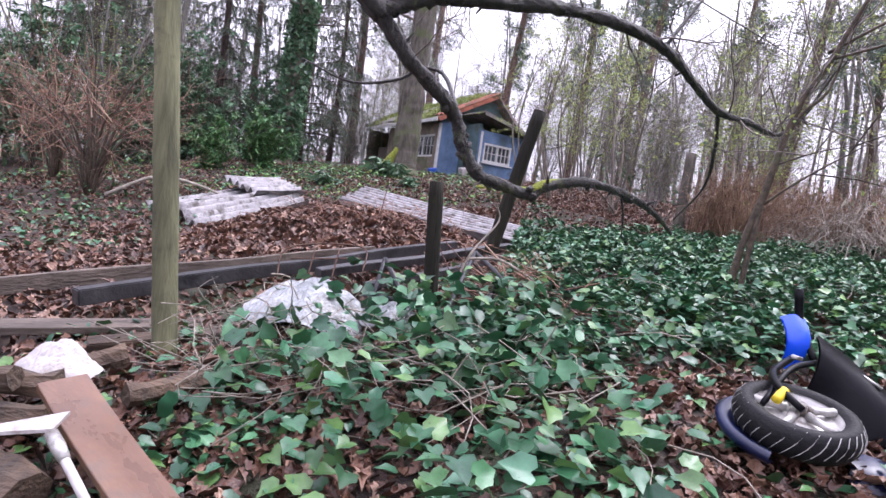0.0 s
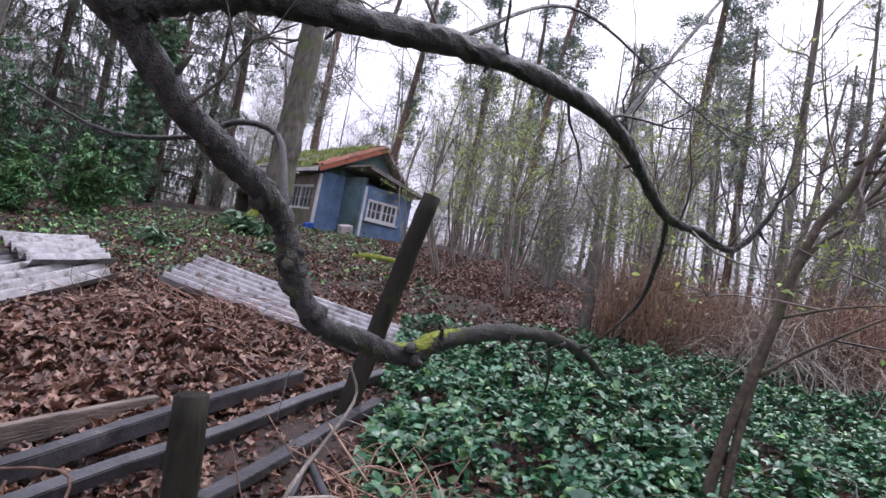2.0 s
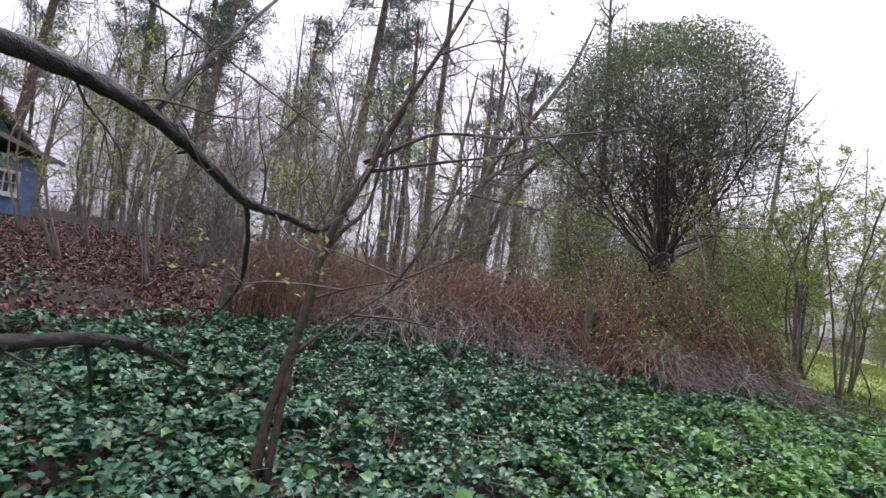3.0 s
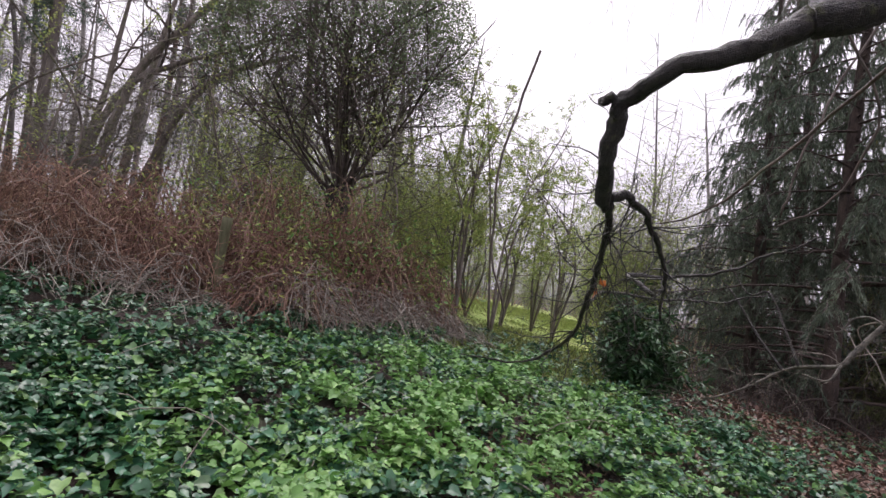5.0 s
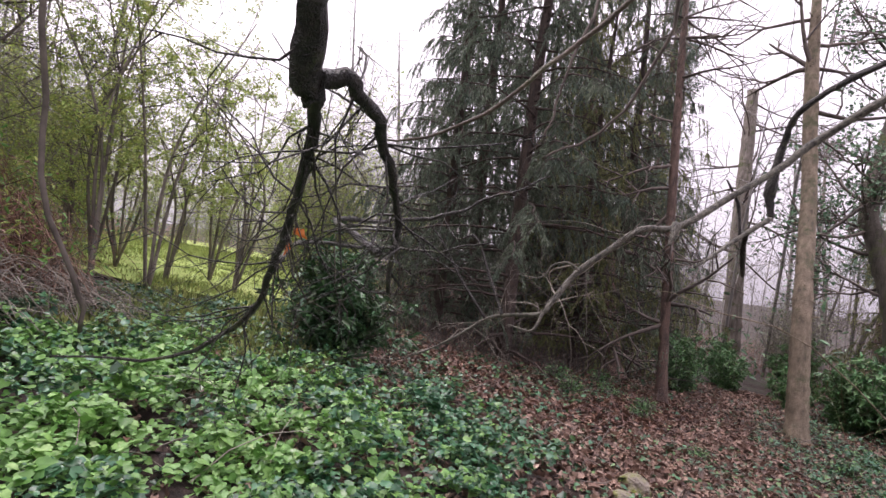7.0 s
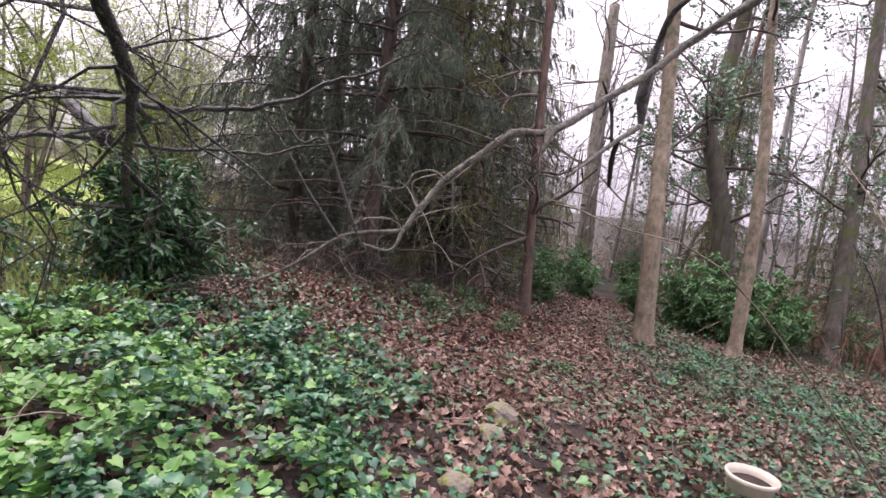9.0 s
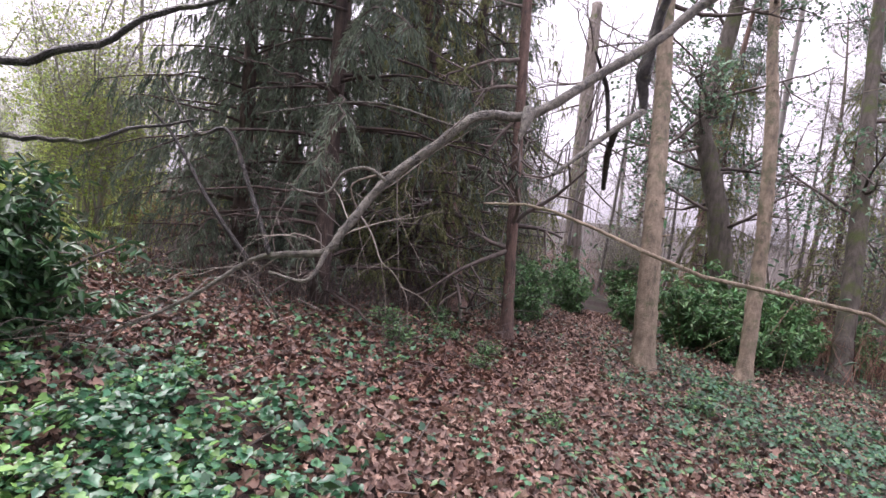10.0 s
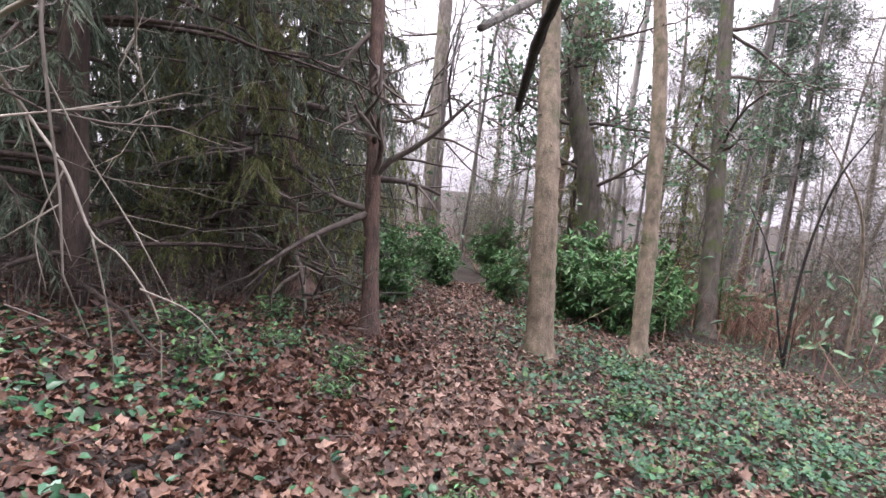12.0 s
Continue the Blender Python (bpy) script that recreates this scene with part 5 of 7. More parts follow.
plank("beam", "long black plastic lumber beam lying across the yard", (-2.1, 3.2, 0.64), (0.14, 6.5, 1.02), 0.09, 0.1, M["beam"], "dark beams")
plank("beam", "grooved black beam beside the leaf heap", (-0.95, 4.3, 0.8), (0.84, 6.8, 1.08), 0.08, 0.07, M["beam"], "dark beams", 8)
plank("beam", "flat dark beam half under the rubbish", (-0.5, 4.0, 0.8), (0.75, 6.1, 1.0), 0.1, 0.05, M["beam"], "dark beams", -6)
plank("plank", "grey weathered plank edging the leaves", (-2.9, 3.6, 0.52), (-0.7, 5.75, 0.88), 0.06, 0.12, M["plank"], "loose planks", 0, "plank")
plank("plank", "short grey plank in the leaves", (-2.4, 2.75, 0.5), (-1.3, 3.35, 0.56), 0.16, 0.04, M["plank"], "loose planks", 5, "plank")
plank("plank", "brown plank leaning under the tall post", (-1.72, 2.75, 0.5), (-1.2, 3.1, 0.56), 0.1, 0.08, M["log"], "loose planks", 12, "plank")
plank("board", "wet reddish brown board propped on the wood pile", (-1.33, 2.0, 0.63), (-0.56, 1.42, 0.42), 0.16, 0.028, M["board"], "", 4, "board")


def log(label, a, b, r):
    a, b = np.array(a, float), np.array(b, float)
    ob = part("split_log", Geo().tube(smooth_path([a - a, (b - a) / 2 + rng.normal(0, 0.01, 3), b - a], 8), [r, r * 0.92, r], 7, 0.12), M["log"], smooth=False)
    ob.location = a
    tagged(ob, label, "log", "rotting log pile")


log("rotting split log with a pale end", (-1.95, 2.15, 0.52), (-1.42, 2.12, 0.56), 0.055)
log("dark rotting log on the ground", (-1.85, 1.98, 0.46), (-1.38, 2.02, 0.47), 0.06)
log("brown rotting log beside the board", (-1.5, 2.0, 0.62), (-1.95, 1.95, 0.6), 0.045)
log("wet black log under the squeegee", (-1.55, 1.75, 0.42), (-1.15, 1.62, 0.42), 0.08)
log("dark log on edge behind the white bag", (-1.45, 2.32, 0.58), (-1.33, 2.42, 0.62), 0.05)
log("red brown split log by the post", (-1.2, 2.2, 0.52), (-0.98, 2.45, 0.55), 0.05)


def crumple(name, label, c, rx, ry, h, material, category):
    """A creased sheet of plastic lying in folds."""
    n = 34
    u, v = np.meshgrid(np.linspace(-1, 1, n), np.linspace(-1, 1, n), indexing="ij")
    r = np.sqrt(u * u + v * v)
    x, y = rx * u * (1 - 0.2 * v * v), ry * v * (1 - 0.2 * u * u)
    fold = np.abs(np.sin(3.1 * u + 1.7 * v + np.sin(4 * v))) * 0.5 + np.abs(np.sin(5.3 * v - 2.2 * u)) * 0.35 + 0.25 * rng.uniform(0, 1, (n, n))
    z = h * (np.clip(1.1 - r ** 1.6, -0.25, 1) * 0.65 + 0.35 * fold * np.clip(1.3 - r, 0.1, 1))
    i, j = np.meshgrid(np.arange(n - 1), np.arange(n - 1), indexing="ij")
    q = [i * n + j, (i + 1) * n + j, (i + 1) * n + j + 1, i * n + j + 1]
    f = np.concatenate([np.stack([q[0], q[1], q[2]], -1).reshape(-1, 3), np.stack([q[0], q[2], q[3]], -1).reshape(-1, 3)])
    top = np.stack([x, y, z], -1).reshape(-1, 3)
    ob = part(name, Geo().add(np.vstack([top, top - (0, 0, 0.004)]), np.vstack([f, f[:, ::-1] + n * n])), material, smooth=False)
    ob.location = c
    tagged(ob, label, category)


crumple("white_bag", "crumpled dirty white plastic bag on the logs", (-1.53, 2.28, 0.56), 0.17, 0.13, 0.13, M["white"], "bag")
crumple("plastic_sheet", "crumpled translucent grey plastic sheet on the rubbish heap", (-0.76, 3.45, 0.66), 0.42, 0.36, 0.24, M["film"], "plastic sheet")
crumple("plastic_sheet", "torn grey plastic scrap by the beam", (-0.25, 3.35, 0.72), 0.2, 0.16, 0.12, M["film"], "plastic sheet")


def squeegee():
    """White window squeegee with a grey collar and a long pole."""
    t = thing("window_squeegee", (-1.28, 1.82, 0.6), "white squeegee with a red tip and white pole", "tool")
    o = np.array(t.location)
    a, b = np.array((-1.12, 1.66, 0.61)) - o, np.array((-0.84, 1.5, 0.42)) - o
    part("pole", Geo().tube(np.array([a, b]), [0.014, 0.014], 12), M["white"], t)
    part("collar", Geo().tube(np.array([a, a * 0.85 + b * 0.15, a * 0.72 + b * 0.28]), [0.02, 0.022, 0.017], 12), M["alloy"], t, "grey plastic collar")
    g = Geo()
    p = np.array([(-1.13, 1.68, 0.615), (-1.12, 1.74, 0.65), (-1.33, 1.72, 0.585), (-1.33, 1.69, 0.57)]) - o
    q = p - np.array([0, 0, 0.012])
    g.add(np.vstack([p, q]), [(0, 1, 2), (0, 2, 3), (4, 6, 5), (4, 7, 6), (0, 4, 1), (1, 4, 5), (1, 5, 2), (2, 5, 6), (2, 6, 3), (3, 6, 7), (3, 7, 0), (0, 7, 4)])
    part("head", g, M["white"], t, smooth=False)
    part("tip", Geo().box((0.05, 0.035, 0.03), pose(*(np.array((-1.35, 1.705, 0.575)) - o), 0, 0, 10), 0.008), M["red"], t, "red plastic tip")


squeegee()


def tube_frame(name, label, lines, r, material, category):
    pts = np.vstack([np.array(l, float) for l in lines])
    o = pts.mean(0)
    t = thing(name, tuple(o), label, category)
    for l in lines:
        part("tube", Geo().tube(smooth_path(np.array(l, float) - o, max(2, 6 * (len(l) - 1))), [r, r], 8), material, t)


tube_frame("folding_frame", "black steel tube frame from a broken chair in the ivy", [[(-0.43, 3.65, 0.72), (-0.40, 3.95, 1.03)], [(-0.40, 3.95, 1.03), (-0.12, 3.55, 0.70)], [(-0.43, 3.72, 0.8), (-0.2, 3.62, 0.8)]], 0.018, M["steel_dark"], "metal frame")
tube_frame("folding_frame", "black steel tubes leaning on the twig heap", [[(0.05, 3.5, 0.72), (0.27, 4.5, 1.12)], [(0.27, 4.5, 1.12), (0.46, 4.0, 0.98), (0.5, 3.7, 0.75)], [(0.46, 4.05, 1.0), (0.3, 3.65, 0.78)]], 0.02, M["steel_dark"], "metal frame")
tube_frame("wire_basket", "rusty bent wire basket frame on the plastic", [[(-1.15, 3.9, 0.78), (-1.13, 4.1, 1.0), (-0.62, 4.25, 1.06), (-0.55, 3.95, 0.9)], [(-1.1, 4.05, 0.92), (-0.6, 4.18, 0.98)], [(-0.95, 4.0, 0.8), (-0.95, 4.13, 1.02)], [(-0.78, 4.0, 0.8), (-0.78, 4.2, 1.03)]], 0.006, M["rust"], "basket")


def twig_heap(name, label, x, y, rx, ry, h, n, material, r=0.008):
    g = Geo()
    for _ in range(n):
        a, q = rng.uniform(0, 6.28), np.sqrt(rng.uniform(0, 1))
        c = np.array([x + rx * q * np.cos(a), y + ry * q * np.sin(a), 0])
        c[2] = ground_z(c[0], c[1]) + h * (1 - q * q) * rng.uniform(0.3, 1) + 0.04
        w = rng.uniform(0, 6.28)
        ln = rng.uniform(0.15, 0.5)
        d = np.array([np.cos(w), np.sin(w), rng.normal(0, 0.35)]) * ln
        p = np.array([c - d, c - d * 0.3 + rng.normal(0, 0.08, 3), c + d * 0.4 + rng.normal(0, 0.08, 3), c + d])
        p[:, 2] = np.maximum(p[:, 2], ground_z(p[:, 0], p[:, 1]) + 0.01)
        g.tube(smooth_path(p, 8), [r * rng.uniform(0.4, 1.1), r * 0.3], 4, cap=False)
    tagged(part(name, g, material), label, "twigs", kind="stuff")


twig_heap("twig_heap", "tangled heap of dead brown twigs at the post", 0.62, 4.3, 0.45, 0.6, 0.26, 90, M["cane"], 0.007)
twig_heap("root_tangle", "pale dead ivy stems tangled over the rubbish", -0.8, 2.7, 0.5, 0.45, 0.3, 60, M["twig_pale"], 0.0045)
twig_heap("root_tangle", "fine dead roots over the leaf heap", -1.2, 7.7, 1.6, 1.6, 0.42, 260, M["cane"], 0.006)
twig_heap("root_tangle", "dead stems in the ivy by the path", 0.1, 2.6, 0.6, 0.6, 0.2, 50, M["twig_pale"], 0.0045)
twig_heap("fallen_twigs", "thin fallen twigs on the leaf floor", 10.5, -2.5, 3.2, 3.6, 0.03, 150, M["twig"], 0.006)


def driftwood():
    t = thing("dead_branch", (0.25, 4.0, float(ground_z(0.25, 4.0))), "forked dead branch standing out of the twig heap", "branch")
    o = np.array(t.location)
    part("stem", Geo().tube(smooth_path(np.array([(0.1, 4.0, 0.85), (0.22, 4.15, 1.15), (0.42, 4.5, 1.4), (0.38, 4.55, 1.55)]) - o, 16), [0.011, 0.009, 0.005], 8, 0.06), M["bark"], t)
    part("fork", Geo().tube(smooth_path(np.array([(0.2, 4.12, 1.1), (0.45, 4.1, 1.12), (0.75, 3.95, 0.98), (0.8, 3.9, 0.9)]) - o, 14), [0.012, 0.005], 7, 0.06), M["twig_pale"], t)


driftwood()


# ---- scooter ----
def scooter():
    """A motor scooter lying on its side in the ivy, front wheel towards the walk."""
    z = float(ground_z(1.7, 2.4))
    t = thing("scooter", (1.7, 2.4, z), "blue and black motor scooter lying on its side in the ivy", "scooter")
    o = np.array(t.location)
    c = np.array((1.49, 2.18, 0.82)) - o
    ax = Vector((-0.06, -0.19, 0.98)).normalized()
    q = ax.to_track_quat("Z", "Y").to_matrix().to_4x4()
    base = Matrix.Translation(c) @ q

    def lathe(profile, n=48):
        a = np.linspace(0, 2 * np.pi, n, endpoint=False)
        pr = np.array(profile, float)
        v = np.stack([pr[:, :1] * np.cos(a), pr[:, :1] * np.sin(a), np.repeat(pr[:, 1:], n, 1)], -1)
        k = len(pr)
        i, j = np.meshgrid(np.arange(k - 1), np.arange(n), indexing="ij")
        e = (j + 1) % n
        f = np.concatenate([np.stack([i * n + j, i * n + e, (i + 1) * n + e], -1).reshape(-1, 3), np.stack([i * n + j, (i + 1) * n + e, (i + 1) * n + j], -1).reshape(-1, 3)])
        v = v.reshape(-1, 3) @ np.array(base.to_3x3()).T + c
        return v, f

    wheel = part("front_wheel", Geo().add(*lathe([(0.0, 0.035), (0.05, 0.035), (0.055, 0.02), (0.115, 0.012), (0.15, 0.02), (0.158, 0.045), (0.168, 0.045), (0.168, -0.045), (0.15, -0.03), (0.0, -0.03)])), M["alloy"], t)
    part("tyre", Geo().add(*lathe([(0.155, 0.045), (0.168, 0.06), (0.19, 0.066), (0.21, 0.058), (0.226, 0.03), (0.231, 0.0), (0.226, -0.03), (0.21, -0.058), (0.19, -0.066), (0.17, -0.06), (0.155, -0.045)], 64)), M["rubber"], wheel, "black treaded tyre")
    g = Geo()
    for k in range(34):
        a = 2 * math.pi * k / 34
        p = [Vector(((0.206 + 0.0255 * (1 - s * s)) * math.cos(a + 0.17 * s), (0.206 + 0.0255 * (1 - s * s)) * math.sin(a + 0.12 * s), 0.06 * s)) for s in (-0.9, -0.4, 0.1, 0.5, 1.0)]
        g.tube(np.array([(base @ v)[:] for v in p]), [0.0022, 0.0022], 4)
    part("tread", g, M["tread"], wheel, "dusty pale tread grooves")
    g = Geo()
    for k in range(5):
        a = 2 * math.pi * k / 5 + 0.4
        p = [base @ Vector((r * math.cos(a), r * math.sin(a), 0.042 - 0.05 * (r - 0.04))) for r in (0.04, 0.1, 0.156)]
        g.tube(np.array([v[:] for v in p]), [0.02, 0.014, 0.02], 7)
    part("spoke", g, M["alloy"], wheel)
    hub = [base @ Vector((0, 0, h)) for h in (0.02, 0.075)]
    part("hub", Geo().tube(np.array([v[:] for v in hub]), [0.034, 0.026], 14), M["alloy"], wheel, "scratched alloy hub")

    def P(x, y, z_):
        return np.array((x, y, z_)) - o

    part("fork", Geo().tube(smooth_path([P(1.47, 2.12, 0.88), P(1.43, 2.22, 0.93), P(1.52, 2.42, 0.95), P(1.72, 2.62, 0.98)], 12), [0.014, 0.017, 0.016], 9), M["scoot_black"], t)
    part("fork", Geo().tube(smooth_path([P(1.36, 2.2, 0.86), P(1.55, 2.36, 0.98), P(1.76, 2.5, 1.0)], 12), [0.012, 0.014, 0.014], 9), M["scoot_black"], t)
    part("damper", Geo().tube(smooth_path([P(1.39, 2.17, 0.89), P(1.44, 2.2, 0.93)], 6), [0.019, 0.018], 10), M["yellow"], t, "yellow suspension damper")

    def shell(name, material, top, low, label=""):
        """A curved body panel between two edges, with thickness."""
        a, b = smooth_path([P(*v) for v in top], 16), smooth_path([P(*v) for v in low], 16)
        s = np.linspace(0, 1, 9)[:, None, None]
        bulge = np.cross(a[-1] - a[0], b[len(b) // 2] - a[len(a) // 2])
        bulge = bulge / (np.linalg.norm(bulge) + 1e-9) * 0.05
        bulge = bulge * (1 if bulge[2] > 0 else -1)
        v = a[None] * (1 - s) + b[None] * s + bulge * np.sin(s * np.pi)
        n, k = v.shape[:2]
        i, j = np.meshgrid(np.arange(n - 1), np.arange(k - 1), indexing="ij")
        q_ = [i * k + j, (i + 1) * k + j, (i + 1) * k + j + 1, i * k + j + 1]
        f = np.concatenate([np.stack([q_[0], q_[1], q_[2]], -1).reshape(-1, 3), np.stack([q_[0], q_[2], q_[3]], -1).reshape(-1, 3)])
        v = v.reshape(-1, 3)
        inner = v - bulge / 0.05 * 0.012
        part(name, Geo().add(np.vstack([v, inner]), np.vstack([f, f[:, ::-1] + n * k])), material, t, label)

    v, f = lathe([(0.215, -0.055), (0.262, -0.035), (0.285, -0.055), (0.272, -0.085), (0.2, -0.1)], 64)
    mid = v[f].mean(1) - c
    part("front_fender", Geo().add(v, f[mid @ np.array((-0.75, 0.62, 0.15)) > 0.02]), M["scoot_navy"], t, "navy blue mudguard")
    shell("leg_shield", M["scoot_black"], [(1.78, 2.56, 1.12), (1.93, 2.55, 1.04), (2.05, 2.45, 0.93), (2.42, 2.38, 0.73)], [(1.7, 2.45, 0.86), (1.82, 2.39, 0.8), (1.95, 2.28, 0.7), (2.25, 2.16, 0.5)], "black inner leg shield")
    shell("front_cowl", M["scoot_blue"], [(1.77, 2.83, 1.15), (1.84, 2.84, 1.17), (1.9, 2.84, 1.15)], [(1.77, 2.76, 0.9), (1.82, 2.75, 0.9), (1.87, 2.76, 0.93)], "bright blue front cowl")
    shell("side_panel", M["scoot_navy"], [(1.72, 2.18, 0.72), (1.83, 2.13, 0.72), (2.09, 2.07, 0.62)], [(1.6, 2.02, 0.58), (1.73, 1.97, 0.58), (2.02, 1.96, 0.48)], "navy lower side panel")
    shell("seat", M["scoot_black"], [(2.3, 2.62, 0.95), (2.7, 2.5, 0.9), (3.0, 2.4, 0.85)], [(2.3, 2.2, 0.65), (2.7, 2.1, 0.65), (3.0, 2.1, 0.65)])
    part("handlebar", Geo().tube(smooth_path([P(1.86, 2.87, 1.3), P(1.88, 2.84, 1.12), P(1.9, 2.7, 0.95)], 8), [0.022, 0.02, 0.016], 9), M["scoot_black"], t)
    part("trim_strip", Geo().tube(smooth_path([P(1.8, 2.53, 1.07), P(1.92, 2.51, 1.0), P(2.01, 2.42, 0.94)], 8), [0.007, 0.007], 6), M["alloy"], t, "pale trim strip")
    part("bracket", Geo().box((0.06, 0.03, 0.02), pose(*(P(1.7, 2.55, 1.0)), 0, 10, 30), 0.005), M["alloy"], t)
    part("rear_wheel", Geo().add(np.array([(v * 1.0 + (P(2.75, 2.3, 0.75) - c)) for v in lathe([(0.02, 0.03), (0.15, 0.02), (0.17, 0.05), (0.22, 0.05), (0.245, 0.0), (0.22, -0.05), (0.02, -0.04)])[0]]), lathe([(0.02, 0.03), (0.15, 0.02), (0.17, 0.05), (0.22, 0.05), (0.245, 0.0), (0.22, -0.05), (0.02, -0.04)])[1]), M["rubber"], t)


scooter()


# ---- cottage ----
def cottage():
    """A derelict blue cottage: gable end, side with a window, lean-to annex, porch, tiled roof."""
    zb = 2.52
    t = thing("cottage", pose(-0.7, 21.18, zb, 0, 0, 30), "derelict blue cottage with a mossy red tile roof", "house")

    def slab(name, size, at, material, label="", parent=None, turn=(0, 0, 0), bevel=0.0):
        return part(name, Geo().box(size, pose(*at, *turn), bevel), material, parent or t, label, smooth=False)

    def wall_x(x0, x1, y, z1, holes, material, name="wall"):
        """A wall along x at y with openings (x0, x1, z0, z1)."""
        cuts = sorted(holes)
        x = x0
        for a, b, c, d in cuts:
            slab(name, (a - x, 0.12, z1), ((a + x) / 2, y, z1 / 2), material)
            slab(name, (b - a, 0.12, c), ((a + b) / 2, y, c / 2), material)
            slab(name, (b - a, 0.12, z1 - d), ((a + b) / 2, y, (d + z1) / 2), material)
            x = b
        slab(name, (x1 - x, 0.12, z1), ((x + x1) / 2, y, z1 / 2), material)

    def wall_y(y0, y1, x, z1, holes, material):
        y = y0
        for a, b, c, d in sorted(holes):
            slab("wall", (0.12, a - y, z1), (x, (a + y) / 2, z1 / 2), material)
            slab("wall", (0.12, b - a, c), (x, (a + b) / 2, c / 2), material)
            slab("wall", (0.12, b - a, z1 - d), (x, (a + b) / 2, (d + z1) / 2), material)
            y = b
        slab("wall", (0.12, y1 - y, z1), (x, (y + y1) / 2, z1 / 2), material)

    def window(c, w, h, along, cols, rows):
        """A white two-casement window with glazing bars and panes."""
        win = thing("window", Matrix.Identity(4), "white painted casement window with small dark panes", "window")
        del win["category"]
        win.parent = t
        win.matrix_basis = pose(*c, 0, 0, 0 if along == "x" else 90)
        for sx in (-1, 1):
            slab("frame", (0.07, 0.09, h), (sx * (w / 2 - 0.035), -0.02, 0), M["white_paint"], parent=win)
            slab("frame", (w, 0.09, 0.08), (0, -0.022, sx * (h / 2 - 0.04)), M["white_paint"], parent=win)
        slab("mullion", (0.07, 0.1, h), (0, -0.024, 0), M["white_paint"], parent=win)
        for s in (-1, 1):
            for k in range(1, cols):
                slab("glazing_bar", (0.025, 0.05, h - 0.1), (s * (w / 4) + (k / cols - 0.5) * (w / 2 - 0.08), -0.02, 0), M["white_paint"], parent=win)
            for k in range(1, rows):
                slab("glazing_bar", (w / 2 - 0.08, 0.048, 0.025), (s * w / 4, -0.021, (k / rows - 0.5) * (h - 0.1)), M["white_paint"], parent=win)
            p = slab("pane", (w / 2 - 0.08, 0.008, h - 0.1), (s * w / 4, 0.0, 0), M["glass"], parent=win)
            p.visible_shadow = False
        slab("sill", (w + 0.14, 0.16, 0.05), (0, -0.06, -h / 2 - 0.03), M["white_paint"], parent=win)

    wall_x(0.06, 3.3, 0, 2.1, [], M["blue_wall"])
    g = Geo()
    a, b, c = np.array((0.0, -0.06, 2.1)), np.array((3.3, -0.06, 2.1)), np.array((2.15, -0.06, 3.4))
    d = np.array((0, 0.12, 0))
    g.add(np.array([a, b, c, a + d, b + d, c + d]), [(0, 1, 2), (3, 5, 4), (0, 2, 5), (0, 5, 3), (1, 4, 5), (1, 5, 2), (0, 3, 4), (0, 4, 1)])
    part("gable", g, M["teal_wall"], t, "weathered gable boards, darkened as shade under the roof", smooth=False)
    wall_y(-0.06, 4.6, 0, 2.0, [(0.25, 2.15, 0.72, 1.6)], M["brick"])
    wall_y(-0.06, 7.3, 3.3, 2.1, [], M["brick"])
    wall_x(0, 3.3, 7.3, 2.1, [], M["brick"])
    wall_x(0.06, 3.3, 4.6, 2.0, [], M["teal_wall"])
    window((0, 1.2, 1.16), 1.9, 0.88, "y", 3, 2)
    slab("corner_board", (0.09, 0.1, 2.0), (-0.035, -0.085, 1.0), M["white_paint"])
    slab("porch_post", (0.13, 0.13, 2.0), (-0.25, 7.15, 0.95), M["white_paint"])
    slab("porch_post", (0.1, 0.1, 2.0), (0.05, 4.72, 0.95), M["teal_wall"], "faded green porch post")
    slab("porch_screen", (0.06, 1.0, 1.2), (0.12, 5.5, 0.6), M["plank"], "brown boarded porch screen")
    slab("floor", (3.4, 7.4, 0.1), (1.65, 3.62, 0.02), M["dark_in"])
    # annex with its own low roof
    wall_x(0.95, 2.95, -1.4, 1.85, [(1.15, 2.4, 0.72, 1.42)], M["blue_wall"])
    # side walls carry their shade as a darker tone than the front
    wall_y(-1.34, -0.06, 1.01, 2.1, [], M["teal_wall"])
    wall_y(-1.34, -0.06, 2.89, 1.8, [], M["teal_wall"])
    window((1.775, -1.4, 1.07), 1.25, 0.7, "x", 3, 2)
    slab("corner_board", (0.07, 0.06, 1.8), (0.98, -1.49, 0.9), M["white_paint"])
    slab("annex_roof", (2.6, 2.1, 0.06), (2.0, -0.85, 2.17), M["roof_felt"], "sagging grey felt lean-to roof", turn=(0, 12, 0))
    slab("fascia", (2.6, 0.04, 0.12), (2.0, -1.92, 2.12), M["roof_felt"], turn=(0, 12, 0))
    # roof slopes with tiles
    run, rise = 2.5, 1.36
    ang = math.degrees(math.atan2(rise, run))
    ln = math.hypot(run, rise)
    left = slab("roof", (ln, 8.1, 0.07), (2.15 - run / 2, 3.6, 3.46 - rise / 2), M["roof_felt"], "sagging mossy roof", turn=(0, -ang, 0))
    right = slab("roof", (2.0, 8.1, 0.07), (2.15 + 0.75, 3.6, 3.46 - 0.68), M["roof_felt"], "mossy far roof slope", turn=(0, 42, 0))
    bm_tile = Geo()
    u = np.linspace(-1, 1, 7)
    prof = np.stack([0 * u, u * 0.15, 0.03 * np.cos(u * np.pi) + 0.01], -1)
    v = np.vstack([prof + (-0.19, 0, 0.02), prof + (0.19, 0, 0.0), prof + (-0.19, 0, 0.0), prof + (0.19, 0, -0.02)])
    f = []
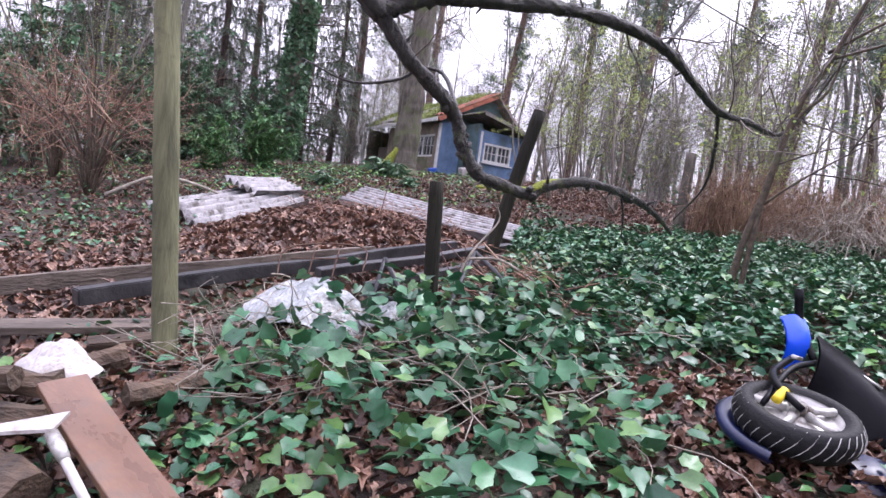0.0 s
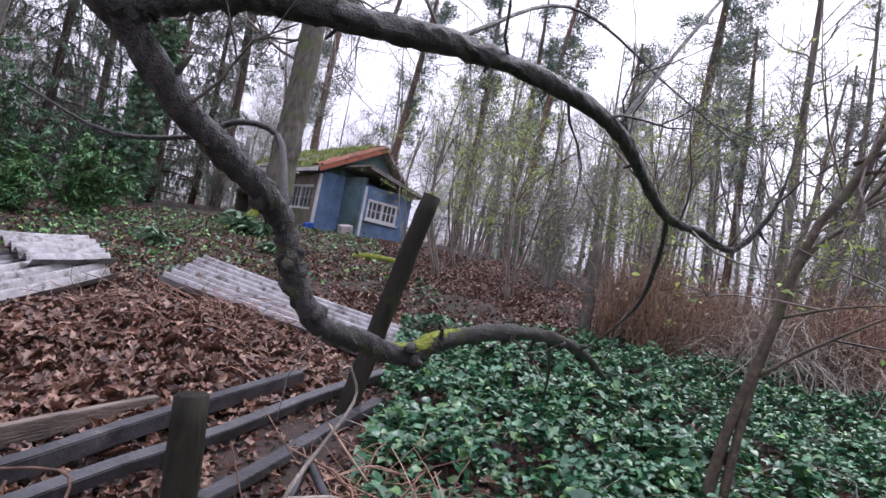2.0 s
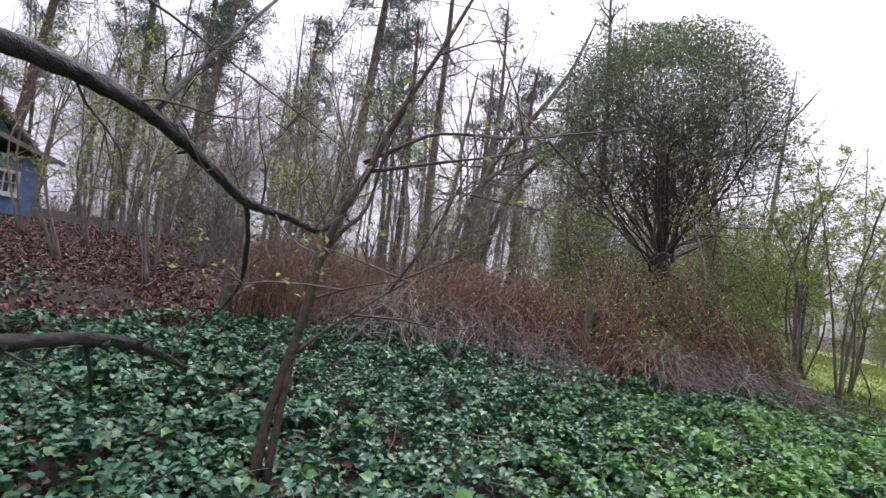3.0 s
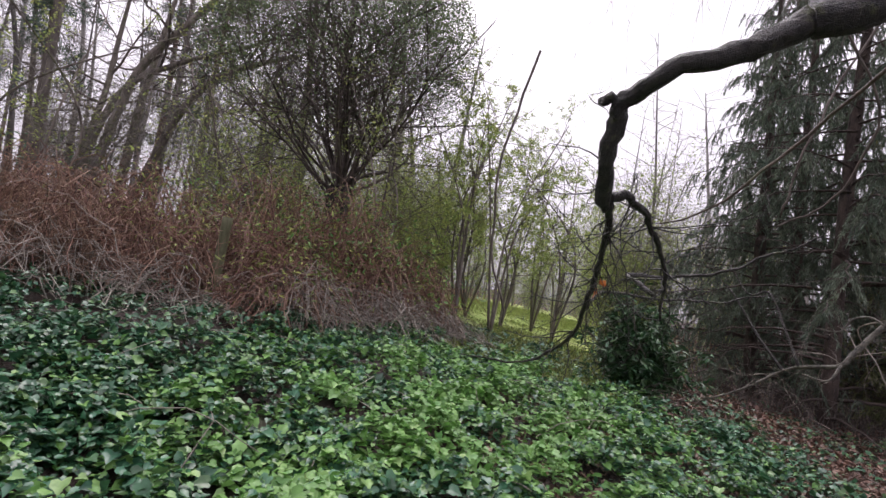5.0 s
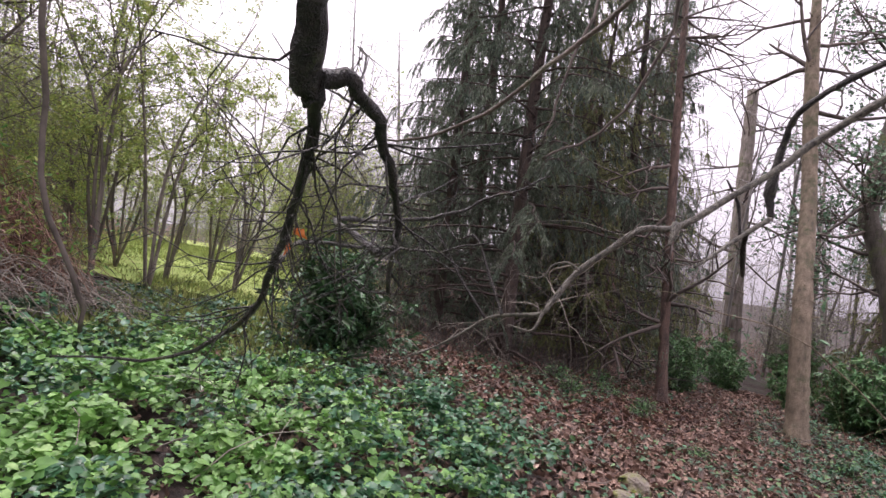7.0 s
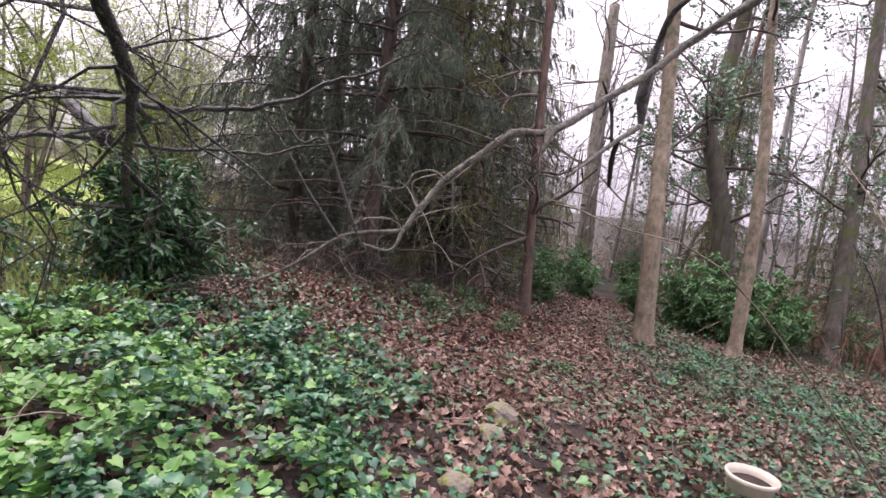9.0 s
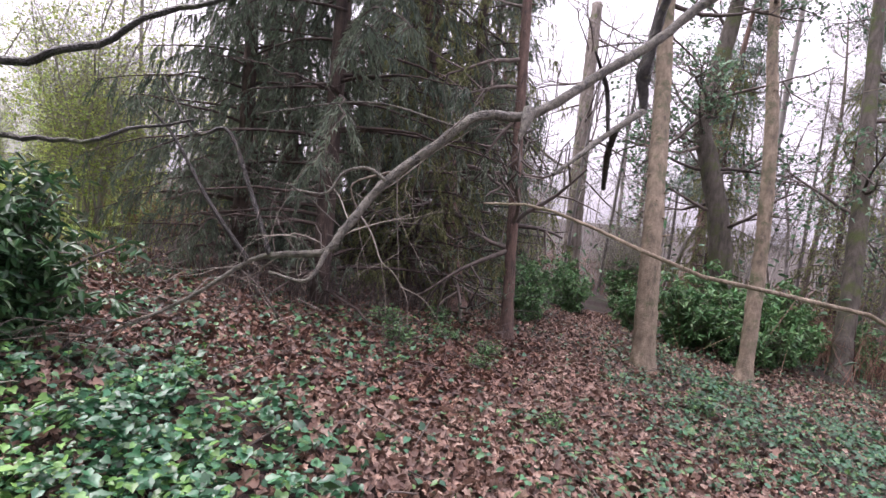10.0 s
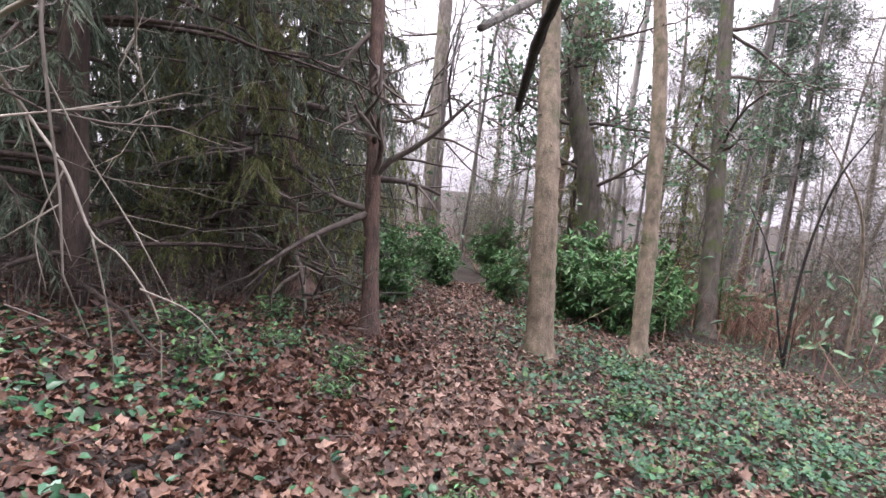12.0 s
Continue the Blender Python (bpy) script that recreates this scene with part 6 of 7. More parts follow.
    for k in range(6):
        f += [(k, k + 1, k + 8), (k, k + 8, k + 7), (14 + k, 22 + k, 15 + k), (14 + k, 21 + k, 22 + k), (k, 14 + k, 15 + k), (k, 15 + k, k + 1)]
    bm_tile.add(v, f)
    tile_red, tile_moss = bm_tile.data("tile", M["tile"], False), bm_tile.data("tile", M["roof_felt"], False)
    m = Matrix.Translation((2.15, 0, 3.5)) @ pose(0, 0, 0, 0, -ang, 0)
    for row in range(8):
        for col in range(27):
            y = -0.35 + col * 0.3
            red = y < 0.35 + 0.3 * math.sin(row * 1.7) or (row > 7 and y < 2.4)
            if not red and rng.uniform() < 0.3:
                continue
            ob = new("tile", tile_red if red else tile_moss)
            ob.parent = left
            ob.matrix_basis = m @ pose(-0.16 - row * 0.33, y, 0.035, rng.normal(0, 1.5), rng.normal(0, 1.5) - 3, rng.normal(0, 2))
    slab("verge_board", (ln, 0.05, 0.16), (2.15 - run / 2, -0.47, 3.42 - rise / 2), M["tile"], "red painted verge board", turn=(0, -ang, 0))
    slab("ridge", (0.22, 8.0, 0.1), (2.15, 3.6, 3.52), M["roof_felt"])
    slab("eaves_board", (0.05, 8.1, 0.12), (-0.4, 3.6, 2.05), M["white_paint"])
    # grass and moss growing on the roof
    n = 12000
    s, y = rng.uniform(0, 1, n) ** 1.3, rng.uniform(0.1, 7.4, n)
    keep = noise2(s * 4, y, 1.0) + 0.5 * (0.6 - s) > -0.3
    s, y = s[keep], y[keep]
    q = np.stack([2.15 - s * run, y, 3.5 - s * rise], -1)
    ob = part("roof_growth", Geo().scatter(*BLADE, q, turns(len(q), 0.5, (0.08, 0.26))), M["grass"], t, "grass and moss growing on the roof")
    n2 = 1500
    q2 = np.stack([2.15 + rng.uniform(0.0, 1.3, n2), rng.uniform(-0.4, 1.5, n2), 0 * rng.uniform(0, 1, n2)], -1)
    q2[:, 2] = 3.45 - (q2[:, 0] - 2.15) * 0.9 + rng.uniform(0, 0.15, n2)
    part("dead_creeper", Geo().scatter(*NEEDLE, q2, aim(rng.normal(size=(n2, 3)) + (0.3, -0.6, -0.4), rng.uniform(0.1, 0.35, n2))), M["cane"], t, "dead brown creeper hanging from the roof")


cottage()
for label, x, y, sx, sy, sz, key, cat in (("dirty white tub tipped against the cottage", 0.45, 19.9, 0.42, 0.3, 0.34, "white", "tub"), ("blue plastic crate by the cottage wall", -0.75, 20.6, 0.32, 0.24, 0.2, "blue_plastic", "crate")):
    ob = part(cat, Geo().box((sx, sy, sz), None, 0.04), M[key], smooth=False)
    ob.matrix_world = pose(x, y, float(ground_z(x, y)) + sz * 0.45, 8, -12, 25)
    tagged(ob, label, cat)

lily = leafy_shrub("broadleaf_plant", "clump of broad pale green leaves at the foot of the trunk", 0.5, 0.6, 110, OVAL, M["bush_leaf"], (0.2, 0.42), 10, "plant")
for x, y, s, a in ((-1.95, 15.4, 1.0, 0), (-1.55, 15.2, 0.8, 60), (-2.9, 12.6, 0.6, 20), (-0.95, 12.9, 0.5, 90)):
    put(lily, x, y, a, s)
drop(lily)
ob = part("mossy_root", Geo().tube(smooth_path([(-2.7, 15.9, 1.85), (-2.1, 16.2, 2.2), (-1.7, 16.4, 2.9)], 14), [0.08, 0.16, 0.1], 9, 0.1), M["moss"])
tagged(ob, "bright green mossy root against the old trunk", "root")
ob = part("mossy_log", Geo().tube(smooth_path([(0.6, 13.6, 2.0), (1.0, 13.5, 2.05), (1.5, 13.3, 2.06)], 14), [0.05, 0.08, 0.05], 9, 0.1), M["moss"])
tagged(ob, "yellow green mossy log lying in the leaves", "log")


# ---- hanging branches over the path ----
def hanging_limb():
    base = np.array([5.5, -2.2, float(ground_z(5.5, -2.2))])
    t = thing("hanging_tree", tuple(base), "dark leaning tree whose broken limb hangs over the ivy", "tree")

    def L(name, pts, radii, n, sides=9, rough=0.08, material=None, parent=None):
        q = smooth_path(np.array(pts) - base, n)
        kink = np.stack([np.convolve(rng.normal(0, 0.016, n + 2), np.ones(3) / 3, "valid") for _ in range(3)], -1)
        kink[[0, -1]] = 0
        return part(name, Geo().tube(q + kink, radii, sides, rough), material or M["bark_dark"], parent or t)

    L("trunk", [(5.5, -2.2, base[2] - 0.1), (5.45, -1.9, 1.8), (5.5, -1.2, 3.0), (5.55, 0.0, 3.75), (5.57, 1.13, 3.46)], [0.2, 0.16, 0.11, 0.075], 34, 12)
    L("limb", [(5.57, 1.13, 3.46), (5.56, 1.37, 3.32), (5.56, 1.60, 3.27), (5.63, 1.75, 3.18), (5.70, 1.87, 3.12), (5.75, 1.92, 3.01), (5.86, 1.93, 2.84), (6.03, 1.92, 2.66), (6.06, 1.92, 2.6)],
      [0.062, 0.052, 0.046, 0.046, 0.048, 0.046, 0.042, 0.012], 34, 10, 0.12)
    L("knob", [(5.70, 1.93, 3.12), (5.68, 1.99, 3.11)], [0.03, 0.022], 5, 8, 0.15)
    L("branch", [(6.03, 1.90, 2.68), (6.11, 1.78, 2.70), (6.30, 1.66, 2.58), (6.55, 1.56, 2.36), (6.68, 1.52, 2.04)], [0.03, 0.022, 0.016, 0.009], 24)
    hang = L("branch", [(6.03, 1.90, 2.66), (6.55, 1.91, 2.54), (6.96, 1.98, 2.26), (7.27, 2.07, 1.90), (7.44, 2.28, 1.64), (7.48, 2.57, 1.51), (7.4, 3.0, 1.5)], [0.024, 0.019, 0.013, 0.004], 36)
    gb, tips = Geo(), []
    o = dict(levels=2, shoots=[3, 3], wander=0.3, rise=-0.04)
    for p, w in (((6.3, 1.91, 2.6), (0.6, 0.1, -0.5)), ((6.55, 1.91, 2.54), (0.5, -0.4, -0.3)), ((6.96, 1.98, 2.26), (0.4, 0.5, -0.4)), ((6.3, 1.66, 2.58), (0.6, -0.3, 0.1)), ((6.55, 1.56, 2.36), (0.4, -0.6, -0.2)),
                 ((5.86, 1.95, 2.84), (0.1, 0.9, 0.05)), ((5.95, 1.95, 2.74), (0.2, 0.9, -0.1)), ((6.1, 1.78, 2.7), (0.4, -0.7, 0.2)), ((7.1, 2.0, 2.1), (0.3, 0.2, -0.6)), ((6.8, 1.95, 2.4), (0.3, -0.5, -0.5)),
                 ((7.3, 2.1, 1.85), (0.2, 0.6, -0.3)), ((5.7, 1.9, 3.12), (0.2, 0.9, 0.15)), ((6.6, 1.54, 2.3), (0.7, -0.2, -0.1))):
        for _ in range(4 if p[0] > 6.2 else 1):
            v = np.array(w) + rng.normal(0, 0.4, 3)
            branch_out(gb, tips, np.array(p) - base, v / np.linalg.norm(v), rng.uniform(0.3, 0.75) if p[0] > 6.2 else 0.4, 0.0055, 0, o)
    for line in ([(6.11, 1.78, 2.70), (6.30, 1.66, 2.58), (6.55, 1.56, 2.36), (6.68, 1.52, 2.04)], [(6.4, 1.91, 2.6), (6.96, 1.98, 2.26), (7.27, 2.07, 1.90), (7.44, 2.28, 1.64)]):
        for q in smooth_path(line, 12):
            w = rng.normal(size=3) + (0.3, 0, -0.5)
            branch_out(gb, tips, q - base, w / np.linalg.norm(w), rng.uniform(0.25, 0.6), 0.006, 1, o)
    part("twig_growth", gb, M["bark_dark"], t)
    part("orange_leaf", Geo().scatter(*DRY, np.array([(7.15, 1.95, 2.25), (7.17, 1.97, 2.2)]) - base, turns(2, 1.0, (0.05, 0.07))), M["orange"], hang, "withered orange leaf")
    L("bough", [(5.6, 0.5, 3.65), (6.17, 0.92, 3.17), (6.3, 1.2, 2.86), (6.4, 1.41, 2.69), (6.51, 1.63, 2.64)], [0.011, 0.008, 0.004], 20, 6, 0.06, M["branch_bark"])
    L("bough", [(6.68, 1.58, 2.2), (7.3, 1.75, 2.35), (8.3, 1.45, 2.42), (8.4, 1.11, 2.49), (8.29, 0.9, 2.55), (8.19, 0.71, 2.66), (8.1, 0.52, 2.77), (8.0, 0.3, 2.9)], [0.018, 0.014, 0.006], 30, 6, 0.06)
    L("bough", [(7.1, 2.0, 2.1), (8.0, 1.9, 2.2), (8.88, 1.4, 2.23), (8.75, 1.17, 2.25), (8.63, 0.94, 2.27), (8.52, 0.73, 2.35), (8.4, 0.52, 2.4)], [0.016, 0.012, 0.005], 28, 6, 0.06)
    # high boughs with long weeping twigs
    gw, ends = Geo(), []
    for k in range(13):
        a = radians(-58 + 9 * k)
        reach, up = rng.uniform(2.2, 4.2), rng.uniform(0.9, 2.1)
        q = smooth_path([(5.55, 0.2, 3.72), (5.55 + 0.5 * reach * math.cos(a), 0.2 + 0.5 * reach * math.sin(a), 3.75 + up), (5.55 + reach * math.cos(a), 0.2 + reach * math.sin(a), 3.7 + up * 1.1)], 14) - base
        part("bough", Geo().tube(q, [0.022, 0.005], 5, 0.06), M["branch_bark"], t)
        for m in range(4, 14):
            for _ in range(2):
                ln = rng.uniform(0.4, 1.5)
                sway = rng.normal(0, 0.22, 2)
                u = np.linspace(0, 1, 6)
                strand = q[m] + np.stack([sway[0] * u * ln + 0.04 * np.sin(7 * u), sway[1] * u * ln + 0.04 * np.cos(6 * u), 0.15 * u - ln * u ** 1.6], -1)
                gw.tube(strand, [0.004, 0.0015], 3, cap=False)
                for w in (2, 3, 4):
                    e = strand[w] + rng.normal(0, 0.08, 3) - (0, 0, rng.uniform(0.08, 0.25))
                    gw.tube(np.array([strand[w], (strand[w] + e) / 2, e]), [0.0025, 0.001], 3, cap=False)
    part("twig_growth", gw, M["twig"], t)
    # creepers hanging straight down
    for pts in ([(5.77, 2.35, 3.41), (5.77, 2.47, 2.85), (5.86, 2.5, 2.4), (5.93, 2.41, 2.05), (6.0, 2.4, 1.9)], [(6.2, 0.9, 3.9), (6.3, 0.6, 3.3), (6.5, 0.7, 2.9), (6.6, 0.95, 2.7)], [(6.9, 0.4, 4.2), (6.7, 0.8, 3.3), (6.75, 0.9, 2.8)]):
        L("creeper", pts, [0.008, 0.006], 20, 5, 0.0, M["twig"])


def leaning_limb():
    base = np.array([6.3, -6.2, float(ground_z(6.3, -6.2))])
    t = thing("leaning_tree", tuple(base), "fallen tree with a long pale limb sweeping low over the leaves", "tree")

    def L(name, pts, radii, n, sides=9, rough=0.06, material=None, parent=None):
        return part(name, Geo().tube(smooth_path(np.array(pts) - base, n), radii, sides, rough), material or M["limb"], parent or t)

    L("trunk", [(6.3, -6.2, base[2] - 0.1), (6.3, -6.0, 2.2), (6.6, -5.3, 3.7), (7.58, -4.21, 4.5), (8.09, -3.85, 4.60)], [0.16, 0.13, 0.1, 0.075], 30, 12)
    main = [(8.09, -3.85, 4.60), (8.50, -3.46, 4.45), (8.96, -2.96, 3.93), (9.03, -2.58, 3.57), (9.02, -2.13, 3.26), (8.98, -1.5, 2.83), (8.95, -1.08, 2.74), (9.02, -0.83, 2.52), (9.1, -0.57, 2.27), (9.07, -0.34, 1.97),
            (9.08, -0.24, 1.84), (9.4, -0.07, 1.77), (9.74, 0.05, 1.67), (9.85, 0.35, 1.42), (9.95, 0.6, 1.25), (10.0, 0.85, 1.13), (10.1, 1.1, 1.08)]
    limb = L("limb", main, [0.04, 0.038, 0.034, 0.031, 0.028, 0.025, 0.02, 0.014, 0.009, 0.004], 120, 10, 0.1)
    L("stub", [(8.96, -1.45, 2.84), (8.9, -1.38, 2.72), (8.87, -1.33, 2.62)], [0.045, 0.03, 0.006], 8)
    L("broken_branch", [(7.4, -4.3, 4.7), (7.97, -3.5, 4.8), (8.53, -2.95, 4.5), (9.0, -2.75, 4.2), (9.22, -2.8, 3.9), (9.31, -2.79, 3.45), (9.3, -2.83, 3.1)], [0.04, 0.036, 0.03, 0.03, 0.034, 0.06, 0.03], 40, 9, 0.14, M["bark_dark"])
    L("branch", [(9.30, -2.83, 3.12), (9.21, -2.38, 2.85), (8.91, -1.67, 2.46)], [0.03, 0.024, 0.012], 16, 7)
    L("branch", [(9.25, -2.5, 2.9), (9.5, -2.7, 2.75), (9.9, -3.1, 2.5)], [0.025, 0.03, 0.022], 14, 7, 0.1, M["bark_dark"])
    L("branch", [(9.22, -2.4, 2.86), (9.25, -2.35, 3.2), (9.15, -2.1, 3.4)], [0.016, 0.02, 0.008], 12, 6, 0.1, M["bark_dark"])
    L("shoot", [(9.74, 0.05, 1.67), (9.95, 0.3, 2.03), (10.15, 0.52, 2.42), (10.25, 0.68, 2.6)], [0.018, 0.008], 14, 6, 0.05, M["bark_dark"])
    L("shoot", [(9.5, -0.03, 1.75), (9.75, 0.08, 2.14), (9.92, 0.22, 2.5), (10.05, 0.4, 2.46), (10.25, 0.6, 2.8)], [0.018, 0.007], 18, 6, 0.05, M["bark_dark"])
    L("shoot", [(9.05, -0.25, 1.85), (8.98, -0.13, 1.69), (9.09, 0.05, 1.71)], [0.016, 0.008], 10, 6)
    L("shoot", [(9.01, -0.54, 2.28), (9.07, -0.45, 2.34), (9.14, -0.33, 2.30), (9.18, -0.25, 2.17), (9.39, -0.11, 2.17)], [0.012, 0.006], 16, 6)
    L("shoot", [(8.96, -0.95, 2.65), (9.3, -0.5, 2.75), (9.6, 0.1, 2.6)], [0.009, 0.004], 12, 5)
    # dead spray hanging from the limb towards the path
    L("dead_branch", [(9.35, -0.7, 2.35), (9.75, -0.6, 2.25), (9.95, -0.72, 2.08), (9.83, -0.81, 1.91), (9.74, -0.87, 1.72), (9.66, -0.94, 1.65), (9.55, -1.02, 1.48), (9.51, -1.03, 1.26)], [0.008, 0.005, 0.002], 30, 5, 0.05, M["twig_pale"])
    for q in ([(9.95, -0.72, 2.08), (9.97, -0.78, 1.85), (9.9, -0.85, 1.6)], [(9.83, -0.81, 1.91), (9.9, -0.75, 1.7), (9.88, -0.78, 1.5)], [(9.74, -0.87, 1.72), (9.7, -0.92, 1.45), (9.72, -0.95, 1.2)], [(9.6, -0.98, 1.56), (9.45, -1.1, 1.5), (9.35, -1.2, 1.35)]):
        L("dead_branch", q, [0.0035, 0.0015], 12, 4, 0.05, M["twig_pale"])
    p = smooth_path(np.array(main) - base, 90)
    o = dict(levels=2, shoots=[3, 3], wander=0.25, rise=-0.02)
    for key, first in (("twig", 26), ("twig_pale", 40)):
        gb, tips = Geo(), []
        for k in range(first, 89, 3):
            w = rng.normal(size=3) + (0.5, 0.3, 0.2)
            branch_out(gb, tips, p[k], w / np.linalg.norm(w), rng.uniform(0.35, 0.9), 0.0045, 0, o)
        part("twig_growth", gb, M[key], t)


M["limb"] = mat("pale_wet_bark", (0.02, 0.018, 0.014), (0.2, 0.185, 0.145), 18, 0.5, 0.9, patch=(0.12, 0.135, 0.065), patch_scale=3, patch_at=0.64)
hanging_limb()
leaning_limb()


def tub():
    """Round cream plastic tub with a rolled rim, half full of soil."""
    x, y = 7.0, -1.88
    z = float(ground_z(x, y))
    t = thing("plant_tub", (x, y, z), "cream plastic tub with soil standing in the leaves", "tub")
    a = np.linspace(0, 2 * np.pi, 40, endpoint=False)
    pr = np.array([(0.0, 0.0), (0.11, 0.0), (0.135, 0.2), (0.15, 0.21), (0.155, 0.235), (0.142, 0.24), (0.13, 0.2), (0.125, 0.18)])
    v = np.stack([pr[:, :1] * np.cos(a), pr[:, :1] * np.sin(a), np.repeat(pr[:, 1:], 40, 1)], -1).reshape(-1, 3)
    i, j = np.meshgrid(np.arange(7), np.arange(40), indexing="ij")
    e = (j + 1) % 40
    f = np.concatenate([np.stack([i * 40 + j, i * 40 + e, (i + 1) * 40 + e], -1).reshape(-1, 3), np.stack([i * 40 + j, (i + 1) * 40 + e, (i + 1) * 40 + j], -1).reshape(-1, 3)])
    part("body", Geo().add(v, f), M["pot"], t)
    part("soil", Geo().tube(np.array([(0, 0, 0.14), (0, 0, 0.185)]), [0.125, 0.124], 24), M["earth"], t, "dark crumbly soil")


tub()


def stone(label, x, y, s):
    bm = bmesh.new()
    bmesh.ops.create_icosphere(bm, subdivisions=3, radius=1)
    for v in bm.verts:
        k = 1 + 0.22 * noise.noise(v.co * 1.7 + Vector((x, y, 0))) + 0.1 * noise.noise(v.co * 4)
        v.co = Vector((v.co.x * s[0] * k, v.co.y * s[1] * k, v.co.z * s[2] * k))
    me = bpy.data.meshes.new("mossy_stone")
    bm.to_mesh(me)
    bm.free()
    me.materials.append(M["stone"])
    ob = new("mossy_stone", me)
    ob.location = (x, y, float(ground_z(x, y)) + s[2] * 0.35)
    tagged(ob, label, "stone", "mossy stones")


stone("pale stone with yellow moss in the leaves", 8.1, -0.75, (0.14, 0.11, 0.1))
stone("small moss covered stone", 7.85, -0.5, (0.11, 0.09, 0.06))
stone("low mossy stone beside the ivy", 7.3, 0.05, (0.09, 0.09, 0.06))
stone("half buried mossy stone", 6.95, 0.25, (0.07, 0.06, 0.05))
for label, pts, r in (("dark wet stick on the leaf floor", [(9.95, -1.0, 0.73), (10.2, -1.35, 0.71), (10.47, -1.67, 0.66)], 0.03), ("thin dark stick lying in the leaves", [(8.3, -4.4, 0.33), (8.5, -5.2, 0.3), (8.85, -6.6, 0.1)], 0.018)):
    q = np.array(pts)
    q[:, 2] = ground_z(q[:, 0], q[:, 1]) + r * 0.9
    ob = part("fallen_stick", Geo().tube(smooth_path(q, 14), [r, r * 0.9, r * 0.5], 8, 0.1), M["bark_dark"])
    tagged(ob, label, "stick", "fallen sticks")


tuft = leafy_shrub("seedling_clump", "low clump of small green seedlings in the leaves", 0.28, 0.26, 260, OVAL, M["rhodo"], (0.03, 0.06), 9, "plant")
for x, y, s, a in ((9.68, -4.65, 1.1, 0), (11.06, -2.83, 1.0, 80), (11.3, -1.85, 1.1, 140), (12.25, -2.1, 1.2, 200), (11.7, -2.6, 1.0, 300), (10.6, -2.4, 0.8, 20), (9.2, -2.2, 0.7, 60), (8.4, -3.6, 0.7, 170), (12.6, -3.0, 1.2, 45), (10.3, -5.9, 0.8, 90)):
    put(tuft, x, y, a, s)
drop(tuft)
ob = part("fallen_log", Geo().tube(smooth_path([(11.6, -25.5, -1.2), (14.0, -25.9, -1.15), (16.5, -26.2, -1.2)], 14), [0.2, 0.22, 0.17], 9, 0.06), M["bark_light"])
tagged(ob, "pale fallen log lying across the far clearing", "log")

# thin stems beside the walk
cx, cy = 5.98, -1.3
cz = float(ground_z(cx, cy))
sapling("coppice_stems", "clump of thin yellowish brown stems beside the path", cx, cy,
        [([(cx + rng.normal(0, 0.05), cy + rng.normal(0, 0.05), cz - 0.05), (cx + rng.normal(0, 0.07), cy + rng.normal(0, 0.07), cz + 0.8), (cx + rng.normal(0, 0.1), cy + rng.normal(0, 0.1), cz + 1.7), (cx + rng.normal(0.05, 0.22), cy + rng.normal(-0.1, 0.2), cz + 3.0)], rng.uniform(0.01, 0.022)) for i in range(12)]
        + [([(cx, cy, cz + 0.5), (cx + 0.25, cy + 0.3, 1.5), (6.35, -0.3, 2.05), (6.5, 0.05, 2.14), (6.6, 0.22, 2.2), (6.64, 0.3, 2.2)], 0.0045), ([(cx, cy, cz + 0.9), (6.3, -1.2, 2.3), (6.9, -1.6, 2.75), (7.45, -2.1, 2.9)], 0.004)], dict(n=0), 0, "bark_light")
sapling("yellow_sapling", "slim yellowish sapling leaning over the ivy slope", 9.5, -13.2, [([(9.5, -13.2, -0.7), (9.45, -13.0, 0.9), (9.6, -12.6, 2.4), (10.2, -12.0, 3.6)], 0.04), ([(9.45, -13.0, 0.8), (9.9, -12.6, 1.5), (10.8, -12.2, 1.9)], 0.018)], dict(n=4), 0, "bark_light")
sapling("thorn_sapling", "bare forked sapling by the ivy slope", 10.0, -11.0, [([(10.0, -11, -0.4), (9.9, -10.6, 1.2), (9.6, -10.2, 2.6), (9.2, -10.0, 3.4)], 0.035), ([(10.0, -11, -0.4), (10.3, -10.4, 1.4), (10.6, -9.8, 2.3)], 0.022)], dict(n=5), 0)


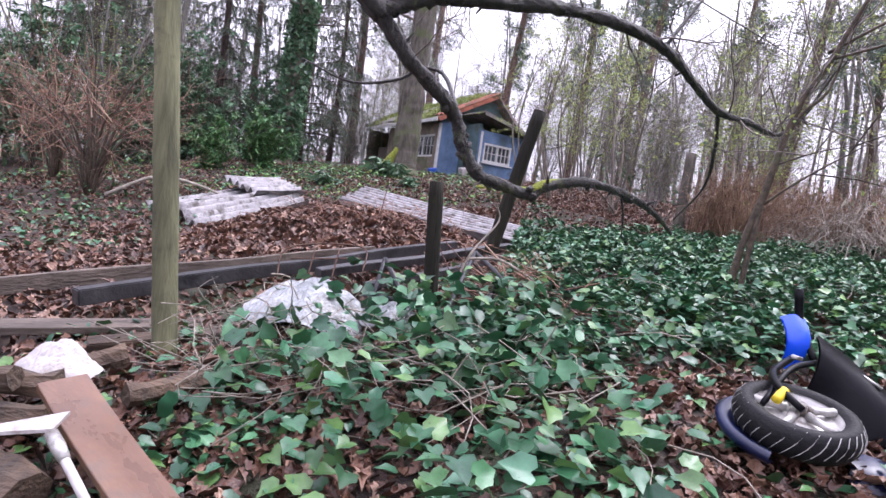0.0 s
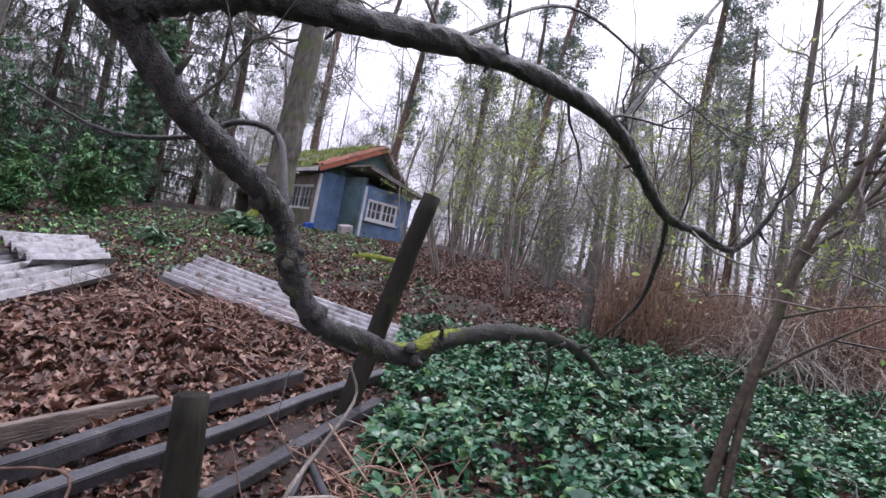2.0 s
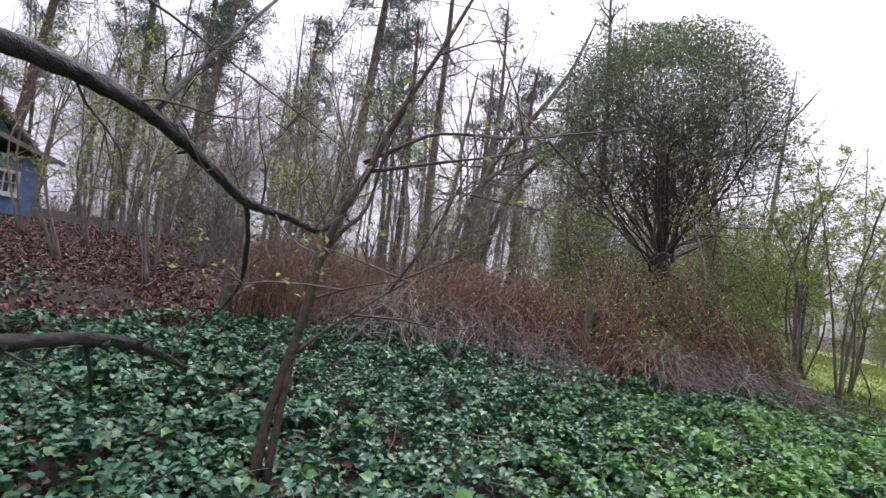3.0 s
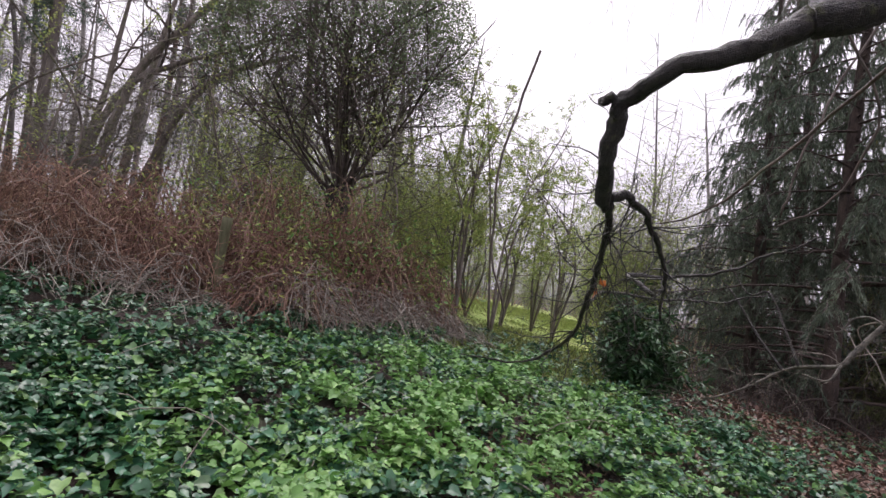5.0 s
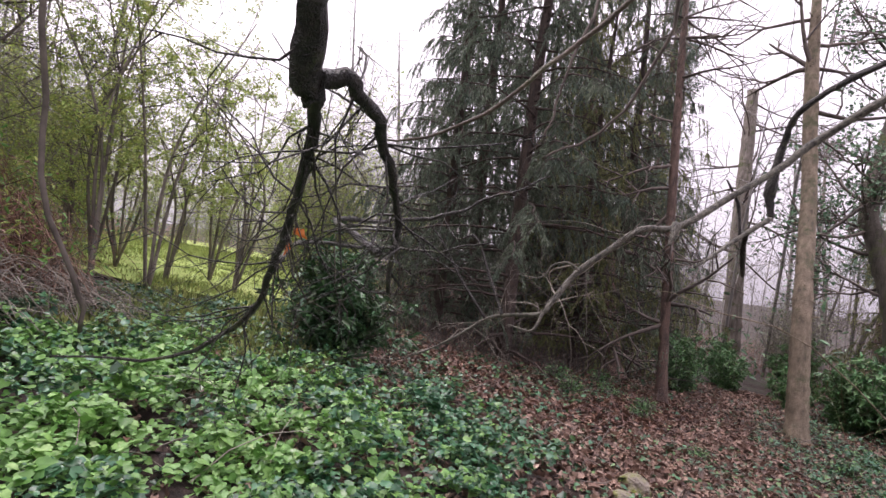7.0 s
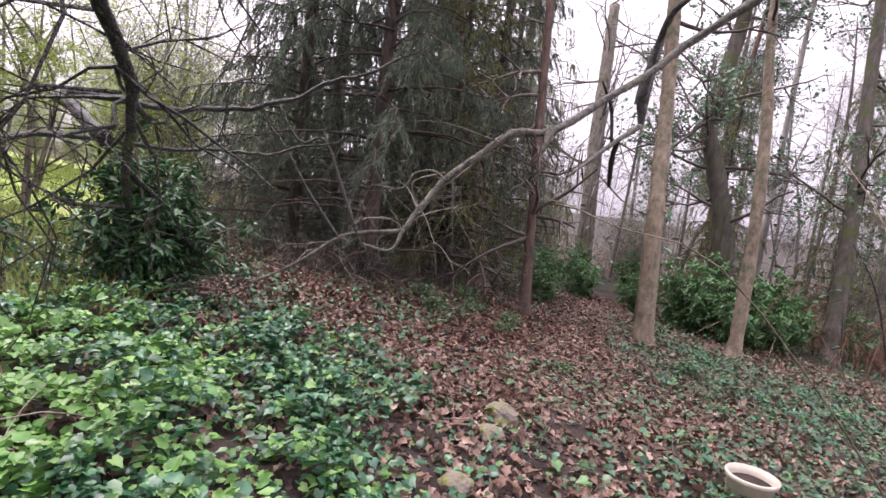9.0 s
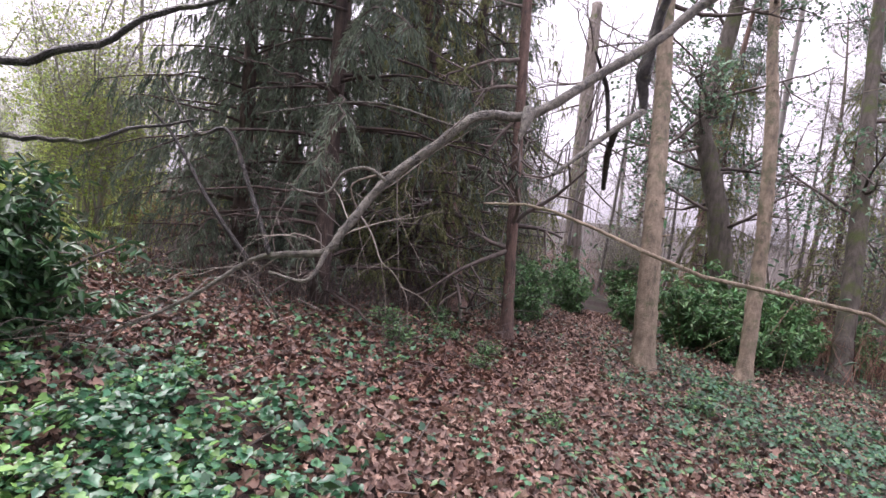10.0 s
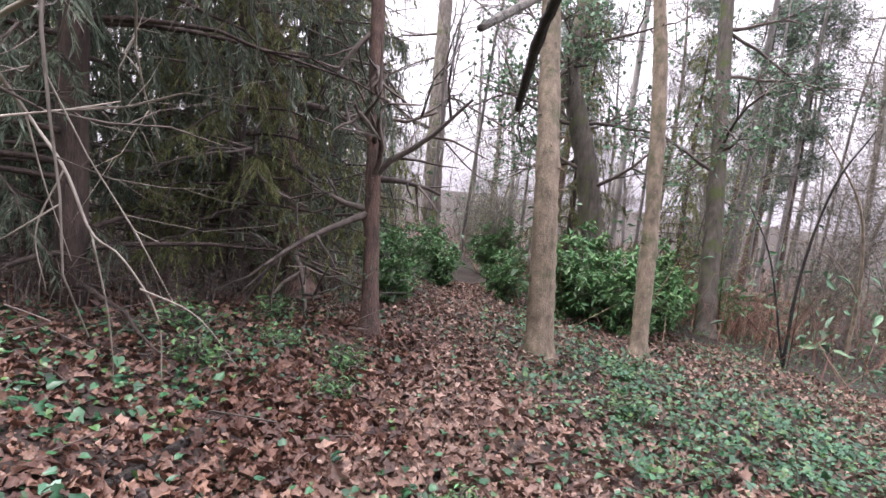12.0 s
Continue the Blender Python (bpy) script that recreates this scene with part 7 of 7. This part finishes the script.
# ---- meadow and far wood ----
def meadow():
    x, k = np.meshgrid(np.linspace(12.6, 62, 60), np.linspace(-1, 1, 20), indexing="ij")
    y = 3.4 + 0.12 * (x - 11) + k * (1.8 + 0.2 * (x - 12.6)) + 0.4 * np.sin(x * 2.1)
    i, j = np.meshgrid(np.arange(59), np.arange(19), indexing="ij")
    a, b, c, d = i * 20 + j, (i + 1) * 20 + j, (i + 1) * 20 + j + 1, i * 20 + j + 1
    z = ground_z(x, y) + 0.1 * (1 - k ** 4) + 0.03 * noise2(x, y, 1.3) - 0.02
    g = Geo().add(np.stack([x, y, z], -1).reshape(-1, 3), np.concatenate([np.stack([a, b, c], -1).reshape(-1, 3), np.stack([a, c, d], -1).reshape(-1, 3)]))
    tagged(part("meadow", g, M["turf"]), "bright green spring turf beyond the wood", "meadow", kind="structure")
    n = 60000
    x = 13 + 30 * rng.uniform(0, 1, n) ** 1.3
    y = 3.4 + 0.12 * (x - 11) + rng.normal(0, 1, n) * (1.3 + 0.12 * (x - 13))
    g = Geo().scatter(*BLADE, np.stack([x, y, ground_z(x, y)], -1), turns(n, 0.35, (0.12, 0.3)) * (0.4 + 0.02 * (x - 13))[:, None, None])
    tagged(part("meadow_grass", g, M["grass"]), "bright green grass of the meadow beyond the wood", "grass", kind="stuff")
    n = 6000
    x, y = rng.uniform(9.5, 14, n), rng.uniform(1.5, 4.2, n)
    g = Geo().scatter(*BLADE, np.stack([x, y, ground_z(x, y)], -1), turns(n, 0.6, (0.08, 0.2)))
    tagged(part("path_grass", g, M["grass"]), "thin grass at the end of the ivy", "grass", kind="stuff")


meadow()


def far_wood():
    """The wood's depth: many thin stems and brushwood between 18 and 70 metres."""
    g = Geo()
    for _ in range(460):
        a, d = rng.uniform(radians(-55), radians(190)), rng.uniform(20, 62)
        x, y = 3.5 + d * math.sin(a), 2 + d * math.cos(a)
        if 12 < x < 48 and abs(y - (3.6 + 0.12 * (x - 11))) < 3.5:
            continue
        if (x + 1) ** 2 + (y - 24) ** 2 < 40:
            continue
        h, z = rng.uniform(5, 16), float(ground_z(x, y))
        w = rng.normal(0, 0.5, 2)
        r = rng.uniform(0.03, 0.13)
        w = w * 1.6
        g.tube(np.array([(x, y, z - 0.2), (x + w[0] * 0.3, y + w[1] * 0.3, z + h * 0.5), (x + w[0], y + w[1], z + h)]), [r, r * 0.8, r * 0.2], 5, cap=False)
        for _ in range(int(h * 2.2)):
            k = rng.uniform(0.25, 1)
            p = np.array([x + w[0] * k, y + w[1] * k, z + h * k])
            d_ = rng.normal(size=3) * (1, 1, 0.3) + (0, 0, 0.6)
            e = p + d_ * rng.uniform(0.4, 1.5)
            g.tube(np.array([p, (p + e) / 2 + rng.normal(0, 0.1, 3), e]), [0.018, 0.006], 3, cap=False)
    tagged(part("far_wood", g, M["far_bark"]), "grey depth of the bare wood", "woodland", kind="stuff")
    g = Geo()
    n = 36000
    a, d = rng.uniform(radians(-55), radians(190), n), 13 + 45 * rng.uniform(0, 1, n) ** 0.8
    x, y = 3.5 + d * np.sin(a), 2 + d * np.cos(a)
    ok = ~((x > 12) & (x < 48) & (np.abs(y - (3.6 + 0.12 * (x - 11))) < 3.0)) & ~(((x + 1) ** 2 + (y - 22) ** 2) < 60) & ~((x < 2.5) & (x > -5) & (y < 20)) & ~((np.abs(y + 1.0 + 0.98 * (x - 8.6)) < 1.8) & (x < 20))
    x, y = x[ok], y[ok]
    n = len(x)
    w = rng.normal(size=(n, 3)) * (0.6, 0.6, 0.2) + (0, 0, 1)
    sz = rng.uniform(0.4, 1.9, n)
    thin = (np.array([(-0.005, 0, 0), (0.005, 0, 0), (0.03, 0.03, 0.55), (0.024, 0.026, 0.55), (0.0, 0.1, 1.0)]), np.array([(0, 1, 2), (0, 2, 3), (3, 2, 4)]))
    g.scatter(*thin, np.stack([x, y, ground_z(x, y)], -1), aim(w, sz))
    tagged(part("brushwood", g, M["cane"]), "brown brushwood under the far trees", "undergrowth", kind="stuff")
    g = Geo()
    n = 26000
    a, d = rng.uniform(radians(-55), radians(190), n), rng.uniform(22, 60, n)
    x, y = 3.5 + d * np.sin(a), 2 + d * np.cos(a)
    ok = ~((x > 12) & (np.abs(y - (3.6 + 0.12 * (x - 11))) < 4.5) & (rng.uniform(0, 1, n) < 0.8))
    x, y = x[ok], y[ok]
    n = len(x)
    h = rng.uniform(1.0, 15.0, n) * (0.75 + 0.25 * noise2(x, y, 0.5))
    g.scatter(*thin, np.stack([x, y, ground_z(x, y) + np.abs(h)], -1), aim(rng.normal(size=(n, 3)) + (0, 0, 0.5), rng.uniform(0.7, 2.2, n)))
    tagged(part("far_canopy", g, M["twig_far"]), "hazy mass of bare twigs of the far wood", "woodland", kind="stuff")
    g = Geo()
    n = 30000
    a, d = rng.uniform(radians(-55), radians(190), n), 14 + 40 * rng.uniform(0, 1, n)
    x, y = 3.5 + d * np.sin(a), 2 + d * np.cos(a)
    ok = (noise2(x, y, 0.35) > 0.0) & ~((x > 12) & (x < 48) & (np.abs(y - (3.6 + 0.12 * (x - 11))) < 3.0)) & ~(((x + 1) ** 2 + (y - 22) ** 2) < 60) & ~((x < 2.5) & (x > -5) & (y < 20)) & ~((np.abs(y + 1.0 + 0.98 * (x - 8.6)) < 2.0) & (x < 20))
    x, y = x[ok], y[ok]
    z = ground_z(x, y) + np.abs(rng.normal(0, 1.1, len(x)))
    g.scatter(*OVAL, np.stack([x, y, z], -1), turns(len(x), 1.0, (0.12, 0.3)))
    tagged(part("evergreen_undergrowth", g, M["bush_leaf"]), "dark evergreen undergrowth in the wood", "undergrowth", kind="stuff")


far_wood()


def pine(tall, r):
    """A tall pine: bare reddish trunk, high open crown of needle tufts."""
    t = thing("pine", (0, 0, -50), "tall pine with a bare trunk and an open blue green crown", "conifer", "pines of the wood")
    s = np.linspace(0, 1, 12)
    part("trunk", Geo().tube(np.stack([0.25 * np.sin(3 * s), 0.2 * np.cos(2.3 * s) - 0.2, tall * s - 0.2], -1), [r * 1.2, r, r * 0.8, r * 0.3], 8, 0.04, cap=False), M["bark_red"], t)
    gb, pos, way = Geo(), [], []
    for i in range(34):
        h = rng.uniform(0.32, 0.98)
        a = rng.uniform(0, 6.28)
        ln = rng.uniform(0.8, 2.3) * (1.2 - 0.6 * h)
        p0 = np.array([0.25 * math.sin(3 * h), 0.2 * math.cos(2.3 * h) - 0.2, tall * h])
        e = p0 + np.array([math.cos(a) * ln, math.sin(a) * ln, ln * rng.uniform(-0.25, 0.35)])
        gb.tube(smooth_path([p0, (p0 + e) / 2 + rng.normal(0, 0.12, 3), e], 5), [0.03, 0.008], 4, cap=False)
        for _ in range(7):
            k = rng.uniform(0.35, 1.05)
            c = p0 + (e - p0) * k + rng.normal(0, 0.22, 3)
            n = 46
            pos.append(c + rng.normal(0, 0.13, (n, 3)))
            way.append(rng.normal(size=(n, 3)) + (0, 0, 0.3))
    part("crown", gb, M["twig_far"], t)
    pos, way = np.vstack(pos), np.vstack(way)
    part("needle_foliage", Geo().scatter(*NEEDLE, pos, aim(way, rng.uniform(0.12, 0.26, len(pos)))), M["pine"], t)
    return t


pines = [pine(13, 0.16), pine(16, 0.2)]
for k, (x, y) in enumerate([(-9, 24), (-5.5, 29), (-12, 19), (2, 31), (5.5, 27), (9, 30), (13, 26), (-15, 27), (17, 23), (11, 19), (21, 19), (24, 25), (7, 22), (-2, 36), (15, -22), (10, -24), (19, -17), (24, -24), (13.5, -24), (15.5, -26.5), (18, -29), (29, -14), (6, -30)]):
    put(pines[k % 2], x, y, rng.uniform(0, 360), rng.uniform(0.85, 1.2), 0.1, (rng.normal(0, 2), rng.normal(0, 2)))
for p_ in pines:
    drop(p_)

holly = leafy_shrub("holly", "tall dark evergreen holly at the edge of the wood", 1.5, 4.2, 3600, OVAL, M["bush_leaf"], (0.09, 0.18), 26)
for x, y, s, a in ((-8.2, 17.5, 1.0, 150), (-9.8, 13, 1.15, 20), (-8.6, 15.3, 0.95, 70), (-7.2, 19.5, 0.9, 260), (-11.5, 10.5, 1.2, 310), (-12, 14, 1.0, 210), (-6.4, 21.5, 0.6, 30)):
    put(holly, x, y, a, s)
drop(holly)
line_tree("ivy_clad_tree", [(-5.97, 19.22, 2.3), (-5.9, 19.3, 5.0), (-5.7, 19.5, 8.5), (-5.5, 19.7, 13)], [0.3, 0.27, 0.22, 0.12], M["bark"], "old trunk thickly wrapped in green ivy",
          dict(levels=2, shoots=[4, 4], up=0.3), 12, 0.5, 2.5)
n_ = 2600
a_, h_ = rng.uniform(0, 6.28, n_), rng.uniform(0.1, 5.5, n_)
rr_ = 0.3 + rng.uniform(0, 0.22, n_)
ob = part("ivy_sleeve", Geo().scatter(*IVY, np.stack([-5.95 + 0.03 * h_ + rr_ * np.cos(a_), 19.25 + 0.04 * h_ + rr_ * np.sin(a_), 2.25 + h_], -1), turns(n_, 1.2, (0.1, 0.18))), M["bush_leaf"])
tagged(ob, "ivy foliage climbing the old trunk", "climber", kind="stuff")


def dead_bush(x, y):
    """Bare arching stems from one stool."""
    z = float(ground_z(x, y))
    t = thing("bare_bush", (x, y, z), "bare brown bush with long arching stems", "bush")
    for i in range(26):
        a, ln = rng.uniform(0, 6.28), rng.uniform(1.2, 3.4)
        out = rng.uniform(0.3, 1.6)
        pts = [(0, 0, -0.05), (out * 0.35 * math.cos(a), out * 0.35 * math.sin(a), ln * 0.5), (out * math.cos(a), out * math.sin(a), ln * rng.uniform(0.55, 1.0))]
        part("stem", Geo().tube(smooth_path(pts, 9), [rng.uniform(0.016, 0.036), 0.005], 5, 0.05), M["branch_bark"], t)
    gb, tips = Geo(), []
    for _ in range(60):
        w = rng.normal(size=3) + (0, 0, 0.8)
        branch_out(gb, tips, rng.normal(0, 0.5, 3) * (1, 1, 0.5) + (0, 0, 1.2), w / np.linalg.norm(w), rng.uniform(0.7, 1.5), 0.01, 1, dict(levels=2, shoots=[3, 5], wander=0.2, rise=0.0))
    part("twig_growth", gb, M["cane"], t)


dead_bush(-6.0, 9.2)
dead_bush(-7.6, 10.6)
ob = part("fallen_branch", Geo().tube(smooth_path([(-5.6, 9.0, 0.85), (-5.0, 9.4, 1.25), (-4.4, 9.7, 1.2), (-4.0, 9.9, 1.05)], 16), [0.035, 0.03, 0.02], 7, 0.06), M["twig_pale"])
tagged(ob, "pale curved fallen branch beside the bush", "branch")

# larger ivy sprays over the rubbish in front
n_ = 900
x_ = np.concatenate([rng.normal(0.15, 0.45, n_ // 2), rng.uniform(-1.0, 1.6, n_ // 2)])
y_ = np.concatenate([rng.normal(3.2, 0.5, n_ // 2), rng.uniform(1.5, 2.9, n_ // 2)])
z_ = ground_z(x_, y_) + rng.uniform(0.05, 0.34, n_)
ok_ = ~((x_ > 0.95) & (y_ > 1.6) & (y_ < 3.0)) & ~((x_ < -0.45) & (y_ < 2.1))
x_, y_, z_ = x_[ok_], y_[ok_], z_[ok_]
n_ = len(x_)
ob = part("ivy_sprays", Geo().scatter(*IVY, np.stack([x_, y_, z_], -1), turns(n_, 0.7, (0.065, 0.11))), M["ivy"])
tagged(ob, "large ivy leaves climbing over the rubbish", "ground cover", kind="stuff")
